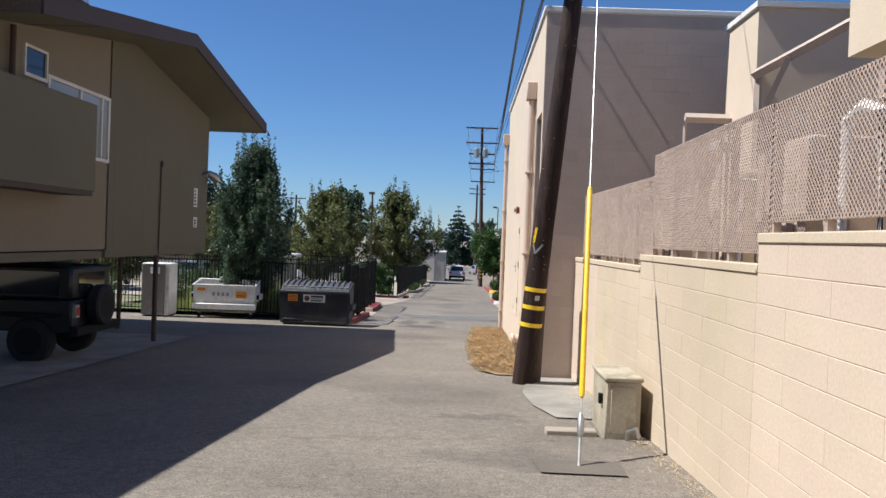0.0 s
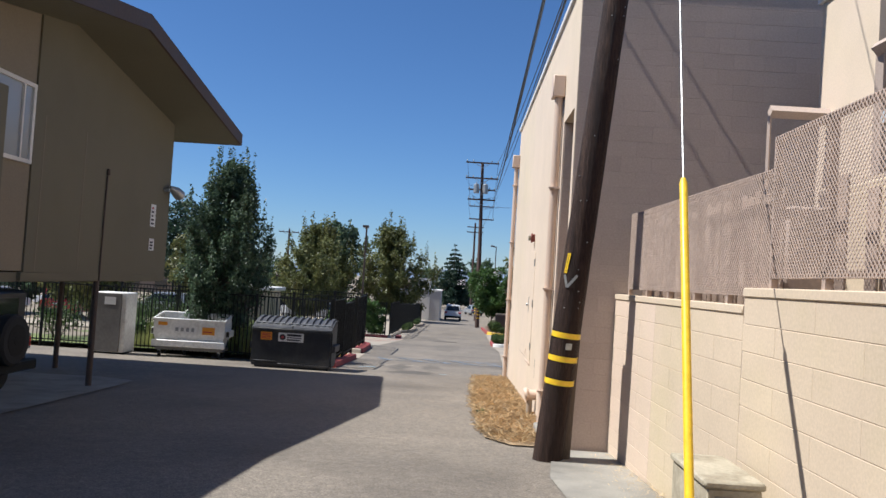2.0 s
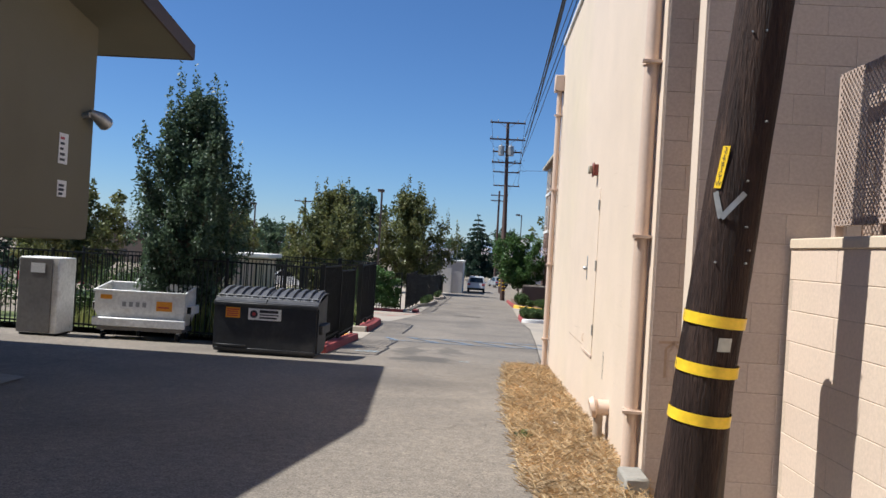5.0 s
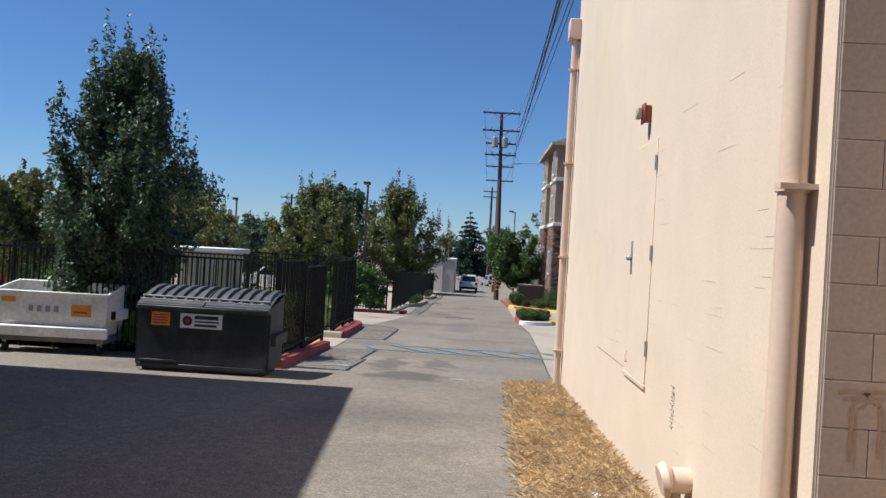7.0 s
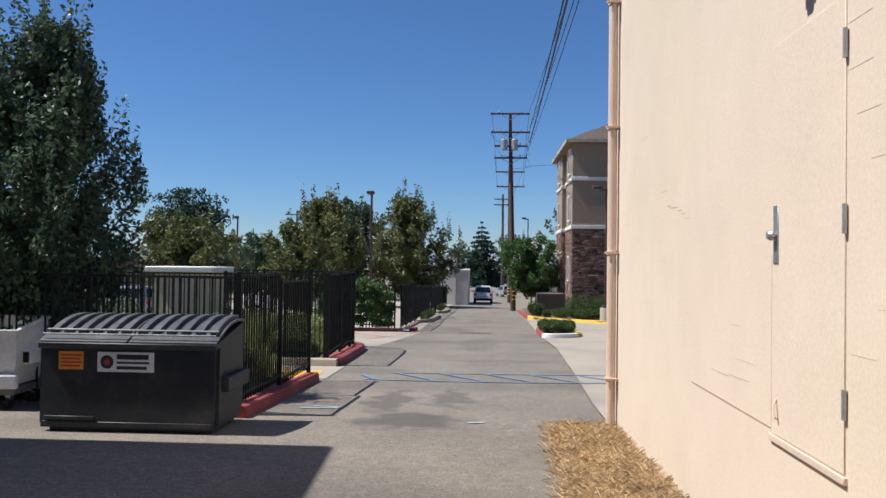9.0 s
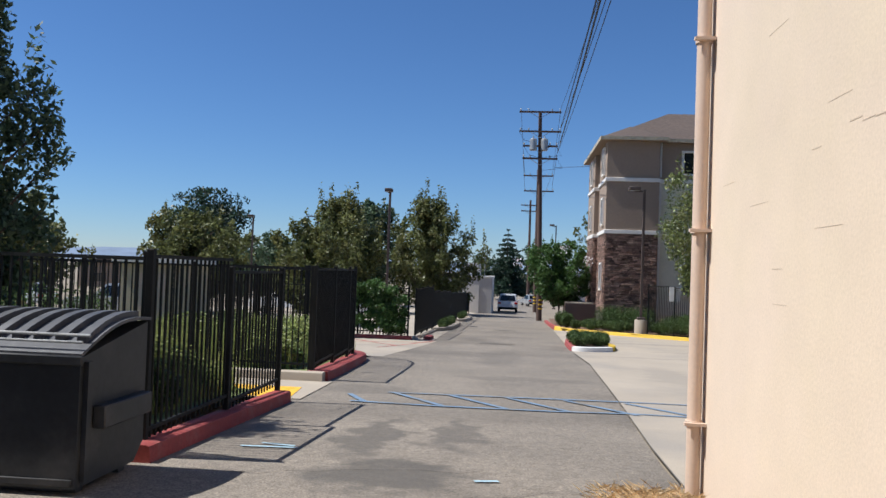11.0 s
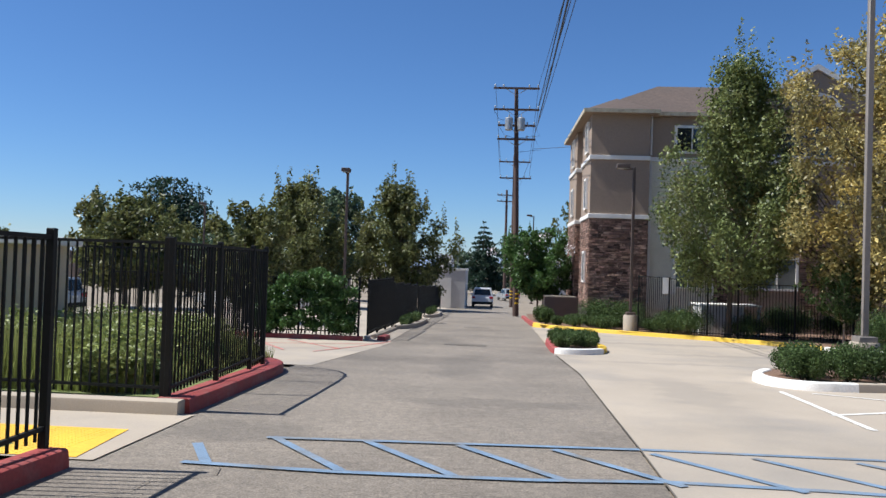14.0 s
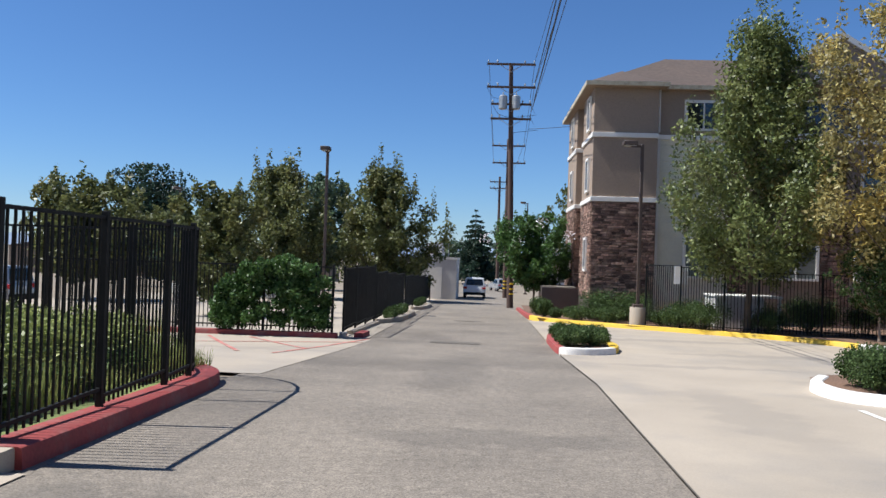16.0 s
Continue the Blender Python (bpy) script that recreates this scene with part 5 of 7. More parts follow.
def picket_fence(points, tops, base, label, gap=0.112, bend=()):
    """Steel fence; each stretch between two points is one panel with a level top. bend: corners of a curve without posts."""
    t = thing("metal_fence", Matrix.Identity(4), label, "fence")
    for i, ((x0, y0), (x1, y1)) in enumerate(zip(points, points[1:])):
        top = tops[i]
        L = math.hypot(x1 - x0, y1 - y0)
        ang = math.atan2(y1 - y0, x1 - x0)
        zb = max(gz(x0, y0), gz(x1, y1)) + base
        z0 = gz(x0, y0) + base
        if i in bend:
            share("picket", PICKET, t, Matrix.Translation((x0, y0, zb + 0.03)) @ Matrix.Rotation(ang, 4, "Z") @ Matrix.Diagonal((1, 1, top - zb - 0.04, 1)))
        else:
            share("post", POST, t, Matrix.Translation((x0, y0, z0 - 0.2)) @ Matrix.Diagonal((1, 1, top + 0.05 - z0 + 0.2, 1)))
        for z in (zb + 0.1, top - 0.035):
            bm = B(0, L, -0.018, 0.018, 0, 0.035)
            r = part("rail", bm, M["iron"], t)
            r.matrix_basis = Matrix.Translation((x0, y0, z)) @ Matrix.Rotation(ang, 4, "Z")
        n = int(L / gap)
        for k in range(1, n):
            f = k / n
            share("picket", PICKET, t, Matrix.Translation((x0 + (x1 - x0) * f, y0 + (y1 - y0) * f, zb + 0.03)) @ Matrix.Rotation(ang, 4, "Z") @ Matrix.Diagonal((1, 1, top - zb - 0.04, 1)))
    x1, y1 = points[-1]
    share("post", POST, t, Matrix.Translation((x1, y1, gz(x1, y1) + base - 0.2)) @ Matrix.Diagonal((1, 1, tops[-1] + 0.25 - gz(x1, y1) - base, 1)))
    return t


picket_fence([(-3.5, 24.46), (-3.5, 26.5), (-3.5, 28.5)], [0.64, 0.50], 0.1, "black steel picket fence on a red kerb beside the alley")
picket_fence([(-13.9, 25.5), (-11.9, 25.4), (-9.8, 25.3), (-7.7, 25.2), (-5.7, 24.9), (-3.55, 24.5)], [0.62] * 5, 0.06, "black steel picket fence behind the bins")
picket_fence([(-12.4, 31.75), (-10.3, 31.75), (-8.2, 31.75), (-6.1, 31.7), (-3.84, 31.57)], [0.54] * 4, 0.14, "black steel picket fence along the footpath")
picket_fence([(-3.78, 31.55), (-3.85, 33.4), (-3.93, 35.2), (-4.0, 36.2), (-4.1, 36.65), (-4.3, 37.1), (-4.63, 37.48), (-5.05, 37.74), (-5.55, 37.86)], [0.54] * 8, 0.14, "black steel picket fence curving round the lawn corner", bend=(4, 5, 6, 7))
picket_fence([(-5.62, 37.87), (-7.0, 37.95), (-8.8, 38.0), (-10.8, 38.0), (-12.8, 38.0)], [0.54] * 4, 0.14, "black steel picket fence along the driveway")
picket_fence([(-12.0, 47.0), (-10.0, 47.0), (-8.0, 47.0), (-6.0, 47.0), (-4.12, 47.0)], [-0.12] * 4, 0.14, "black steel picket fence behind a red kerb")

kerb("kerb_red_south", [(-3.32, 24.2), (-3.32, 28.55)], 0.24, 0.14, M["red_kerb"], "worn red painted kerb under the fence")
kerb("kerb_path", [(-9.0, 31.22), (-3.52, 31.22)], 0.22, 0.15, M["concrete"], "plain concrete kerb along the footpath")
kerb("kerb_red_north", [(-3.47, 31.44), (-3.52, 32.8), (-3.62, 34.8), (-3.69, 36.2), (-3.8, 36.95), (-4.12, 37.6), (-4.6, 38.05), (-5.2, 38.25), (-6.4, 38.3)], 0.40, 0.16, M["red_kerb"], "worn red painted kerb curving round the lawn")
kerb("kerb_red_drive", [(-12, 46.75), (-3.95, 46.78)], 0.2, 0.13, M["red_kerb"], "red painted kerb across the driveway end")
kerb("kerb_red_stub", [(-3.3, 47.2), (-3.28, 48.3)], 0.25, 0.13, M["red_kerb"], "short red painted kerb by the gate")
kerb("kerb_gate", [(-3.75, 48.4), (-3.7, 53.8)], 0.2, 0.1, M["concrete"], "low concrete kerb under the screen fence")
kerb("kerb_planter", [(-3.75, 53.9), (-3.35, 54.6), (-3.1, 57), (-3.1, 62.5), (-3.5, 63.5)], 0.2, 0.16, M["concrete"], "concrete kerb round a low planter")
kerb("kerb_planter_far", [(-3.6, 66.5), (-3.05, 67.5), (-3.0, 73), (-3.5, 74)], 0.2, 0.16, M["concrete"], "concrete kerb round a far planter")
sheet("pavement_tactile", [(28.85, -5.2, -3.42), (30.2, -5.2, -3.6)], 0.008, M["tactile"], "yellow warning paving on the footpath", category="paving")
# raised domes of the warning paving
_bm = bmesh.new()
for _i in range(19):
    for _j in range(22):
        _x, _y = -4.85 + _i * 0.064, 28.9 + _j * 0.058
        tube(_bm, [(_x, _y, gz(_x, _y) + 0.006), (_x, _y, gz(_x, _y) + 0.013)], [0.013, 0.008], 6)
tagged(part("pavement_domes", _bm, M["tactile"]), "small raised yellow domes", "paving", kind="structure")


def dumpster():
    t = thing("dumpster", Matrix.Translation((-4.28, 23.0, gz(-4.3, 23.5))), "black steel rubbish skip with ribbed grey plastic lids", "dumpster")
    w, d = 0.98, 1.02
    bm = bmesh.new()
    # side profile: sloped top, front towards -y
    prism(bm, [(0.0, 0.06), (0.0, 0.98), (0.10, 1.0), (d, 1.18), (d, 0.2), (d - 0.15, 0.06)], 0, -w, w)
    part("body", bm, M["dump"], t)
    part("base_rail", B(-w + 0.05, w - 0.05, 0.1, 0.2, 0.0, 0.06), M["dump"], t)
    part("base_rail", B(-w + 0.05, w - 0.05, d - 0.3, d - 0.2, 0.0, 0.06), M["dump"], t)
    part("rim", B(-w - 0.03, w + 0.03, -0.035, 0.0, 0.93, 1.0, 0.01), M["dump"], t)
    part("front_rib", B(-w + 0.02, w - 0.02, -0.02, 0.0, 0.08, 0.13, 0.005), M["dump"], t)
    part("front_rib", B(-w + 0.05, -w + 0.62, -0.028, 0.0, 0.15, 0.19, 0.005), M["dump"], t)
    for s in (-1, 1):
        part("fork_pocket", B(s * (w + 0.05) - 0.05, s * (w + 0.05) + 0.048, 0.2, 0.95, 0.45, 0.62, 0.01), M["dump"], t, "steel fork pocket")
        part("side_rib", B(s * (w + 0.02) - 0.018, s * (w + 0.02) + 0.018, 0.05, 0.11, 0.1, 0.95), M["dump"], t)
    # two domed lids with ribs
    for s in (-1, 1):
        x0, x1 = (-w - 0.02, -0.012) if s < 0 else (0.012, w + 0.02)
        bm = bmesh.new()
        prof = []
        for k in range(9):
            f = k / 8
            prof.append((-0.02 + (d + 0.04) * f, 1.015 + 0.20 * f + 0.09 * math.sin(math.pi * f)))
        poly = prof + [(p[0], p[1] - 0.025) for p in reversed(prof)]
        prism(bm, poly, 0, x0, x1)
        lid = part("lid", bm, M["lid"], t, "grey ribbed plastic lid")
        for k in range(6):
            xa = x0 + (x1 - x0) * (k + 0.5) / 6
            bm = bmesh.new()
            pr = [(p[0], p[1] + 0.045) for p in prof[1:-1]]
            prism(bm, pr + [(p[0], p[1] - 0.002) for p in reversed(prof[1:-1])], 0, xa - 0.035, xa + 0.035)
            part("rib", bm, M["lid"], lid)
    part("lid_bar", T([(-w, 0.12, 1.13), (w, 0.12, 1.13)], 0.012, 8), M["galv"], t)
    part("lid_bar", T([(-w, 0.02, 1.09), (w, 0.02, 1.09)], 0.010, 8), M["galv"], t)
    st = part("sticker", B(-0.78, -0.50, -0.006, 0.0, 0.70, 0.90), M["orange"], t, "orange warning sticker")
    for k in range(4):
        part("print", B(-0.76, -0.54 + 0.02 * (k % 2), -0.0075, -0.006, 0.73 + k * 0.04, 0.75 + k * 0.04), M["ink_red"], st)
    lb = part("name_board", B(-0.34, 0.30, -0.008, 0.0, 0.68, 0.90, 0.003), M["label_white"], t, "white company board with a dark disc and bars")
    part("disc", T([(-0.23, -0.0085, 0.79), (-0.23, -0.0095, 0.79)], 0.075, 20), M["ink"], lb)
    part("disc_centre", T([(-0.23, -0.0095, 0.79), (-0.23, -0.0105, 0.79)], 0.035, 16), M["ink_red"], lb)
    part("bar", B(-0.12, 0.24, -0.0095, -0.008, 0.82, 0.875), M["ink"], lb)
    part("bar", B(-0.12, 0.25, -0.0095, -0.008, 0.772, 0.795), M["ink"], lb)
    part("bar", B(-0.12, 0.22, -0.0095, -0.008, 0.71, 0.745), M["ink"], lb)
    return t


dumpster()


def white_bin():
    t = thing("open_bin", Matrix.Translation((-7.32, 24.3, gz(-7.3, 24.6))) @ Matrix.Rotation(radians(4), 4, "Z"), "white painted steel open-topped waste bin on castors", "waste bin")
    w, d = 0.94, 0.85
    # tapered tub with real walls
    bm = bmesh.new()
    def ring(x, y0, y1, z, back=0.0):
        return [bm.verts.new(p) for p in ((-x, y0, z), (x, y0, z), (x, y1, z + back), (-x, y1, z + back))]
    r = [ring(w - 0.1, 0.1, d - 0.05, 0.30), ring(w, 0.0, d, 0.62), ring(w, 0.0, d, 1.02, 0.13), ring(w - 0.03, 0.03, d - 0.03, 1.02, 0.13), ring(w - 0.03, 0.03, d - 0.03, 0.6), ring(w - 0.12, 0.13, d - 0.08, 0.33)]
    for a, b in zip(r, r[1:]):
        for i in range(4):
            bm.faces.new((a[i], a[(i + 1) % 4], b[(i + 1) % 4], b[i]))
    bm.faces.new(r[0])
    bm.faces.new(r[-1])
    part("tub", bm, M["white_steel"], t)
    for a in ((-w - 0.03, w + 0.03, -0.03, 0.025, 0.99, 1.04), (-w - 0.03, w + 0.03, d - 0.025, d + 0.03, 1.12, 1.17)):
        part("rim", B(*a, bevel=0.01), M["white_steel"], t, "white tubular rim")
    for q in (-w, w):
        part("rim", T([(q, 0.02, 1.015), (q, d, 1.145)], 0.032, 10), M["white_steel"], t, "white tubular rim")
    part("lower_lip", B(-w - 0.03, w + 0.03, -0.05, 0.04, 0.28, 0.46, 0.02), M["white_steel"], t)
    part("chassis", B(-w + 0.05, w - 0.05, 0.05, d - 0.05, 0.19, 0.28), M["rust_in"], t)
    for s in (-1, 1):
        part("fork_pocket", B(s * (w + 0.055) - 0.055, s * (w + 0.055) + 0.053, 0.15, 0.7, 0.58, 0.76, 0.01), M["white_steel"], t)
        # thin black plate on the solid pocket, coloured as the shade inside an opening
        part("pocket_hole", B(s * (w + 0.055) - 0.04, s * (w + 0.055) + 0.04, 0.144, 0.1495, 0.6, 0.74), M["iron"], t)
    st = part("sticker", B(0.35, 0.68, -0.008, -0.001, 0.64, 0.84), M["orange"], t, "orange warning sticker")
    part("print", B(0.38, 0.62, -0.0095, -0.008, 0.70, 0.73), M["ink_red"], st)
    b = part("name_board", B(-0.4, 0.22, -0.008, -0.001, 0.66, 0.84), M["label_white"], t, "faded white board with grey bars")
    for k in range(4):
        part("bar", B(-0.36 + k * 0.14, -0.28 + k * 0.14, -0.0095, -0.008, 0.7, 0.8), M["ink_grey"], b)
    part("sticker", B(-0.82, -0.58, -0.008, -0.001, 0.84, 0.93), M["orange"], t, "faded orange sticker")
    for x in (-w + 0.15, w - 0.15):
        for y in (0.15, d - 0.15):
            c = part("castor", B(x - 0.03, x + 0.03, y - 0.05, y + 0.05, 0.12, 0.19), M["galv"], t)
            part("wheel", T([(x - 0.025, y, 0.085), (x + 0.025, y, 0.085)], 0.085, 16), M["rubber"], c)


white_bin()


def fridge():
    t = thing("old_refrigerator", Matrix.Translation((-9.35, 24.0, gz(-9.3, 24.2))), "white metal refrigerator standing by the fence", "refrigerator")
    part("body", B(-0.42, 0.42, 0.0, 0.7, 0.04, 1.62, 0.02), M["white_steel"], t)
    part("door", B(-0.41, 0.30, -0.05, -0.004, 0.06, 1.6, 0.015), M["rust_in"], t, "grimy grey door")
    part("notice", B(-0.15, 0.15, -0.056, -0.051, 1.3, 1.5), M["label_white"], t, "white paper notice")
    part("plinth", B(-0.38, 0.38, 0.03, 0.66, 0.0, 0.04), M["iron"], t)


fridge()


def wheel(parent, x, y, z, r, w, axis="x"):
    if axis == "x":
        a, b = (x - w / 2, y, z), (x + w / 2, y, z)
        ia, ib = (x - w / 2 - 0.004, y, z), (x + w / 2 + 0.004, y, z)
    else:
        a, b = (x, y - w / 2, z), (x, y + w / 2, z)
        ia, ib = (x, y - w / 2 - 0.004, z), (x, y + w / 2 + 0.004, z)
    a, b = Vector(a), Vector(b)
    wh = part("wheel", T([ia, ib], r * 0.62, 18), M["galv"] if r < 0.36 else M["iron"], parent)
    part("tyre", T([a, a.lerp(b, 0.15), a.lerp(b, 0.85), b], [r * 0.9, r, r, r * 0.9], 22), M["rubber"], wh)
    part("hub", T([Vector(ia).lerp(Vector(ib), -0.02), Vector(ia).lerp(Vector(ib), 1.02)], r * 0.2, 12), M["iron"], wh)


def car(x, y, z, turn, paint, label, suv=True, length=4.6, width=1.84, height=1.68):
    """A parked or driving car; its tail looks to -y before turning."""
    t = thing("car", Matrix.Translation((x, y, z)) @ Matrix.Rotation(turn, 4, "Z"), label, "car")
    L, W, H = length, width / 2, height
    belt = H * 0.60
    low = [(0.02, 0.32), (0.0, 0.75), (0.06, belt), (L * 0.68, belt), (L * 0.97, belt * 0.86), (L, 0.62), (L - 0.02, 0.3)]
    bm = P(low, 0, -W, W)
    bmesh.ops.bevel(bm, geom=bm.edges[:], offset=0.05, segments=2, affect="EDGES")
    part("body", bm, M[paint], t, smooth=False)
    top0, top1 = (0.22, L * 0.50) if suv else (0.85, L * 0.48)
    bm = bmesh.new()
    v = []
    for yy, zz, ww in ((0.08 if suv else 0.35, belt, W - 0.06), (L * 0.66, belt, W - 0.06), (top1, H, W - 0.2), (top0, H, W - 0.2)):
        v.append((bm.verts.new((-ww, yy, zz)), bm.verts.new((ww, yy, zz))))
    for i in range(4):
        a, b = v[i], v[(i + 1) % 4]
        bm.faces.new((a[0], a[1], b[1], b[0]))
    bm.faces.new([q[0] for q in v])
    bm.faces.new([q[1] for q in v])
    bmesh.ops.bevel(bm, geom=bm.edges[:], offset=0.04, segments=2, affect="EDGES")
    part("cabin", bm, M[paint], t)
    # rear glass follows the slope of the cabin back
    ya, yb = (0.08, top0) if suv else (0.35, top0)
    def on(f, off):
        return ya + (yb - ya) * f - off
    bm = bmesh.new()
    pts = []
    for f in (0.12, 0.86):
        zz = belt + (H - belt) * f
        ww = (W - 0.06) + (0.14 - 0.28) * f - 0.12
        pts.append([(-ww, on(f, 0.012), zz), (ww, on(f, 0.012), zz)])
    bm.faces.new([bm.verts.new(p) for p in (pts[0][0], pts[0][1], pts[1][1], pts[1][0])])
    bmesh.ops.solidify(bm, geom=bm.faces[:], thickness=0.006)
    part("rear_window", bm, M["glass"], t, "dark tinted rear window")
    for s in (-1, 1):
        bm = bmesh.new()
        q = [(s * (W - 0.075), 0.55, belt + 0.05), (s * (W - 0.075), L * 0.60, belt + 0.05), (s * (W - 0.185), top1 - 0.05, H - 0.1), (s * (W - 0.185), top0 + 0.25, H - 0.1)]
        bm.faces.new([bm.verts.new((a + s * 0.03, b, c)) for a, b, c in q])
        bmesh.ops.solidify(bm, geom=bm.faces[:], thickness=0.008)
        part("side_window", bm, M["glass"], t, "dark side window")
        part("tail_light", B(s * (W - 0.16) - 0.15, s * (W - 0.16) + 0.15, -0.02, 0.06, belt - 0.22, belt - 0.04, 0.015), M["tail"], t, "red tail light")
        part("mirror", B(s * (W + 0.09) - 0.09, s * (W + 0.09) + 0.09, L * 0.6, L * 0.6 + 0.1, belt, belt + 0.14, 0.02), M[paint], t)
        for yy in (0.85, L - 0.9):
            wheel(t, s * (W - 0.12), yy, 0.34, 0.34, 0.22)
    part("bumper", B(-W + 0.04, W - 0.04, -0.05, 0.02, 0.3, 0.52, 0.02), M["iron"], t, "dark lower bumper")
    part("number_plate", B(-0.16, 0.16, -0.02, 0.0, 0.72, 0.82), M["label_white"], t)
    part("front_window", B(-0.5, 0.5, L * 0.655, L * 0.66, belt + 0.001, belt + 0.05), M["glass"], t)
    return t


def jeep():
    t = thing("off_road_car", Matrix.Translation((-6.8, 14.6, gz(-8, 14.6) + 0.012)), "black boxy off-road car parked under the carport", "car")
    part("body", B(-3.9, -0.05, -0.8, 0.8, 0.55, 1.12, 0.03), M["car_black"], t)
    part("hard_top", B(-2.6, -0.08, -0.76, 0.76, 1.122, 1.72, 0.05), M["car_black"], t, "dark hard top")
    part("rear_window", B(-0.079, -0.07, -0.5, 0.5, 1.25, 1.6), M["glass"], t)
    part("bumper", B(-0.049, 0.1, -0.85, 0.85, 0.5, 0.66, 0.02), M["iron"], t)
    for s in (-1, 1):
        l = part("tail_light", B(-0.049, 0.02, s * 0.7 - 0.075, s * 0.7 + 0.075, 0.82, 1.05, 0.008), M["galv"], t, "square tail light in pale surround")
        part("lens", B(0.021, 0.03, s * 0.7 - 0.05, s * 0.7 + 0.05, 0.86, 1.01), M["tail"], l)
        part("side_window", B(-2.4, -0.3, s * 0.765 - 0.004, s * 0.765 + 0.004, 1.2, 1.62), M["glass"], t)
        part("wheel_arch", B(-1.25, -0.25, s * 0.88 - 0.07, s * 0.88 + 0.07, 0.82, 0.9, 0.02), M["iron"], t)
        for x in (-0.75, -3.1):
            wheel(t, x, s * 0.78, 0.40, 0.40, 0.26, "y")
    wheel(t, 0.09, 0.05, 1.0, 0.38, 0.22)
    part("bonnet", B(-3.95, -2.6, -0.66, 0.66, 1.1, 1.16, 0.02), M["car_black"], t)


jeep()


def floor_lines():
    bm = bmesh.new()
    # crosswalk-like hatch: two rails with slanted bars
    ribbon(bm, [(-2.2, 30.15), (1.46, 30.4), (3.6, 30.4), (6.0, 30.2)], 0.10, 0.004)
    ribbon(bm, [(-2.55, 28.9), (-1.3, 28.8), (0.3, 28.84), (1.38, 29.0), (2.6, 28.95), (5.0, 28.7)], 0.10, 0.004)
    for x in (-2.15, -1.24, -0.34, 0.57, 1.5, 2.45, 3.4, 4.3):
        ribbon(bm, [(x, 30.2), (x + 0.92, 28.85)], 0.095, 0.0055)
    ribbon(bm, [(-2.72, 29.7), (-2.35, 28.9)], 0.095, 0.0055)
    tagged(part("pavement_blue_lines", bm, M["blue_paint"]), "worn blue painted hatching across the alley", "road marking", kind="structure")
    bm = bmesh.new()
    for a, b in (((-9.0, 43.6), (-3.1, 45.8)), ((-7.2, 46.2), (-5.2, 42.2)), ((-6.1, 46.2), (-4.0, 43.4)), ((-3.1, 46.9), (-4.4, 42.0)), ((-8.5, 42.2), (-7.4, 43.9))):
        ribbon(bm, [a, b], 0.10, 0.006)
    tagged(part("pavement_red_lines", bm, M["red_paint"]), "worn red painted lines on the driveway", "road marking", kind="structure")
    bm = bmesh.new()
    for pts in ([(4.62, 33.7), (7.0, 35.0), (9.0, 36.0)], [(5.0, 36.7), (4.58, 32.4)], [(5.5, 36.6), (9.0, 34.0)], [(7.4, 37.2), (9.5, 35.6)]):
        ribbon(bm, pts, 0.09, 0.003)
    tagged(part("pavement_white_lines", bm, M["white_paint"]), "worn white parking bay lines", "road marking", kind="structure")
    # expansion joints and cracks
    bm = bmesh.new()
    ribbon(bm, [(1.18, 24.3), (1.23, 26.3), (1.43, 30.4), (1.76, 38.6), (1.73, 44.6)], 0.016, 0.005)
    rr = random.Random(2)
    for x0, y0, x1, y1 in ((-1.8, 7.6, 0.9, 8.1), (-1.2, 9.2, 0.4, 9.0), (-3.0, 24.0, -0.5, 24.6), (-0.7, 23.7, 0.4, 24.1), (-0.9, 16.5, 0.1, 17.2), (-3.2, 27.0, -2.1, 28.8)):
        n = 9
        pts = [(x0 + (x1 - x0) * i / n + rr.uniform(-0.09, 0.09), y0 + (y1 - y0) * i / n + rr.uniform(-0.12, 0.12)) for i in range(n + 1)]
        ribbon(bm, pts, 0.009, 0.003, 0.3)
    tagged(part("road_cracks", bm, M["patch"]), "thin dark cracks and joints in the paving", "crack", kind="structure")
    bm = bmesh.new()
    for a, b in (((-2.85, 25.15), (-2.3, 25.2)), ((-2.7, 25.35), (-2.35, 25.28)), ((-0.55, 24.2), (-0.35, 24.25))):
        ribbon(bm, [a, b], 0.05, 0.004)
    tagged(part("pavement_blue_spray", bm, M["light_blue"]), "small pale blue survey marks on asphalt", "road marking", kind="structure")
    # utility lids
    for name, rows, lab in (("road_cover", [(46.5, -1.45, -0.15), (47.1, -1.45, -0.15)], "dark rectangular cover in the alley"), ("road_cover", [(57.5, -1.2, -0.1), (58.0, -1.2, -0.1)], "dark rectangular cover in the alley")):
        sheet(name, rows, 0.0, M["patch"], lab, cols=3, step=0.3, category="road patch")


floor_lines()


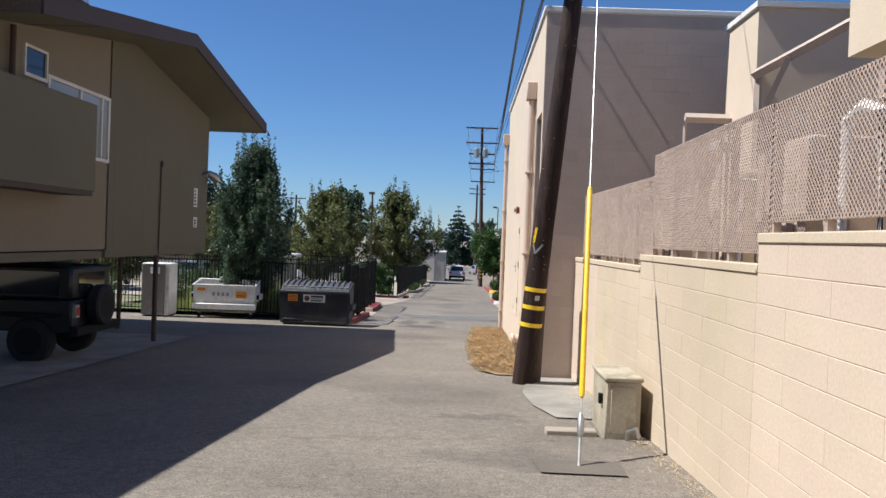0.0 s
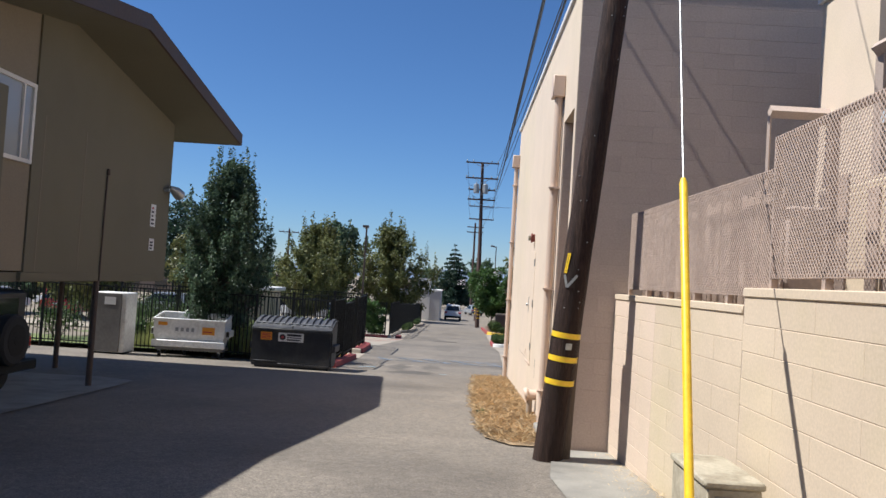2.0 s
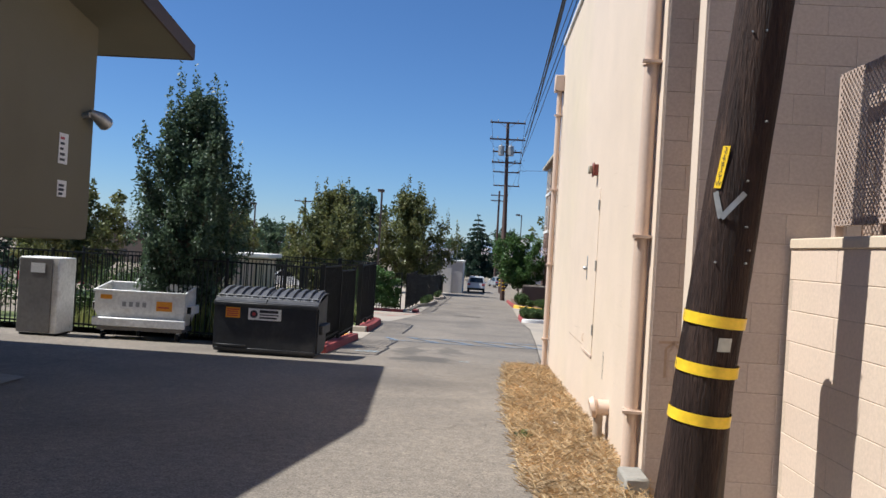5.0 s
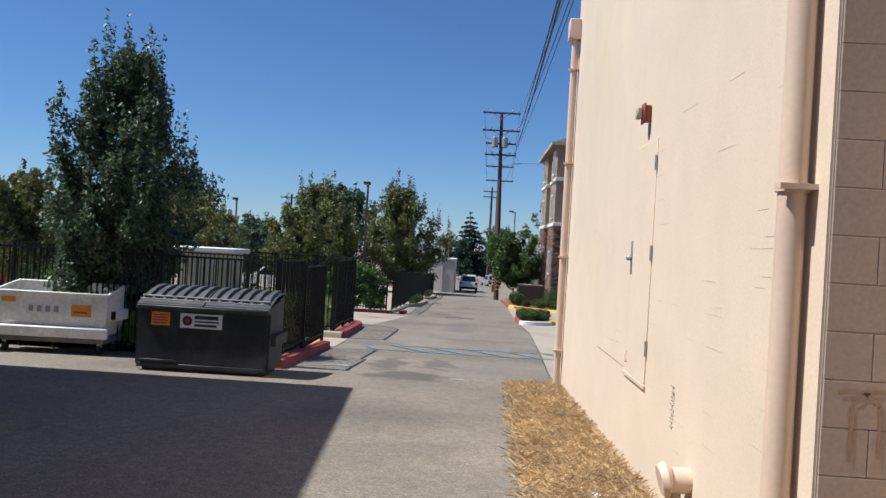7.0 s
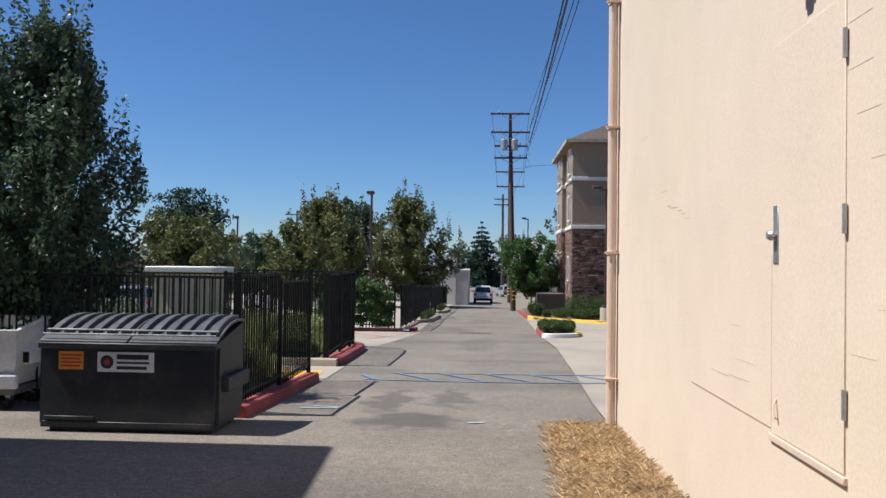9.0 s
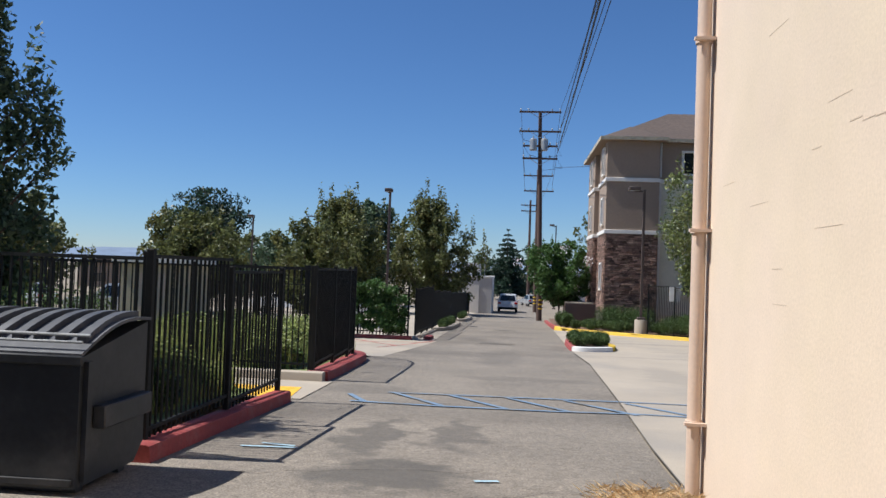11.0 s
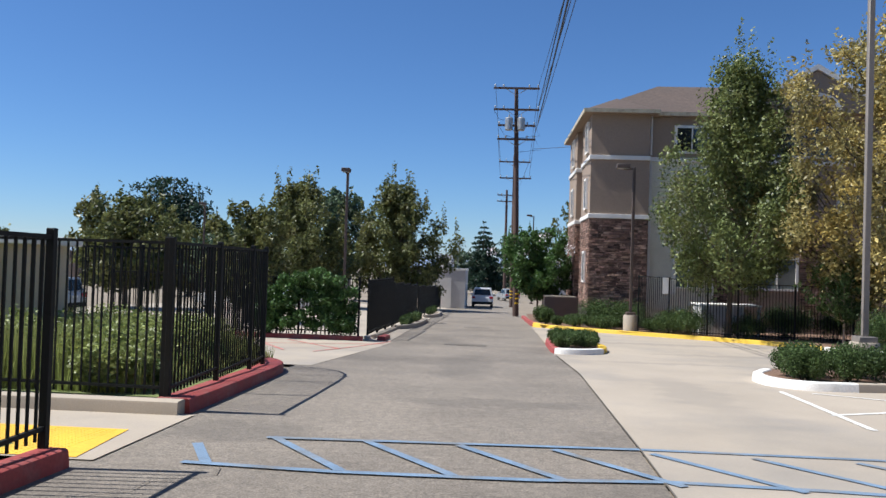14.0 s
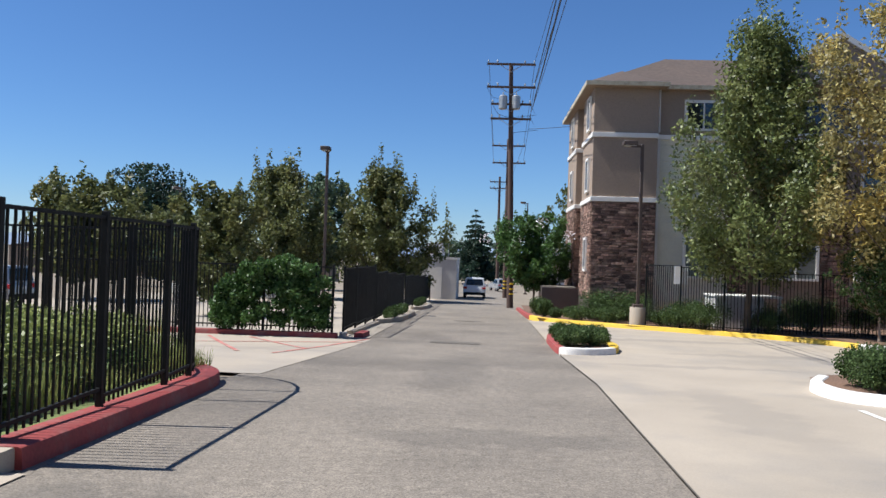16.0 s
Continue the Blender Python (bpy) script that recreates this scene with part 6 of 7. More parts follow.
def lawn_grass():
    rng = np.random.default_rng(12)
    vs, fs = [], []
    for (x0, x1, y0, y1, n) in ((-9.5, -4.1, 25.6, 28.7, 15000), (-10.5, -4.3, 31.9, 38.0, 24000)):
        xx, yy = rng.uniform(x0, x1, n), rng.uniform(y0, y1, n)
        for x, y in zip(xx, yy):
            z = gz(x, y) + 0.11
            a = rng.random() * 6.283
            h = rng.uniform(0.2, 0.55) * (1.5 if noise.noise(Vector((x, y, 0)) * 0.7) > -0.1 else 0.8) * (0.75 if x > -4.9 else 1.15)
            d = np.array([math.cos(a) * 0.08, math.sin(a) * 0.08, h])
            w = np.array([-math.sin(a), math.cos(a), 0]) * 0.011
            p = np.array([x, y, z])
            k = len(vs)
            vs += [p - w, p + w, p + d]
            fs.append((k, k + 1, k + 2))
    me = bpy.data.meshes.new("long_grass")
    me.from_pydata([tuple(v) for v in vs], [], fs)
    me.materials.append(M["grass"])
    tagged(new("long_grass", me), "long sunlit grass on the fenced lawns", "grass", kind="stuff")
    k = 0
    for x, y, sx, h in ((-11.2, 33.0, 2.0, 1.7), (-11.4, 35.0, 2.2, 1.8), (-11.2, 37.0, 2.0, 1.7), (-12.8, 34.0, 2.2, 1.9), (-12.5, 27.5, 2.0, 1.5), (-13.2, 36.4, 2.2, 1.9), (-9.6, 37.4, 1.6, 1.3),
                          (-4.3, 26.2, 0.8, 0.65), (-4.4, 27.6, 0.8, 0.6), (-4.6, 32.6, 0.8, 0.5), (-4.6, 34.0, 0.8, 0.45), (-4.7, 35.6, 0.8, 0.5), (-5.3, 36.7, 0.9, 0.6), (-9.6, 26.2, 1.2, 1.0)):
        shrub("shrub", x, y, gz(x, y) + 0.1, sx, sx, h, "hedge", "low dark green shrub inside the fence", 100 + k, 1500, 0.042, 10, "shrubs behind the fence")
        k += 1


lawn_grass()


def groundcover():
    k = 0
    for x, y, s, h in ((-5.0, 26.3, 1.7, 0.95), (-5.2, 27.7, 1.7, 0.95), (-6.6, 26.6, 1.9, 1.0), (-6.8, 28.0, 1.7, 0.9), (-8.4, 27.2, 2.0, 0.9), (-5.2, 33.0, 1.7, 1.0), (-5.3, 34.6, 1.8, 1.05),
                       (-5.4, 36.2, 1.8, 1.05), (-5.8, 37.4, 1.5, 0.9), (-6.8, 33.4, 1.9, 1.1), (-7.0, 36.9, 1.9, 1.1), (-6.9, 35.2, 1.7, 1.05), (-10.0, 33.6, 1.9, 1.0), (-4.75, 32.2, 1.1, 0.7)):
        shrub("groundcover", x, y, gz(x, y) + 0.1, s, s, h, "sage", "spreading yellow-green shrub mound behind the fence", 500 + k, 6000, 0.034, 16, "lawn shrub mounds")
        k += 1


groundcover()


def shed():
    t = thing("garden_shed", Matrix.Translation((-8.4, 35.0, gz(-8.4, 35) + 0.1)), "small beige shed with a flat white roof on the lawn", "shed")
    part("wall", B(-0.75, 0.75, 0, 1.4, 0, 1.95), M["block_cream"], t)
    part("roof", B(-0.92, 0.92, -0.15, 1.55, 1.954, 2.1, 0.02), M["white_trim"], t, "flat white roof")
    part("door", B(-0.35, 0.35, -0.03, -0.002, 0.0, 1.75), M["pipe"], t)


shed()


# ---- trees and the far end ----
tree("tree", -6.95, 25.75, gz(-6.7, 25.7) + 0.1, 5.3, 2.65, "leaf_dark", "dense dark green ornamental tree behind the picket fence", 21, "flame", 0.13, 0.17, 52000, 0.045, clump_n=240, spiky=0.9)
tree("tree", -6.5, 79.0, gz(-6.5, 79), 8.6, 7.0, "leaf_mid", "olive green broadleaf tree in the car park", 22, "flame", 0.16, 0.16, 30000, 0.12, group="car park trees", clump_n=160, spiky=0.45)
tree("tree", -13.6, 77.0, gz(-13, 77), 8.3, 7.2, "leaf_mid", "olive green broadleaf tree in the car park", 23, "flame", 0.16, 0.16, 30000, 0.12, group="car park trees", clump_n=160, spiky=0.45)
tree("tree", -10.3, 55.5, gz(-10, 55), 4.7, 4.0, "leaf_mid", "small olive green tree behind the fence", 24, "round", 0.1, 0.22, 14000, 0.095)
tree("tree", -20.0, 65.0, gz(-20, 65), 6.0, 6.4, "leaf_mid", "spreading yellow-green tree beyond the lawn", 25, "round", 0.15, 0.25, 16000, 0.13)
tree("tree", -19.6, 45.0, gz(-20, 45), 5.2, 5.0, "leaf_mid", "yellow-green tree beyond the lawn", 26, "round", 0.12, 0.2, 16000, 0.11)
tree("tree", -15.6, 100.0, gz(-15, 100), 10.5, 8.0, "leaf_dark", "dark rounded tree far across the car park", 27, "round", 0.2, 0.25, 12000, 0.22)
tree("tree", -28.0, 95.0, gz(-28, 95), 6.4, 8.0, "leaf_mid", "broad yellow-green tree far across the car park", 28, "round", 0.2, 0.2, 12000, 0.2)
tree("tree", -37.0, 75.0, gz(-37, 75), 6.0, 8.0, "leaf_mid", "broad tree far across the car park", 29, "round", 0.2, 0.2, 7000, 0.18)
tree("tree", -22.0, 88.0, gz(-22, 88), 6.0, 7.0, "leaf_dark", "dark broad tree far across the car park", 30, "round", 0.2, 0.2, 7000, 0.18)
tree("tree", -27.0, 50.0, gz(-27, 50), 4.6, 5.0, "leaf_dark", "dark broad tree beyond the lawn", 41, "round", 0.2, 0.2, 6000, 0.13)
conifer("tree", -43.0, 126.0, gz(-43, 126), 14.6, 10.0, "tall dark cedar with flat spreading tiers", 31, 13000, 0.24, 13, True)
conifer("tree", -1.5, 160.0, gz(-1, 160), 12.8, 8.0, "dark conical conifer at the end of the alley", 32, 9000, 0.24, 14)
tree("tree", 4.0, 185.0, gz(4, 185), 11.0, 9.0, "leaf_dark", "hazy dark tree at the end of the alley", 33, "round", 0.2, 0.2, 5000, 0.3)
tree("tree", -6.0, 175.0, gz(-6, 175), 8.0, 9.0, "leaf_dark", "dark tree at the end of the alley", 34, "round", 0.2, 0.2, 5000, 0.3)
tree("tree", 11.0, 120.0, gz(9, 120), 12.5, 8.0, "leaf_mid", "pale green tree behind the apartment block", 35, "round", 0.2, 0.3, 6000, 0.22)
# flowering tree in the verge
_c = tree("tree", 2.5, 66.0, gz(2.5, 66) + 0.1, 4.8, 4.2, "ivy", "small round tree with pale blossom by the kerb", 36, "round", 0.06, 0.34, 20000, 0.08)
_r = np.random.default_rng(37)
foliage("blossom", leaves(_r, [((_r.normal() * 1.0, _r.normal() * 1.0, 3.2 + _r.normal() * 0.7), (0.35, 0.35, 0.3)) for _ in range(16)], 700, 0.05), M["flower"], _c)
# trees of the car park on the other side
tree("tree", 9.25, 54.4, gz(9, 54.4) + 0.13, 10.5, 6.8, "leaf_fresh", "tall green street tree with an upright crown", 38, "teardrop", 0.12, 0.25, 46000, 0.075, clump_n=165, spiky=0.5)
tree("tree", 14.1, 51.6, gz(13, 51.6) + 0.13, 11.4, 8.0, "leaf_autumn", "broad tree with leaves turning yellow", 39, "oval", 0.15, 0.2, 48000, 0.08, clump_n=170, spiky=0.3)
tree("tree", 12.6, 51.9, gz(12, 51.9) + 0.13, 3.1, 2.5, "hedge", "small tree with several pale stems in mulch", 40, "round", 0.05, 0.35, 6000, 0.055, bark="bark_pale")


def climber():
    rng = np.random.default_rng(50)
    t = thing("climbing_hedge", Matrix.Translation((0, 0, 0)), "leafy green climber growing through the picket fence", "hedge")
    bm = bmesh.new()
    cl = []
    for i in range(150):
        x = rng.uniform(-7.3, -4.25)
        h = 2.15 * (1 - 0.42 * ((x + 5.6) / 1.6) ** 2)
        z = gz(x, 47) + 0.15 + rng.uniform(0.1, 1) * h * 0.9
        cl.append(((x, 46.95 + rng.normal() * 0.15, z), (0.2, 0.2, 0.2)))
        if i % 4 == 0:
            tube(bm, [(x, 47.12, gz(x, 47.1)), (x + 0.1, 47.1, z - 0.4), (x, 47.0, z)], [0.02, 0.014, 0.006], 5)
    part("stems", bm, M["bark"], t)
    foliage("foliage", leaves(rng, cl, 24000, 0.05), M["ivy"], t)


climber()


picket_fence([(-3.92, 47.6), (-3.92, 49.7), (-3.92, 51.8), (-3.92, 53.9)], [-0.16] * 3, 0.1, "black steel sliding gate of close pickets beside the alley", 0.09)
picket_fence([(-3.9, 54.2), (-3.9, 57.4), (-3.9, 60.6), (-3.9, 64.0)], [-0.4, -0.5, -0.6], 0.12, "black steel picket fence along the car park", 0.09)
picket_fence([(-3.85, 64.3), (-3.8, 68.0), (-3.8, 72.0), (-3.8, 77.0), (-3.8, 82.0)], [-0.75, -0.85, -0.95, -1.1], 0.12, "black steel picket fence further down the alley", 0.1)
part("gate_guide", B(-4.0, -3.8, 47.45, 47.6, gz(-3.9, 47.5), gz(-3.9, 47.5) + 0.12, 0.01), M["galv"], bpy.data.objects["metal_fence.006"])
for _i, (_y, _sy) in enumerate(((55.5, 1.6), (57.8, 2.0), (60.5, 2.2), (68.5, 1.6), (71.5, 1.6))):
    shrub("shrub", -3.55, _y, gz(-3.5, _y) + 0.1, 0.6, _sy, 0.5, "hedge", "low grey-green planting inside a concrete kerb", 200 + _i, 1600, 0.04, 10, "planter shrubs")


def lamp_post(x, y, h, label, base=True, rot=0.0, z0=0.0, paint="fascia"):
    z = gz(x, y) + z0
    t = thing("street_lamp", Matrix.Translation((x, y, z)) @ Matrix.Rotation(rot, 4, "Z"), label, "street lamp")
    if base:
        part("footing", T([(0, 0, -0.2), (0, 0, 0.66), (0, 0, 0.7)], [0.3, 0.3, 0.28], 24), M["concrete"], t, "round concrete footing")
    b = 0.7 if base else 0.0
    part("base_plate", B(-0.19, 0.19, -0.19, 0.19, b, b + 0.12, 0.01), M[paint], t)
    part("pole", B(-0.06, 0.06, -0.06, 0.06, b + 0.12, h, 0.01), M[paint], t, "square dark bronze pole")
    part("arm", B(-0.45, 0.06, -0.04, 0.04, h - 0.12, h - 0.04), M[paint], t)
    hd = part("lamp_head", B(-0.75, -0.2, -0.2, 0.2, h - 0.06, h + 0.12, 0.02), M[paint], t, "shoebox lamp head")
    part("lens", B(-0.7, -0.25, -0.16, 0.16, h - 0.072, h - 0.061), M["glass_lamp"], hd)


lamp_post(5.9, 56.9, 7.0, "square bronze car park lamp on a round concrete footing", z0=0.12)
lamp_post(7.9, 40.0, 8.6, "tall grey car park lamp on a round concrete footing", z0=0.1, rot=math.pi, paint="lamp_grey")
lamp_post(-7.2, 61.0, 7.2, "tall car park lamp with a shoebox head", base=False, rot=math.pi / 2)
lamp_post(-21.4, 80.4, 7.2, "tall car park lamp with a shoebox head", base=False, rot=math.pi / 2)
lamp_post(4.4, 110.0, 9.6, "street lamp at the end of the alley", base=False)


def far_pole(x, y, top, lean, arms, label, drums=False):
    z = gz(x, y)
    t = thing("utility_pole", Matrix.Translation((x, y, z)), label, "utility pole", "utility poles down the alley")
    H = top - z
    part("shaft", T([(0, 0, -0.2), (lean * 0.5, 0, H * 0.5), (lean, 0, H)], [0.2, 0.17, 0.12], 14), M["far_pole"], t)
    for zz, x0, x1 in arms:
        h = zz - z
        part("crossarm", B(x0 - x, x1 - x, -0.24, -0.13, h - 0.06, h + 0.06), M["far_pole"], t)
        for f in (0.03, 0.22, 0.78, 0.97):
            u = x0 - x + (x1 - x0) * f
            part("insulator", T([(u, -0.185, h + 0.06), (u, -0.185, h + 0.17), (u, -0.185, h + 0.24)], [0.025, 0.06, 0.03], 8), M["galv"], t)
        c = lean * h / H
        part("brace", T([(c - 0.7, -0.2, h - 0.03), (c, -0.2, h - 0.45)], 0.02, 6), M["galv"], t)
        part("brace", T([(c + 0.7, -0.2, h - 0.03), (c, -0.2, h - 0.45)], 0.02, 6), M["galv"], t)
    if drums:
        for u in (-0.42, 0.36):
            h = 9.55 - z
            d = part("transformer", T([(lean + u, -0.28, h - 0.4), (lean + u, -0.28, h - 0.36), (lean + u, -0.28, h + 0.36), (lean + u, -0.28, h + 0.42)], [0.2, 0.25, 0.25, 0.18], 18), M["galv"], t, "grey drum transformer")
            part("bushing", T([(lean + u, -0.28, h + 0.4), (lean + u, -0.28, h + 0.62)], [0.05, 0.03], 8), M["galv"], d)
    for zz in (0.8, 1.1, 1.4):
        part("band", T([(0, 0, zz), (0.0, 0, zz + 0.08)], 0.205, 16), M["yellow"], t)


far_pole(1.57, 73.6, 11.95, -0.38, [(11.87, -0.26, 2.65), (10.5, -0.22, 2.69), (9.48, 0.07, 2.46), (8.6, 0.05, 2.48)], "tall weathered utility pole with four crossarms and transformers", True)
far_pole(1.85, 95.0, 10.6, -0.1, [(10.0, 0.35, 3.2), (8.52, 0.44, 3.28)], "weathered utility pole with two crossarms")
far_pole(1.6, 120.0, 9.9, -0.05, [(9.25, 0.4, 2.8), (8.5, 0.4, 2.8)], "distant weathered utility pole with two crossarms")
far_pole(-24.0, 112.0, 7.0, 0.0, [(6.5, -25.4, -22.6)], "distant utility pole across the car park")


def wires():
    low, high = (0.85, 12.45, 6.05), (1.30, 12.45, 6.25)
    runs = [(low, (2.62, 73.4, 9.75), 0.03), (low, (2.62, 73.4, 10.75), 0.022), (high, (2.66, 73.4, 10.8), 0.014), (high, (2.4, 73.4, 8.85), 0.012),
            (high, (2.6, 73.4, 12.1), 0.012), (low, (2.5, 73.4, 9.2), 0.014), ((0.45, -30, 7.4), low, 0.055), ((0.9, -30, 7.6), high, 0.028),
            ((2.60, 73.4, 12.1), (3.1, 95, 10.25)), ((2.62, 73.4, 10.7), (3.1, 95, 8.8)), ((-0.15, 73.4, 12.1), (0.45, 95, 10.25)), ((3.1, 95, 10.25), (2.7, 120, 9.5)), ((0.1, 73.4, 8.85), (0.5, 95, 8.8)),
            ((2.3, 73.4, 8.0), (9, 66.0, 7.6))]
    for a, b, *r in runs:
        a, b, r = Vector(a), Vector(b), r[0] if r else 0.014
        L = (b - a).length
        pts = [a.lerp(b, i / 20) - Vector((0, 0, 4 * (i / 20) * (1 - i / 20) * L * 0.006)) for i in range(21)]
        tagged(part("overhead_wire", T(pts, r, 8), M["wire"]), "thin black overhead wire between the poles", "wire", "overhead wires")


wires()
# drop loops on the crossarms
for _x, _z in ((-0.2, 10.4), (0.15, 9.4), (2.4, 9.4), (2.5, 8.5)):
    tagged(part("overhead_wire", T([(_x, 73.35, _z), (_x + 0.35, 73.35, _z - 0.55), (1.2, 73.35, _z - 0.75)], 0.012, 6), M["wire"]), "slack jumper loop on a utility pole", "wire", "jumper loops")


def grey_house():
    t = thing("grey_building", Matrix.Translation((-3.1, 86.0, gz(-3, 86))), "low pale grey flat-roofed building at the alley end", "building")
    part("wall", B(-1.7, 1.0, 0, 7, -0.3, 3.0), M["grey_wall"], t)
    part("parapet", B(-1.75, 1.05, -0.05, 7.05, 3.004, 3.16), M["white_trim"], t)
    part("upper_wall", B(-1.6, -0.3, 3.0, 8, 3.16, 4.3), M["grey_wall"], t)
    part("window", B(-1.4, -0.6, 2.94, 2.996, 3.4, 4.0), M["glass"], t)
    part("door", B(1.001, 1.03, 1.0, 2.1, -0.2, 2.1), M["white_trim"], t)
    part("gate", B(-1.6, -0.1, -0.06, -0.004, -0.2, 2.4), M["white_trim"], t, "white steel gate")
    part("aerial", T([(0.2, 4, 3.1), (0.2, 4, 5.4)], 0.03, 6), M["galv"], t)


grey_house()
for _x0, _x1, _y, _h, _m in ((-40, -24, 150, 4.5, "b2_tan"), (-20, -9, 190, 5.0, "grey_wall"), (8, 24, 170, 5, "grey_wall"), (-70, -48, 140, 5, "b2_tan")):
    _t = thing("distant_house", Matrix.Translation((_x0, _y, gz(0, _y))), "low distant building beyond the car park", "building", "distant buildings")
    part("wall", B(0, _x1 - _x0, 0, 8, -0.5, _h - 1.2), M[_m], _t)
    part("roof", P([(-0.5, _h - 1.2), (_x1 - _x0 + 0.5, _h - 1.2), ((_x1 - _x0) * 0.7, _h), ((_x1 - _x0) * 0.3, _h)], 1, -0.4, 8.4), M["b2_roof"], _t)
    for _k in range(4):
        part("window", B((_x1 - _x0) * (0.12 + 0.22 * _k), (_x1 - _x0) * (0.22 + 0.22 * _k), -0.05, -0.004, 0.8, 2.2), M["glass"], _t)

car(-0.75, 91.0, gz(-0.6, 93), 0.0, "car_white", "white sport utility car driving away down the alley")
car(2.6, 118.0, gz(1, 118), 0.25, "car_silver", "silver saloon car beyond the end of the alley", False, 4.6, 1.8, 1.45)
for _i, (_x, _y, _p, _a) in enumerate(((-13.5, 70, "car_white", 1.4), (-9.5, 69, "car_silver", 1.6), (-18, 56, "car_silver", 1.5), (-25.5, 44.5, "car_white", 0.1), (-21.5, 45, "car_red", 0.0), (-26, 60, "car_white", 1.5))):
    car(_x, _y, gz(_x, _y), _a, _p, {"car_white": "white car parked in the car park", "car_silver": "silver saloon parked in the car park", "car_red": "red car parked beyond the lawn"}[_p], _i % 2 == 0, 4.5, 1.8, 1.6 if _i % 2 == 0 else 1.45)


# ---- car park on the other side ----
kerb("kerb_yellow", [(2.05, 62.0), (2.35, 60.0), (3.4, 58.6), (5.35, 56.6), (9.7, 53.05), (10.6, 51.6), (11.1, 50.1)], 0.2, 0.15, M["yellow_kerb"], "bright yellow painted kerb round the car park")
kerb("kerb_red_verge", [(1.85, 71.0), (1.9, 66), (2.05, 62.05)], 0.2, 0.15, M["red_kerb"], "red painted kerb along the alley verge")
kerb("kerb_white_back", [(11.1, 50.05), (14, 46), (18, 42)], 0.2, 0.15, M["white_kerb"], "pale kerb round the car park")


def island(name, pts, mats, lab, fill):
    for i, (seg, m) in enumerate(zip(pts, mats)):
        kerb("%s_%d" % (name, i + 1), seg, 0.2, 0.15, M[m], lab[i])
    bm = bmesh.new()
    bm.faces.new([bm.verts.new((x, y, gz(x, y) + 0.12)) for x, y in fill])
    tagged(part(name + "_soil", bm, M["mulch"]), "brown mulch inside a kerbed planting island", "mulch", kind="structure")


island("kerb_island_near", [[(2.2, 50.4), (1.75, 49.4), (1.68, 45.1), (1.74, 44.75)], [(1.74, 44.75), (2.0, 44.55), (2.7, 44.7), (3.15, 45.2)], [(3.15, 45.2), (3.42, 46.2), (3.4, 47.6), (2.9, 49.6), (2.2, 50.4)]],
       ["red_kerb", "white_kerb", "yellow_kerb"], ["red painted side of a planting island kerb", "white painted end of a planting island kerb", "yellow painted side of a planting island kerb"],
       [(1.9, 49.2), (1.85, 45), (2.5, 44.85), (3.1, 45.6), (3.2, 47.5), (2.7, 49.4)])
for _i, (_x, _y) in enumerate(((2.1, 45.7), (2.7, 46.0), (2.4, 47.0), (2.9, 47.3), (2.2, 48.3))):
    shrub("shrub", _x, _y, gz(_x, _y) + 0.11, 1.0, 1.2, 0.55, "hedge", "low dark green shrub on a kerbed island", 300 + _i, 6500, 0.024, 14, "island shrubs")
island("kerb_island_far", [[(5.85, 40.2), (5.2, 39.0), (5.08, 37.9), (5.3, 37.3), (5.8, 37.0), (6.5, 37.1)], [(6.5, 37.1), (8.8, 37.6), (12.5, 38.5)]], ["white_kerb", "concrete"],
       ["white painted end of a planting island kerb", "plain concrete planting island kerb"], [(5.6, 39.9), (5.25, 38.4), (5.5, 37.3), (6.5, 37.25), (8.8, 37.75), (12.5, 38.7), (12.5, 41.4), (6.2, 40.6)])
for _i, (_x, _y, _s) in enumerate(((5.85, 37.85, 1.15), (6.6, 37.8, 1.2), (7.4, 38.0, 1.2), (6.1, 38.7, 1.3), (7.2, 38.9, 1.2), (8.4, 38.4, 1.2), (9.4, 38.8, 1.3), (10.4, 39.2, 1.3))):
    shrub("shrub", _x, _y, gz(_x, _y) + 0.11, _s, _s, 0.8, "hedge", "rounded clipped shrub with reddish twigs on an island", 320 + _i, 9000, 0.023, 16, "island shrubs")
for _i, (_x, _y, _sx, _h) in enumerate(((3.9, 59.0, 1.5, 0.7), (5.0, 58.2, 1.5, 0.72), (6.9, 57.0, 1.4, 0.7), (4.9, 59.5, 2.4, 1.6), (6.2, 59.0, 2.4, 1.5), (7.4, 56.2, 1.9, 1.1), (8.1, 55.3, 2.2, 1.3), (7.9, 57.4, 1.8, 1.2), (2.7, 61.5, 0.9, 0.9), (2.5, 63.0, 0.9, 1.0), (3.1, 60.6, 0.8, 0.5), (12.6, 49.4, 1.5, 1.5), (13.8, 50.2, 1.7, 1.6), (9.9, 54.4, 1.8, 1.0), (11.5, 55.0, 2.4, 1.5), (13.4, 54.6, 2.4, 1.5), (10.4, 57.6, 2.6, 1.5), (15.4, 54.4, 2.4, 1.6), (12.6, 57.4, 2.6, 1.6))):
    shrub("shrub", _x, _y, gz(_x, _y) + 0.13, _sx, _sx, _h, "hedge", "rounded clipped green shrub in bark mulch", 340 + _i, 7500, 0.028, 18, "clipped shrubs in the mulch bed")
picket_fence([(6.35, 57.6), (7.3, 56.0), (8.5, 54.6), (9.5, 54.0), (11.5, 53.6), (13.5, 53.2), (15.5, 52.8), (17.5, 52.4)], [0.2, 0.15, 0.1, 0.05, 0.05, 0.05, 0.05], 0.14, "black steel picket fence round the apartment garden")
_t = thing("gas_meter_box", Matrix.Translation((9.6, 56.4, gz(9, 56.4) + 0.13)), "low grey utility enclosure behind the picket fence", "enclosure")
part("wall", B(-0.9, 0.9, 0, 1.4, 0, 1.2, 0.01), M["grey_wall"], _t)
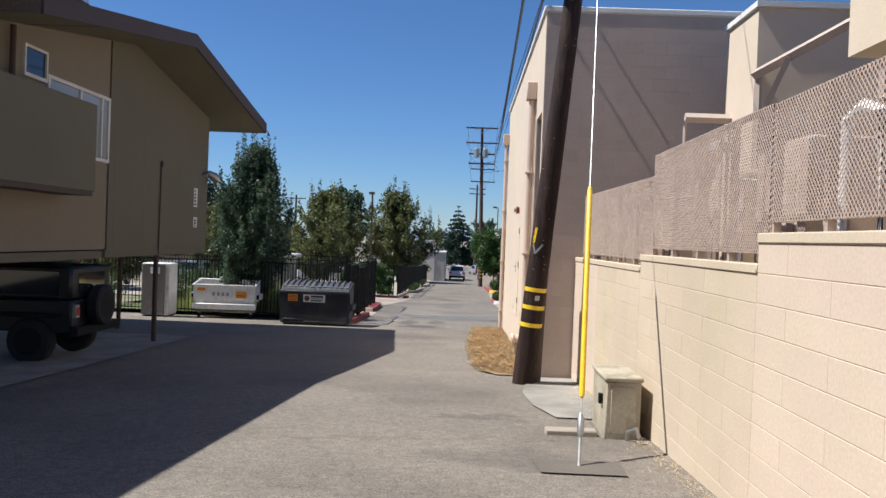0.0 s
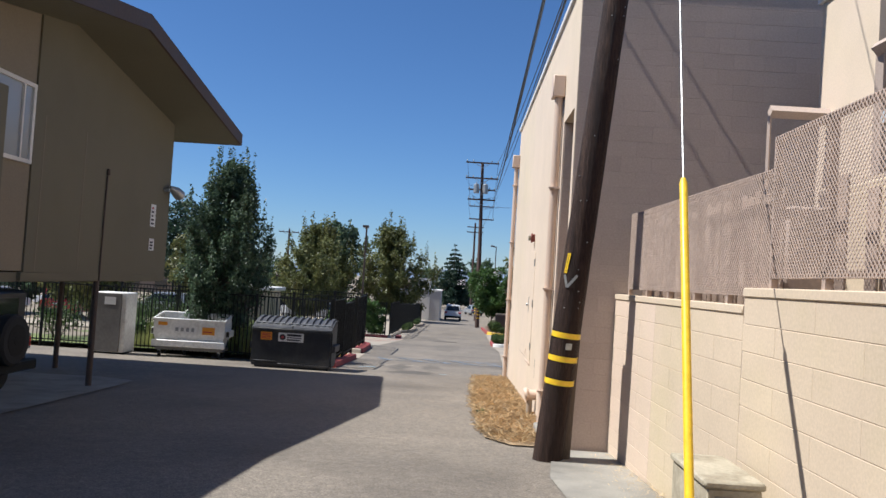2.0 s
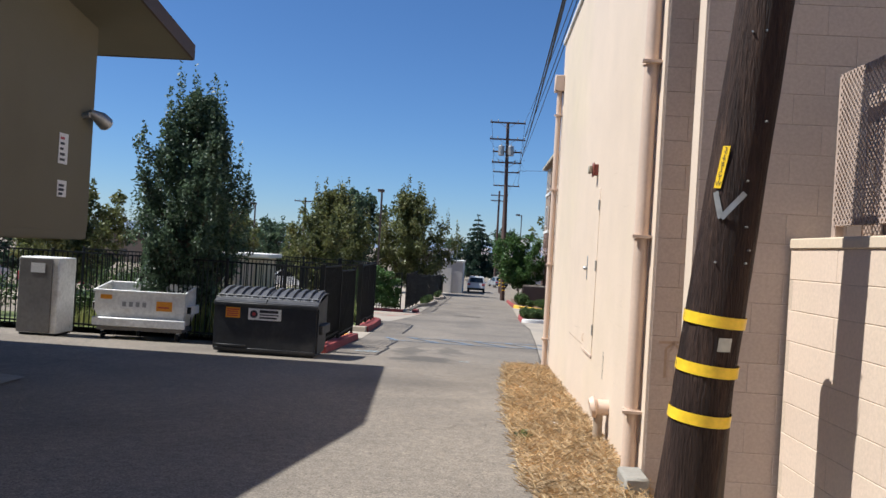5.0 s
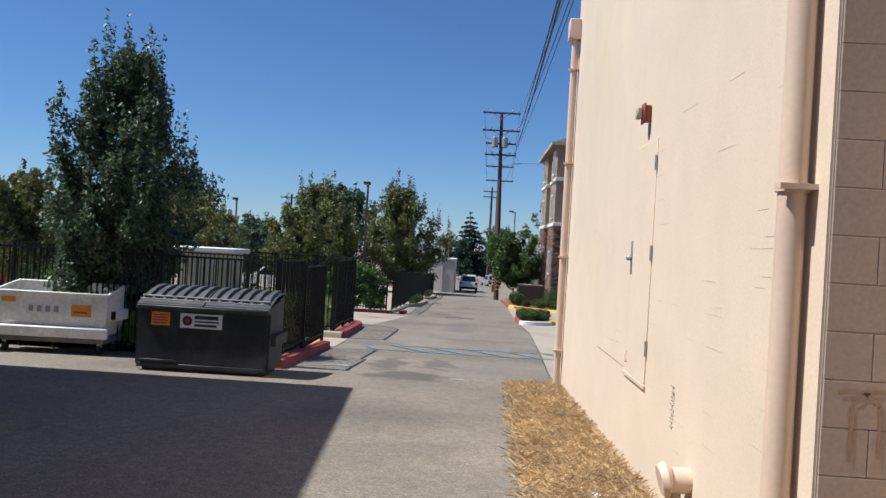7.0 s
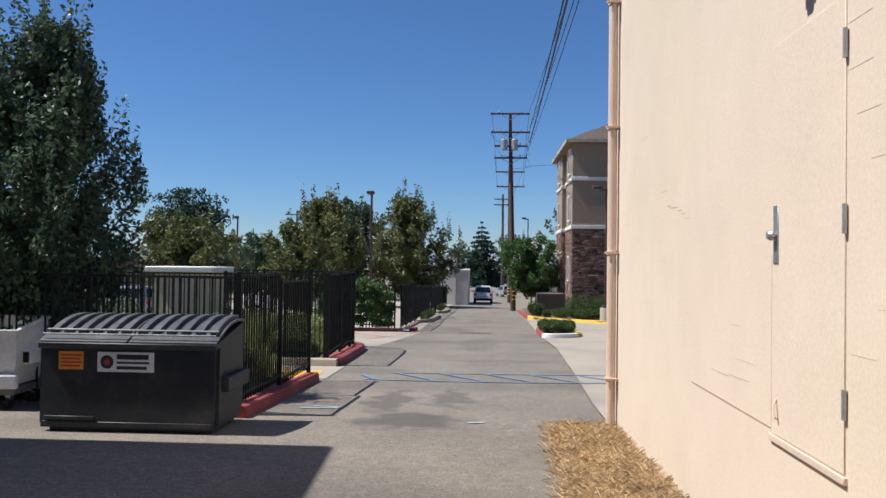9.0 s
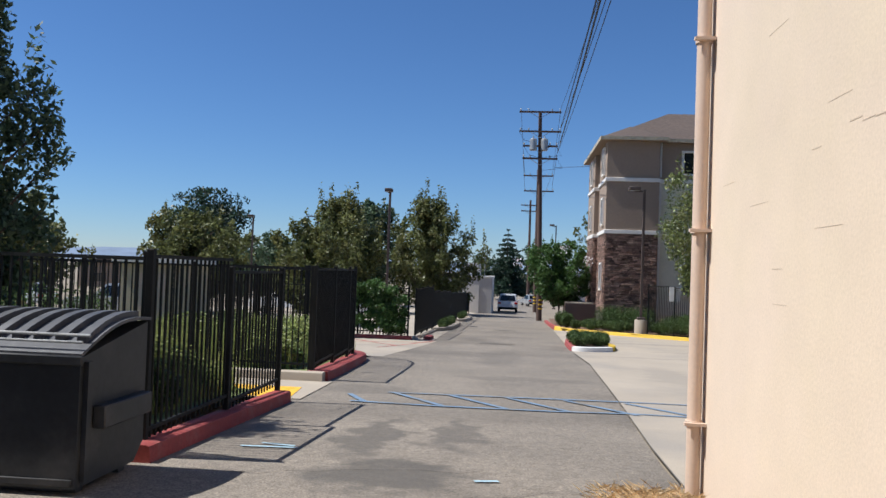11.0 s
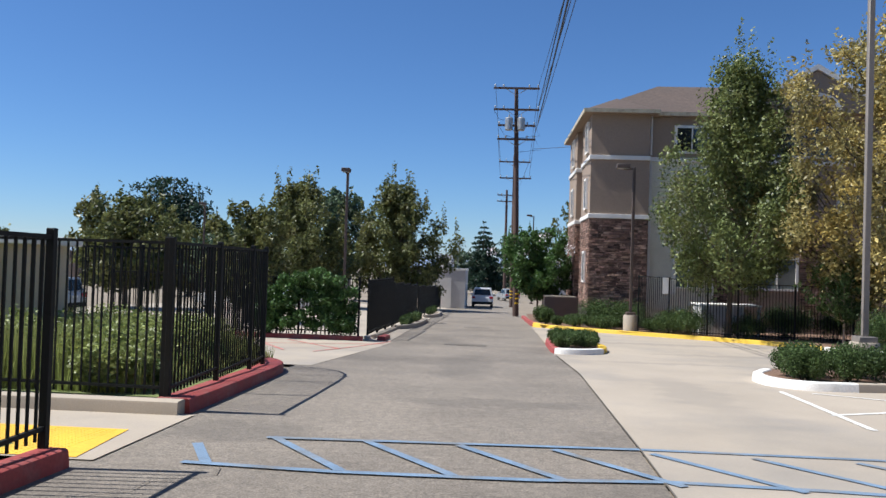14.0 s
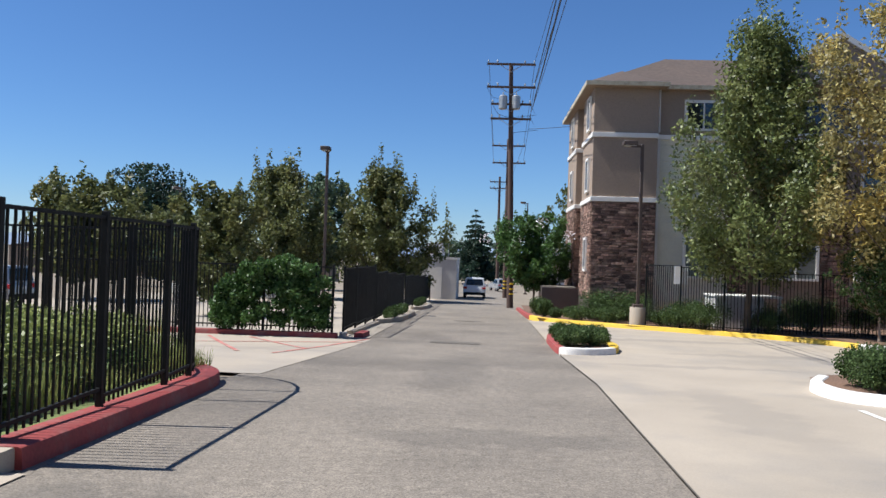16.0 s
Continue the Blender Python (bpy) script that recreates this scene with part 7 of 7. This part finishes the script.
part("top", B(-0.95, 1.6, -0.05, 1.45, 1.2, 1.28, 0.01), M["white_trim"], _t)
part("leg", B(1.45, 1.55, 0.0, 0.1, 0, 1.2), M["white_trim"], _t)
_t = thing("notice_board", Matrix.Identity(4), "small cream notice fixed to the picket fence", "sign")
part("board", B(7.05, 7.55, 56.0, 56.03, -0.5, 0.18), M["label_white"], _t)
tagged(part("wall_verge", B(2.7, 4.5, 63.6, 63.8, gz(3, 63.6) - 0.1, -1.05), M["fascia"]), "low dark fence wall beside the apartment block", "wall", kind="structure")
tagged(part("floor_porch", B(2.75, 4.3, 63.9, 66.5, gz(3, 65) - 0.1, -1.0), M["concrete"]), "pale concrete porch slab beside the apartment block", "porch", kind="structure")

# hills on the horizon
_bm = bmesh.new()
_prev = None
for _i in range(161):
    _a = radians(-70 + 140 * _i / 160)
    _h = 40 + 26 * noise.noise(Vector((_i * 0.09, 3.1, 0))) + 12 * noise.noise(Vector((_i * 0.35, 7.7, 0)))
    _p = (3600 * math.sin(_a), 3600 * math.cos(_a))
    _v = [_bm.verts.new((_p[0], _p[1], -10)), _bm.verts.new((_p[0] * 1.06, _p[1] * 1.06, max(_h, 12)))]
    if _prev:
        _bm.faces.new((_prev[0], _prev[1], _v[1], _v[0]))
    _prev = _v
tagged(part("backdrop_hills", _bm, M["hill"]), "hazy blue hills on the horizon", "hills", kind="structure")


# ---- single blocks of the painted walls ----
BLOCK_CREAM, BLOCK_GREY, BLOCK_PINK = block_mesh(M["block_cream"]), block_mesh(M["block_grey"]), block_mesh(M["block_pink"])
block_course(garden[0], BLOCK_PINK, 2.0, 2.6, 5.5, -0.75, GW[0][2] - 0.07, 1, 1.2)
block_course(garden[1], BLOCK_CREAM, 2.0, 5.5, 9.12, -0.75, GW[1][2] - 0.07, 1, 1.2)
block_course(garden[2], BLOCK_CREAM, 2.0, 9.12, 11.5, -0.75, GW[2][2] - 0.07, 1, 1.2)
block_course(garden[2], BLOCK_PINK, 2.0, 11.5, 13.358, -0.75, GW[2][2] - 0.07, 1, 1.2)
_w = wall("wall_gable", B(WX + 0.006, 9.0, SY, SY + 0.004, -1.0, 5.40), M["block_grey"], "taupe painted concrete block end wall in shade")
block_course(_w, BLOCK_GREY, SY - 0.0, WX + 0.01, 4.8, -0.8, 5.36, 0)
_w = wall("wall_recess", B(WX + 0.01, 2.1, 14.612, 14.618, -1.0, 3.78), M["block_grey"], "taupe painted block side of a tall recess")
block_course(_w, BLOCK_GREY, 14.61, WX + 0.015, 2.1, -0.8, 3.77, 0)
# faded scrawl on the side of the recess
_bm = bmesh.new()
for _p in ([(1.36, 0.18), (1.36, 0.42), (1.42, 0.47), (1.48, 0.42), (1.48, 0.20)], [(1.50, 0.44), (1.56, 0.47), (1.62, 0.42), (1.60, 0.2)], [(1.30, 0.47), (1.66, 0.49)]):
    for (_x0, _z0), (_x1, _z1) in zip(_p, _p[1:]):
        _d = Vector((_x1 - _x0, _z1 - _z0)).normalized() * 0.01
        _bm.faces.new([_bm.verts.new((_u, 14.6055, _v)) for _u, _v in ((_x0 - _d.y, _z0 + _d.x), (_x1 - _d.y, _z1 + _d.x), (_x1 + _d.y, _z1 - _d.x), (_x0 + _d.y, _z0 - _d.x))])
tagged(part("graffiti", _bm, M["graffiti"], _w), "faded brown painted scrawl")
